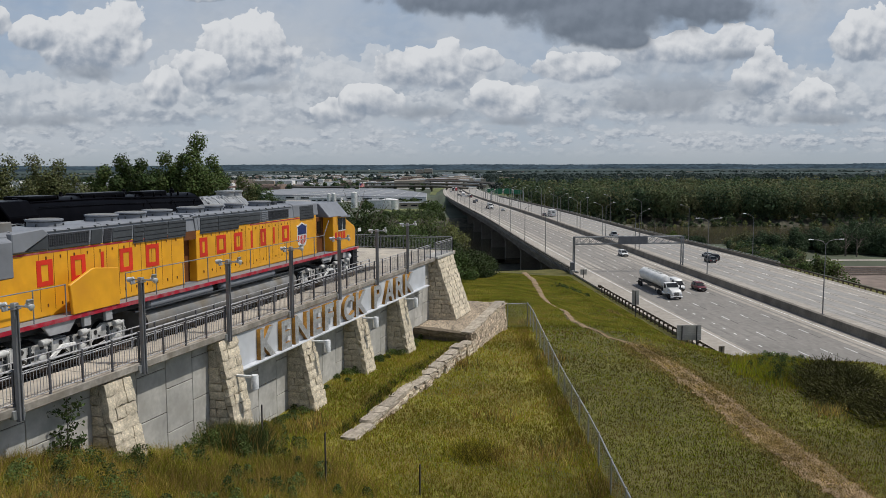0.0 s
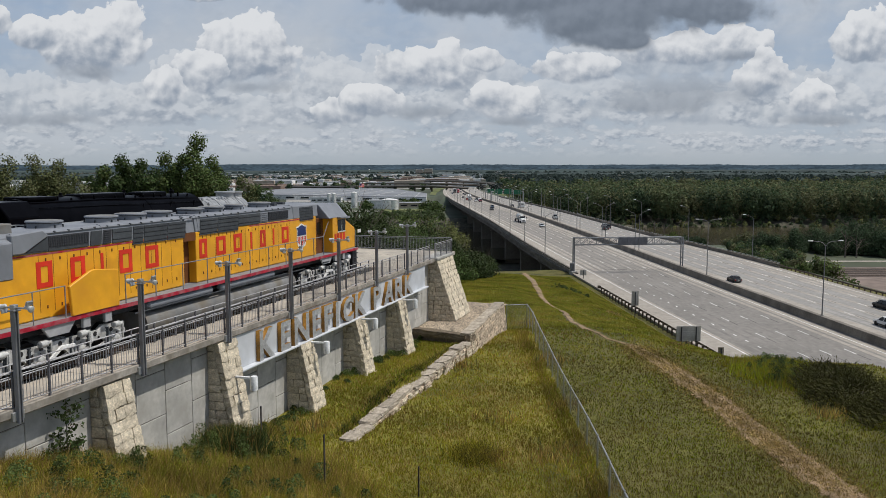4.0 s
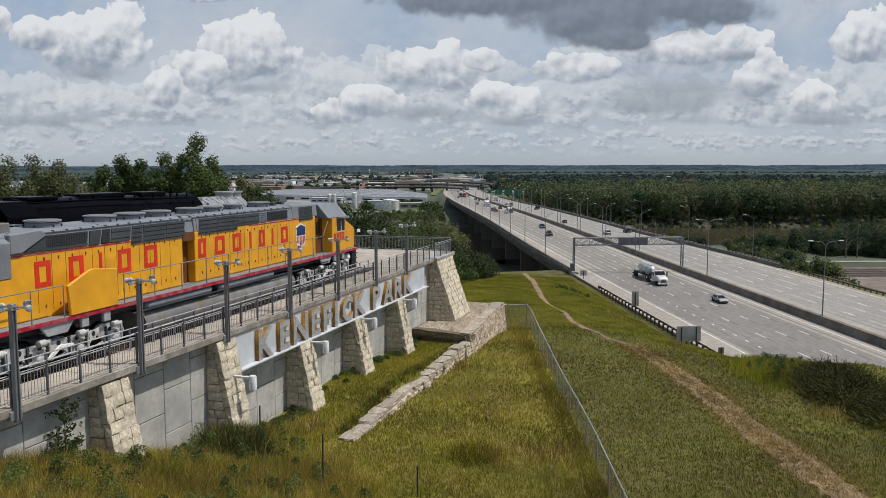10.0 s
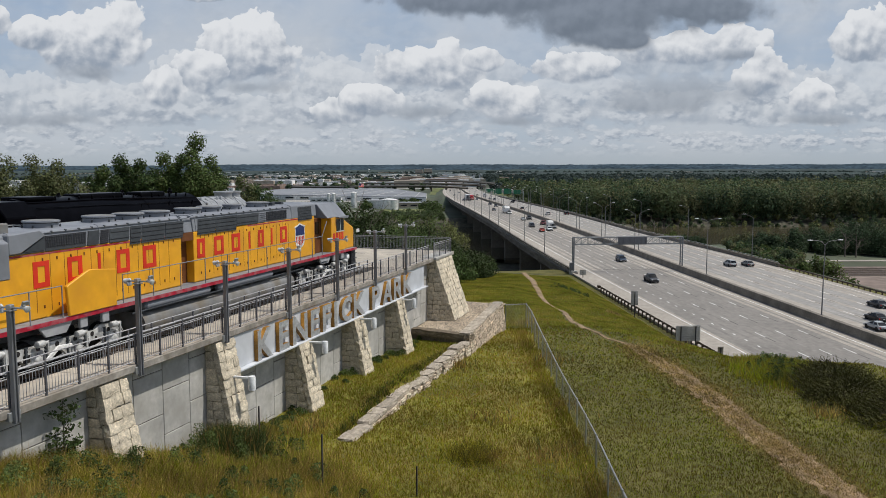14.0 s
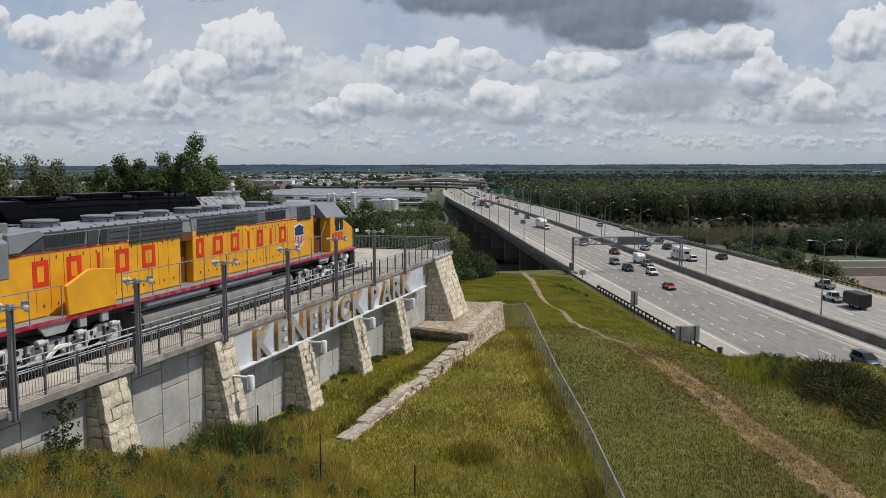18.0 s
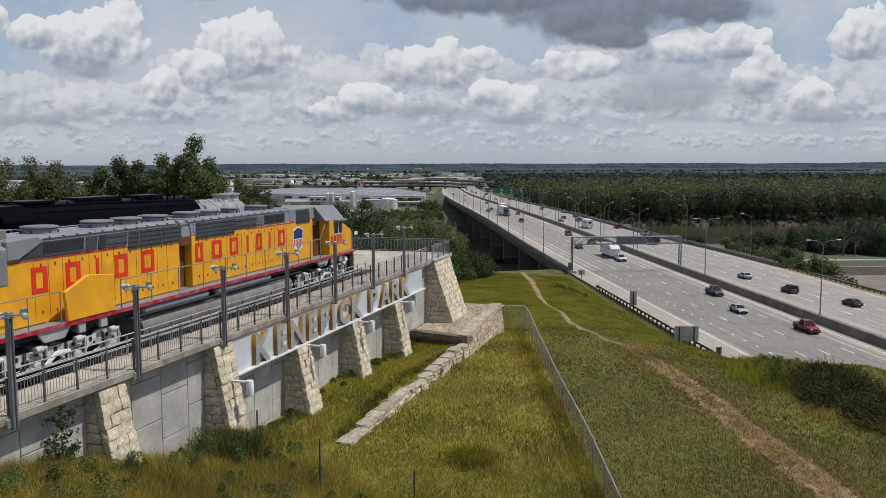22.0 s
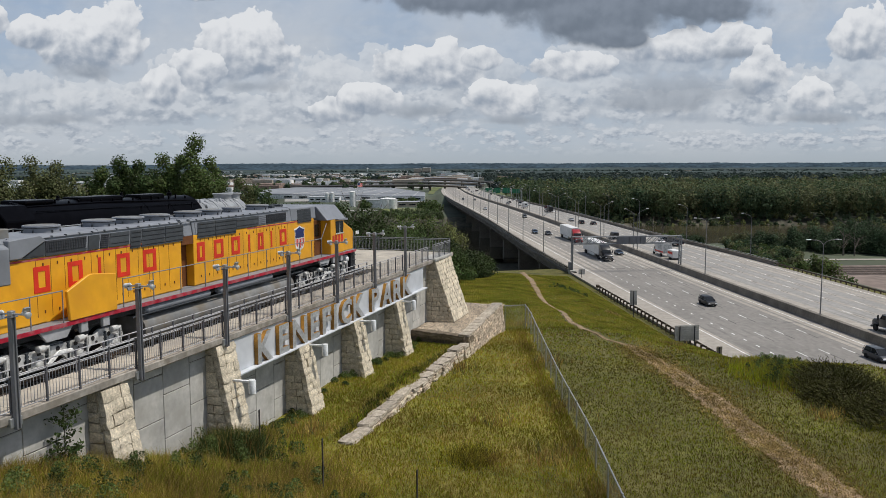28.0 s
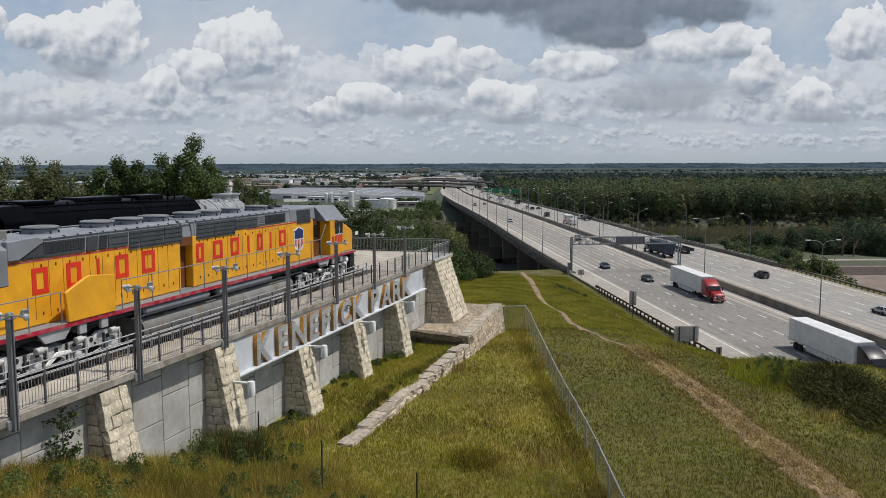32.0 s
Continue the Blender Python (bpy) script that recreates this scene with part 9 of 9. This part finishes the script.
blades("straw_litter", 18000, on_trail, 0.03, 0.10, [M_TURF2, M_STRAW, M_TURF], [0.45, 0.3, 0.25], "trampled straw and sparse grass on the dirt trail", 39, 1.3, 0.012)

blades("weeds", 650, lambda r, n: (29.3 + r.normal(0, 0.55, n), 7.7 + r.normal(0, 0.5, n)), 0.2, 0.5, [M_TURF, M_BLADE], [0.6, 0.4], "darker weedy patch in the bench grass", 48, 0.5)
leafy_weeds(40, lambda r, n: (136.0 + r.normal(0, 2.6, n), 19.1 + r.normal(0, 1.6, n)), "dark green weed patch on the far slope", 49, 0.6)

# ---- across the river ----
def afar(c, a, z=None):
    """A place c metres out across the valley at bearing slope a (to the right)."""
    x, y = c * FW[0] - c * a * LT[0], c * FW[1] - c * a * LT[1]
    return Vector((x, y, on_ground(x, y) if z is None else z))


def face_pose(c, a, turn=0.0):
    p = afar(c, a)
    return Matrix.Translation(p) @ Matrix.Rotation(TURN - math.pi / 2 + radians(turn), 4, "Z")


M_ROOFG = surface("pale_metal_roof", (0.46, 0.47, 0.48), 0.6, grain=0.05, vary=0.1, stain=0.02, spots=0.12, bump=0)
M_WALLW = surface("white_wall_panel", (0.68, 0.68, 0.66), 0.7, grain=0.2, vary=0.08, bump=0)
M_BRICK = surface("far_brick", (0.24, 0.17, 0.135), 0.85, grain=0.2, vary=0.1, bump=0)
M_TANW = surface("far_tan_wall", (0.40, 0.34, 0.27), 0.85, grain=0.2, vary=0.1, bump=0)
M_ASPH = surface("far_asphalt", (0.30, 0.29, 0.27), 0.9, grain=0.1, vary=0.15, bump=0)


def hall(c, a, w, d, h, wall, roof, label, bays=0, turn=0.0, name="warehouse"):
    """A flat-roofed hall, its long side to the river; w across, d deep."""
    b = thing(name, label, "building", face_pose(c, a, turn))
    part("wall", box(B(), -w / 2, w / 2, 0, d, -1, h), wall, b)
    part("roof", bevelled(box(B(), -w / 2 - 0.4, w / 2 + 0.4, -0.4, d + 0.4, h, h + 0.6), 0.1), roof, b)
    for k in range(bays):
        x = -w / 2 + (k + 0.5) * w / bays
        part("window", box(B(), x - w / bays * 0.32, x + w / bays * 0.32, -0.12, 0.1, h * 0.35, h * 0.62), M_GLASS, b)
    return b


big = thing("warehouse", "huge low warehouse with a pale grey roof", "building")
WH = [(742, 393), (721, 235), (827, 269), (994, 372), (1032, 505), (752, 473)]      # its plan, a slanted yard front
part("wall", prism(B(), WH, -28, -22.9, "z"), M_WALLW, big)
part("roof", bevelled(prism(B(), WH, -22.9, -22.4, "z"), 0.1), surface("weathered_membrane_roof", (0.20, 0.21, 0.225), 0.7, grain=0.05, vary=0.15, stain=0.02, spots=0.2, bump=0), big)
for k in range(9):
    f = (k + 0.5) / 9
    x, y = 721 + 21 * f, 235 + 158 * f
    part("window", box(B(), x - 0.6, x + 0.1, y - 4.5, y + 4.5, -25.6, -24.2), M_GLASS, big)
for k in range(7):
    f = (k + 0.5) / 7
    part("roof_seam", rod(B(), (721 + 21 * f, 235 + 158 * f, -22.35), (827 + 180 * f, 269 + 165 * f, -22.35), 0.3, seg=4), M_SILV, big)
hall(640, -0.082, 12, 12, 6.0, M_WALLW, M_ROOFG, "small white depot building", 0, name="depot")
hall(757, -0.142, 28, 12, 4.0, M_WALLW, M_ROOFG, "white industrial shed among trees", 5, name="depot")
for k, (px, d, top, r) in enumerate(((648, 640, -19.5, 6), (660, 650, -20.5, 5), (718, 690, -21, 6), (732, 700, -20.5, 6), (756, 620, -19.5, 7), (771, 600, -18.5, 7), (764, 580, -21.5, 5), (560, 560, -18, 7), (535, 540, -17, 8), (600, 560, -19, 6))):
    a = (px - 784) / 1457.0
    tree(d * FW[0] - d * a * LT[0], d * FW[1] - d * a * LT[1], top, r, M_LEAF2, "round dark tree beside the warehouse yard", 900, 1.1, 320 + k, group="yard trees", low=0.1)
hall(660, -0.035, 24, 10, 3.6, M_TANW, M_ROOFG, "low tan house beside the road", 3, name="house")
for c, a, r, h, n in ((622, -0.0655, 5.4, 8.2, "storage_tank"), (612, -0.0585, 3.0, 8.0, "storage_tank"), (660, -0.1075, 2.4, 12.0, "silo"), (745, -0.132, 1.8, 8.0, "silo"), (745, -0.138, 1.8, 8.0, "silo")):
    t = thing(n, "white cylindrical steel storage tank" if n == "storage_tank" else "slim white storage silo", "tank", Matrix.Translation(afar(c, a)), group="far white tanks")
    part("shell", turned(B(), [(-0.5, r), (h, r), (h + 0.5, r * 0.6), (h + 0.8, 0.2)], "z", 24), M_WALLW, t, smooth=True)
    part("rim", turned(B(), [(h - 0.25, r * 1.02), (h, r * 1.02)], "z", 24), M_SILV, t)
    part("ladder", box(B(), -0.3, 0.3, -r - 0.35, -r - 0.2, 0, h), M_SILV, t)

# the flag
flag_at = afar(240, -0.1015)
pole = thing("flagpole", "white flagpole with a striped flag in the wind", "flagpole", Matrix.Translation((flag_at.x, flag_at.y, flag_at.z)))
ft = 1.2 - flag_at.z
part("mast", rod(B(), (0, 0, -0.3), (0, 0, ft), 0.11, 0.06, 8), M_FIXT, pole)
flag = part("flag", box(B(), 0.05, 1.7, -0.02, 0.02, ft - 1.2, ft - 0.1), M_PWHITE, pole, "red and white striped flag with blue corner")
for k in range(7):
    z = ft - 0.1 - 0.0846 - 0.1555 * k
    part("stripe", box(B(), 0.05, 1.7, -0.03, 0.03, z - 0.042, z + 0.042), M_RED, flag)
part("canton", box(B(), 0.05, 0.75, -0.04, 0.04, ft - 0.7, ft - 0.1), M_NAVY, flag)


def flyover(points, w, label):
    """An elevated ramp through (c, a, z) with piers."""
    f = thing("overpass", label, "overpass", kind="structure", group="far interchange ramps")
    pts = []
    for k in range(len(points) - 1):
        p0, p1, p2, p3 = (points[max(0, min(len(points) - 1, k + j))] for j in (-1, 0, 1, 2))
        for i in range(8):
            t = i / 8
            pts.append(tuple(0.5 * (2 * b + (c - a) * t + (2 * a - 5 * b + 4 * c - d) * t * t + (3 * b - a - 3 * c + d) * t ** 3) for a, b, c, d in zip(p0, p1, p2, p3)))
    pts.append(points[-1])
    P = [afar(c, a, z) for c, a, z in pts]
    bm, kerb = B(), B()
    last = lastk = None
    for k, p in enumerate(P):
        d = (P[min(k + 1, len(P) - 1)] - P[max(k - 1, 0)])
        s = Vector((-d.y, d.x, 0)).normalized() * w / 2
        up = Vector((0, 0, 1))
        cur = [bm.verts.new(q) for q in (p - s, p + s, p + s * 0.6 - up * 1.6, p - s * 0.6 - up * 1.6)]
        ck = [[kerb.verts.new(q) for q in (p + e, p + e * 1.04, p + e * 1.04 + up, p + e + up)] for e in (s, -s)]
        if last:
            for i in range(4):
                bm.faces.new((last[i], last[(i + 1) % 4], cur[(i + 1) % 4], cur[i]))
                for j in (0, 1):
                    kerb.faces.new((lastk[j][i], lastk[j][(i + 1) % 4], ck[j][(i + 1) % 4], ck[j][i]))
        last, lastk = cur, ck
        if k % 4 == 1 and p.z > -24:
            part("pier", box(B(), p.x - 0.9, p.x + 0.9, p.y - 0.9, p.y + 0.9, -28, p.z - 1.6), M_BRIDGE, f)
    part("deck", bm, M_BRIDGE, f)
    part("parapet", kerb, M_ROAD, f, "pale concrete parapets")


flyover([(1500, -0.10, -20), (1400, -0.06, -18.0), (1270, -0.02, -16.4), (1180, 0.02, -15.8), (1090, 0.06, -17.0), (1010, 0.086, -20.0), (940, 0.092, -25)], 11, "long curving concrete flyover ramp")
flyover([(1330, -0.14, -21), (1250, -0.09, -20.0), (1190, -0.04, -18.8), (1150, 0.0, -18.6), (1130, 0.04, -20), (1120, 0.05, -22)], 10, "concrete overpass across the interchange")
flyover([(1120, -0.30, -23), (1090, -0.18, -21.5), (1065, -0.10, -20.0), (1050, -0.04, -19.4), (1045, 0.0, -19.8), (1050, 0.03, -22)], 12, "low concrete overpass in the distance")
flyover([(1250, -0.42, -24), (1230, -0.30, -23.0), (1220, -0.20, -22.5), (1210, -0.16, -23.5)], 10, "low concrete overpass in the distance")


def townscape(n, c0, c1, a0, a1, seed, keep):
    """Far buildings too small to tell apart, one mesh."""
    rnd = random.Random(seed)
    bm = B()
    tone = []
    for k in range(n):
        c, a = c0 + (c1 - c0) * rnd.random(), rnd.uniform(a0, a1)
        if not keep(c, a):
            continue
        p = afar(c, a)
        w, d, h = rnd.choice((10, 14, 22, 40, 60)) * rnd.uniform(0.7, 1.3), rnd.uniform(10, 30), rnd.choice((4, 5, 6, 8, 11))
        v = [bm.verts.new((p.x + FW[0] * dd - LT[0] * ww, p.y + FW[1] * dd - LT[1] * ww, zz)) for zz in (-28, -27 + h) for ww in (-w / 2, w / 2) for dd in (0, d)]
        for f in ((0, 2, 3, 1), (4, 5, 7, 6), (0, 1, 5, 4), (2, 6, 7, 3), (0, 4, 6, 2), (1, 3, 7, 5)):
            bm.faces.new([v[i] for i in f])
        m = rnd.choice((0, 0, 0, 1, 2, 2, 3))
        tone.append(m)
    bm.faces.ensure_lookup_table()
    for i, f in enumerate(bm.faces):
        f.material_index = tone[i // 6]
    tagged(new("townscape", mesh_of("townscape", bm, [M_WALLW, M_BRICK, M_TANW, M_ROOFG])), "pale roofs and walls of the far city", "buildings", kind="stuff")


townscape(900, 1250, 2300, -0.42, 0.03, 3, lambda c, a: abs(a - 0.0) > 0.0)
townscape(110, 1500, 3000, 0.0, 0.66, 4, lambda c, a: True)
townscape(150, 2300, 3300, 0.05, 0.66, 14, lambda c, a: True)
townscape(420, 1900, 3200, -0.45, 0.05, 15, lambda c, a: True)
townscape(60, 1000, 1350, -0.6, -0.2, 5, lambda c, a: True)
for c, a, w, h, m, lab in ((1700, -0.075, 120, 9, M_BRICK, "long brick building in the far city"), (1650, -0.035, 90, 7, M_BRICK, "long low brick building in the far city"), (2300, -0.0285, 20, 23, M_TANW, "pale hospital block below the bluffs"), (2310, -0.0175, 22, 25, M_TANW, "pale hospital tower below the bluffs"), (1800, -0.125, 60, 10, M_BRICK, "brick commercial block in the far city"), (1900, -0.205, 46, 12, M_WALLW, "white domed arena in the far city"), (1600, -0.16, 70, 8, M_TANW, "tan commercial block in the far city")):
    hall(c, a, w, 40, h, m, M_ROOFG, lab, 8, name="city_building")
wt = thing("water_tower", "white water tower on the far bluff", "water tower", Matrix.Translation(afar(2900, -0.089)) @ Matrix.Scale(0.45, 4))
part("bowl", turned(B(), [(38, 2), (42, 7), (47, 7.5), (50, 4), (51, 0.5)], "z", 16), M_WALLW, wt, smooth=True)
part("stem", rod(B(), (0, 0, -2), (0, 0, 40), 1.8, 1.4, 10), M_WALLW, wt)
# paved lots and roads on the plain
for c0, c1, a0, a1 in ((760, 850, -0.19, -0.03), (1180, 1230, -0.45, 0.06), (600, 612, -0.12, -0.02), (1450, 1560, -0.3, 0.02)):
    bm = B()
    bm.faces.new([bm.verts.new(afar(c, a, -26.9)) for c, a in ((c0, a0), (c0, a1), (c1, a1), (c1, a0))])
    thing("pavement", "grey paved yard on the far plain", "yard", kind="structure", bm=bm, mat=M_ASPH)
# mown lawns: before the storage tanks and inside the interchange loops
M_LAWN = surface("mown_lawn", (0.125, 0.150, 0.052), 0.95, grain=0.2, vary=0.3, stain=0.02, spots=0.4, bump=0, dirt=(0.15, 0.145, 0.06))
for quad in (((578, -0.072), (578, -0.004), (614, -0.004), (622, -0.074)), ((930, -0.016), (930, 0.004), (1200, 0.002), (1190, -0.012)), ((860, 0.062), (860, 0.092), (1090, 0.080), (1090, 0.058))):
    bm = B()
    bm.faces.new([bm.verts.new(afar(c, a, -26.2)) for c, a in quad])
    thing("lawn", "mown green lawn on the far plain", "lawn", kind="structure", bm=bm, mat=M_LAWN)
# rail yard beyond the highway
bm = B()
bm.faces.new([bm.verts.new(afar(c, a, -26.42)) for c, a in ((200, 0.49), (200, 0.8), (263, 0.8), (263, 0.44))])
thing("rail_yard", "bare pale dirt of the riverside rail yard", "yard", kind="structure", bm=bm, mat=surface("yard_dirt", (0.19, 0.148, 0.125), 0.95, grain=0.3, vary=0.25, stain=0.04, spots=0.3, bump=0))
for c in (242, 247, 252, 257):
    t = thing("railway_track", "dark railway track in the riverside yard", "railway track", kind="structure")
    bm = B()
    bm.faces.new([bm.verts.new(afar(cc, a, -26.36)) for cc, a in ((c - 1.5, 0.43), (c - 1.5, 0.8), (c + 1.5, 0.8), (c + 1.5, 0.43))])
    part("bed", bm, M_TIE, t)
    for d in (-0.75, 0.75):
        bm = B()
        rod(bm, afar(c + d, 0.43, -26.2), afar(c + d, 0.8, -26.2), 0.06, seg=4)
        part("rail", bm, M_RAIL, t)
bm = B()
bm.faces.new([bm.verts.new(afar(c, a, -26.35)) for c, a in ((277, 0.40), (277, 0.8), (281, 0.8), (281, 0.40))])
thing("pavement", "pale gravel track beside the rail yard", "track", kind="structure", bm=bm, mat=M_ROAD)


def motions():
    """All traffic: lane offset, place at the start and speed."""
    P, S, U, M, V = "pickup", "sedan", "suv", "minivan", "van"
    walk(flag, [(float(t), pose(0, 0, 0, 0, 0, math.degrees(TURN) - 62 + 14 * math.sin(1.9 * t) + 8 * math.sin(4.3 * t + 1))) for t in range(33)])
    # towards the city, on the near carriageway
    for kind, front, v, u0, sp, lab, tl in (
            ("white", "white", 5.6, 143.9, -22.6, "white highway tractor hauling a bulk tanker", "long white rounded bulk tanker trailer"),
            ("dry", "white", 9.3, 436.0, -27.5, "white day-cab tractor hauling a steel tank", "short bright steel dry-bulk tank trailer"),
            ("box", "black", 9.2, 982.2, -28.0, "black sleeper tractor hauling a long trailer", "long plain white box semi-trailer"),
            ("box", "red", 12.5, 955.7, -25.49, "red sleeper tractor hauling a long trailer", "long plain white box semi-trailer")):
        drive(tractor(front, lab, front in ("black", "red")), v, u0, sp)
        drive(semi_trailer(kind, tl), v, u0, sp)
    drive(car(V, "white", "white panel van travelling on the highway"), 9.9, 155.8, -29.94)
    drive(car(U, "maroon", "dark maroon sport utility vehicle on the highway"), 14.1, 154.6, -32.78)
    drive(car(U, "white", "white sport utility vehicle on the highway"), 16.0, 210.5, -35.95)
    drive(car(S, "silver", "silver low saloon car on the highway"), 13.1, 416.5, -27.4)
    drive(car(P, "dark grey", "dark grey pickup truck on the highway"), 8.8, 534.9, -26.3)
    drive(car(M, "dark blue", "blue-grey minivan on the highway"), 12.5, 562.3, -25.86)
    drive(car(S, "orange red", "orange-red hatchback car on the highway"), 9.2, 733.0, -32.0)
    drive(car(U, "white", "white sport utility vehicle on the highway"), 12.6, 681.0, -28.0)
    drive(car(P, "grey", "grey pickup truck towing a white trailer"), 15.9, 679.0, -27.16)
    drive(trailer_box("", 3.9, 1.0, 0.55, 1.85, M_TRAILER, "small white enclosed cargo trailer", -0.3, nose=0.5), 16.1, 679.0, -27.16, 6.8)
    drive(car(M, "black", "black minivan on the highway"), 9.2, 732.8, -30.5)
    drive(car(M, "grey", "grey minivan on the highway"), 9.5, 703.1, -28.22)
    drive(car(P, "dark red", "dark red pickup truck on the highway"), 15.6, 665.3, -24.95)
    drive(car(P, "dark grey", "dark blue-grey pickup truck on the highway"), 15.4, 696.4, -24.87)
    drive(car(S, "silver", "pale silver saloon car on the highway"), 12.2, 713.0, -26.41)
    drive(car(P, "white", "white pickup truck towing a camper trailer"), 12.8, 722.0, -23.7)
    drive(camper(), 12.6, 722.0, -23.7, 9.0)
    drive(car(S, "dark grey", "dark grey saloon car on the highway"), 9.4, 761.0, -24.15)
    drive(car(U, "dark grey", "dark grey sport utility vehicle on the highway"), 15.8, 869.9, -28.65)
    drive(car(M, "dark grey", "dark minivan on the highway"), 15.4, 894.3, -28.42)
    drive(car(M, "black", "black estate car on the highway"), 9.6, 1028.3, -31.77)
    drive(car(S, "dark blue", "dark blue saloon car on the highway"), 16.0, 989.1, -27.73)
    drive(car(S, "dark grey", "dark grey hatchback car on the highway"), 8.7, 984.1, -25.52)
    drive(car(S, "dark blue", "dark blue hatchback car on the highway"), 5.4, 894.5, -22.08)
    drive(car(U, "grey", "grey sport utility vehicle on the highway"), 14.9, 1060.8, -25.28)
    drive(car(S, "silver", "silver saloon car on the highway"), 5.6, 1068.0, -23.04)
    drive(car(U, "grey", "grey sport utility vehicle on the highway"), 5.7, 1332.1, -26.75)
    drive(car(S, "dark grey", "dark grey saloon car on the highway"), 13.3, 1118.2, -19.5)
    # away, on the far carriageway
    drive(car(S, "silver", "silver saloon car driving away"), 37.0, 205.8, 24.9)
    drive(car(U, "black", "black sport utility vehicle driving away"), 36.3, 200.2, 25.2 - 0.6)
    drive(motorhome(), 28.8, 366.6, 22.7)
    drive(car(S, "dark grey", "dark grey saloon car driving away"), 25.9, 369.8, 26.0)
    drive(car(P, "silver", "silver pickup truck driving away"), 28.4, 262.4, 23.6)
    drive(car(S, "black", "black saloon car driving away"), 26.4, 57.5, 27.1)
    drive(car(U, "white", "white sport utility vehicle driving away"), 29.6, 15.1, 26.0)
    drive(car(U, "black", "black sport utility vehicle driving away"), 38.6, 34.8, 24.7)
    drive(car(U, "dark grey", "dark sport utility vehicle driving away"), 33.6, 195.9, 24.0)
    drive(car(S, "silver", "silver saloon car driving away"), 27.1, 242.2, 26.9)
    drive(car(U, "silver", "silver sport utility vehicle driving away"), 35.8, -223.8, 29.5)
    drive(car(S, "grey", "grey saloon car driving away"), 40.2, -165.1, 25.3)
    drive(car(S, "dark grey", "dark grey saloon car driving away"), 38.2, -254.6, 27.8)
    drive(car(S, "black", "black saloon car driving away"), 30.6, -267.4, 27.9)
    drive(car(U, "dark grey", "dark grey sport utility vehicle driving away"), 33.6, -247.5, 26.3)
    drive(car(S, "silver", "silver saloon car driving away"), 26.6, -259.8, 26.9)
    drive(motorhome(), 28.9, -221.9 - 2, 23.7)
    drive(car(U, "white", "white sport utility vehicle driving away"), 30.4, -281.2, 26.7)
    drive(car(U, "maroon", "dark red sport utility vehicle driving away"), 39.4, -212.8, 23.05)
    drive(car(P, "silver", "silver pickup truck driving away"), 40.6, -341.4, 27.6)
    drive(car(P, "white", "white pickup truck towing a black trailer"), 33.9, -327.1, 26.0)
    drive(trailer_box("", 5.0, 1.15, 0.55, 2.2, surface("black_trailer_skin", (0.02, 0.02, 0.022), 0.5), "black enclosed cargo trailer", -0.3, nose=0.3), 34.1, -327.1, 26.0, 7.0)
    drive(car(S, "silver", "silver saloon car driving away"), 30.5, -422.8, 26.9)
    drive(car(U, "black", "black sport utility vehicle driving away"), 30.9, -452.4, 27.4)
    drive(car(S, "black", "black saloon car driving away"), 34.6, -504.4, 29.1)
    drive(car(V, "black", "black passenger van driving away"), 26.7, -499.1, 26.9)
    drive(car(P, "white", "white pickup truck towing a flatbed trailer"), 38.6, -486.0, 26.0)
    drive(flatbed(), 38.9, -486.0, 26.0, 8.5)
    drive(box_truck(), 26.7, -552.0, 27.2)
    drive(trailer_box("", 4.0, 1.05, 0.5, 1.9, M_TRAILER, "small white cargo trailer with an orange band", -0.2, marks=[((-1.8, 1.6, 0.9, 1.5), M_RED)]), 26.9, -552.0, 27.2, 8.0)
    drive(tractor("dark grey", "dark grey tractor hauling a covered trailer", False), 26.9, -617.0, 26.2)
    drive(semi_trailer("container", "dark blue ribbed covered trailer"), 26.9, -617.0, 26.2)
    drive(car(P, "dark grey", "dark pickup truck towing a flatbed trailer"), 35.6, -603.0, 25.9)
    drive(flatbed(), 35.7, -603.0, 25.9, 8.5)
    drive(car(U, "black", "black sport utility vehicle driving away"), 34.7, -681.6, 26.6)
    drive(car(S, "silver", "pale silver saloon car driving away"), 35.3, -831.9, 30.0)


motions()
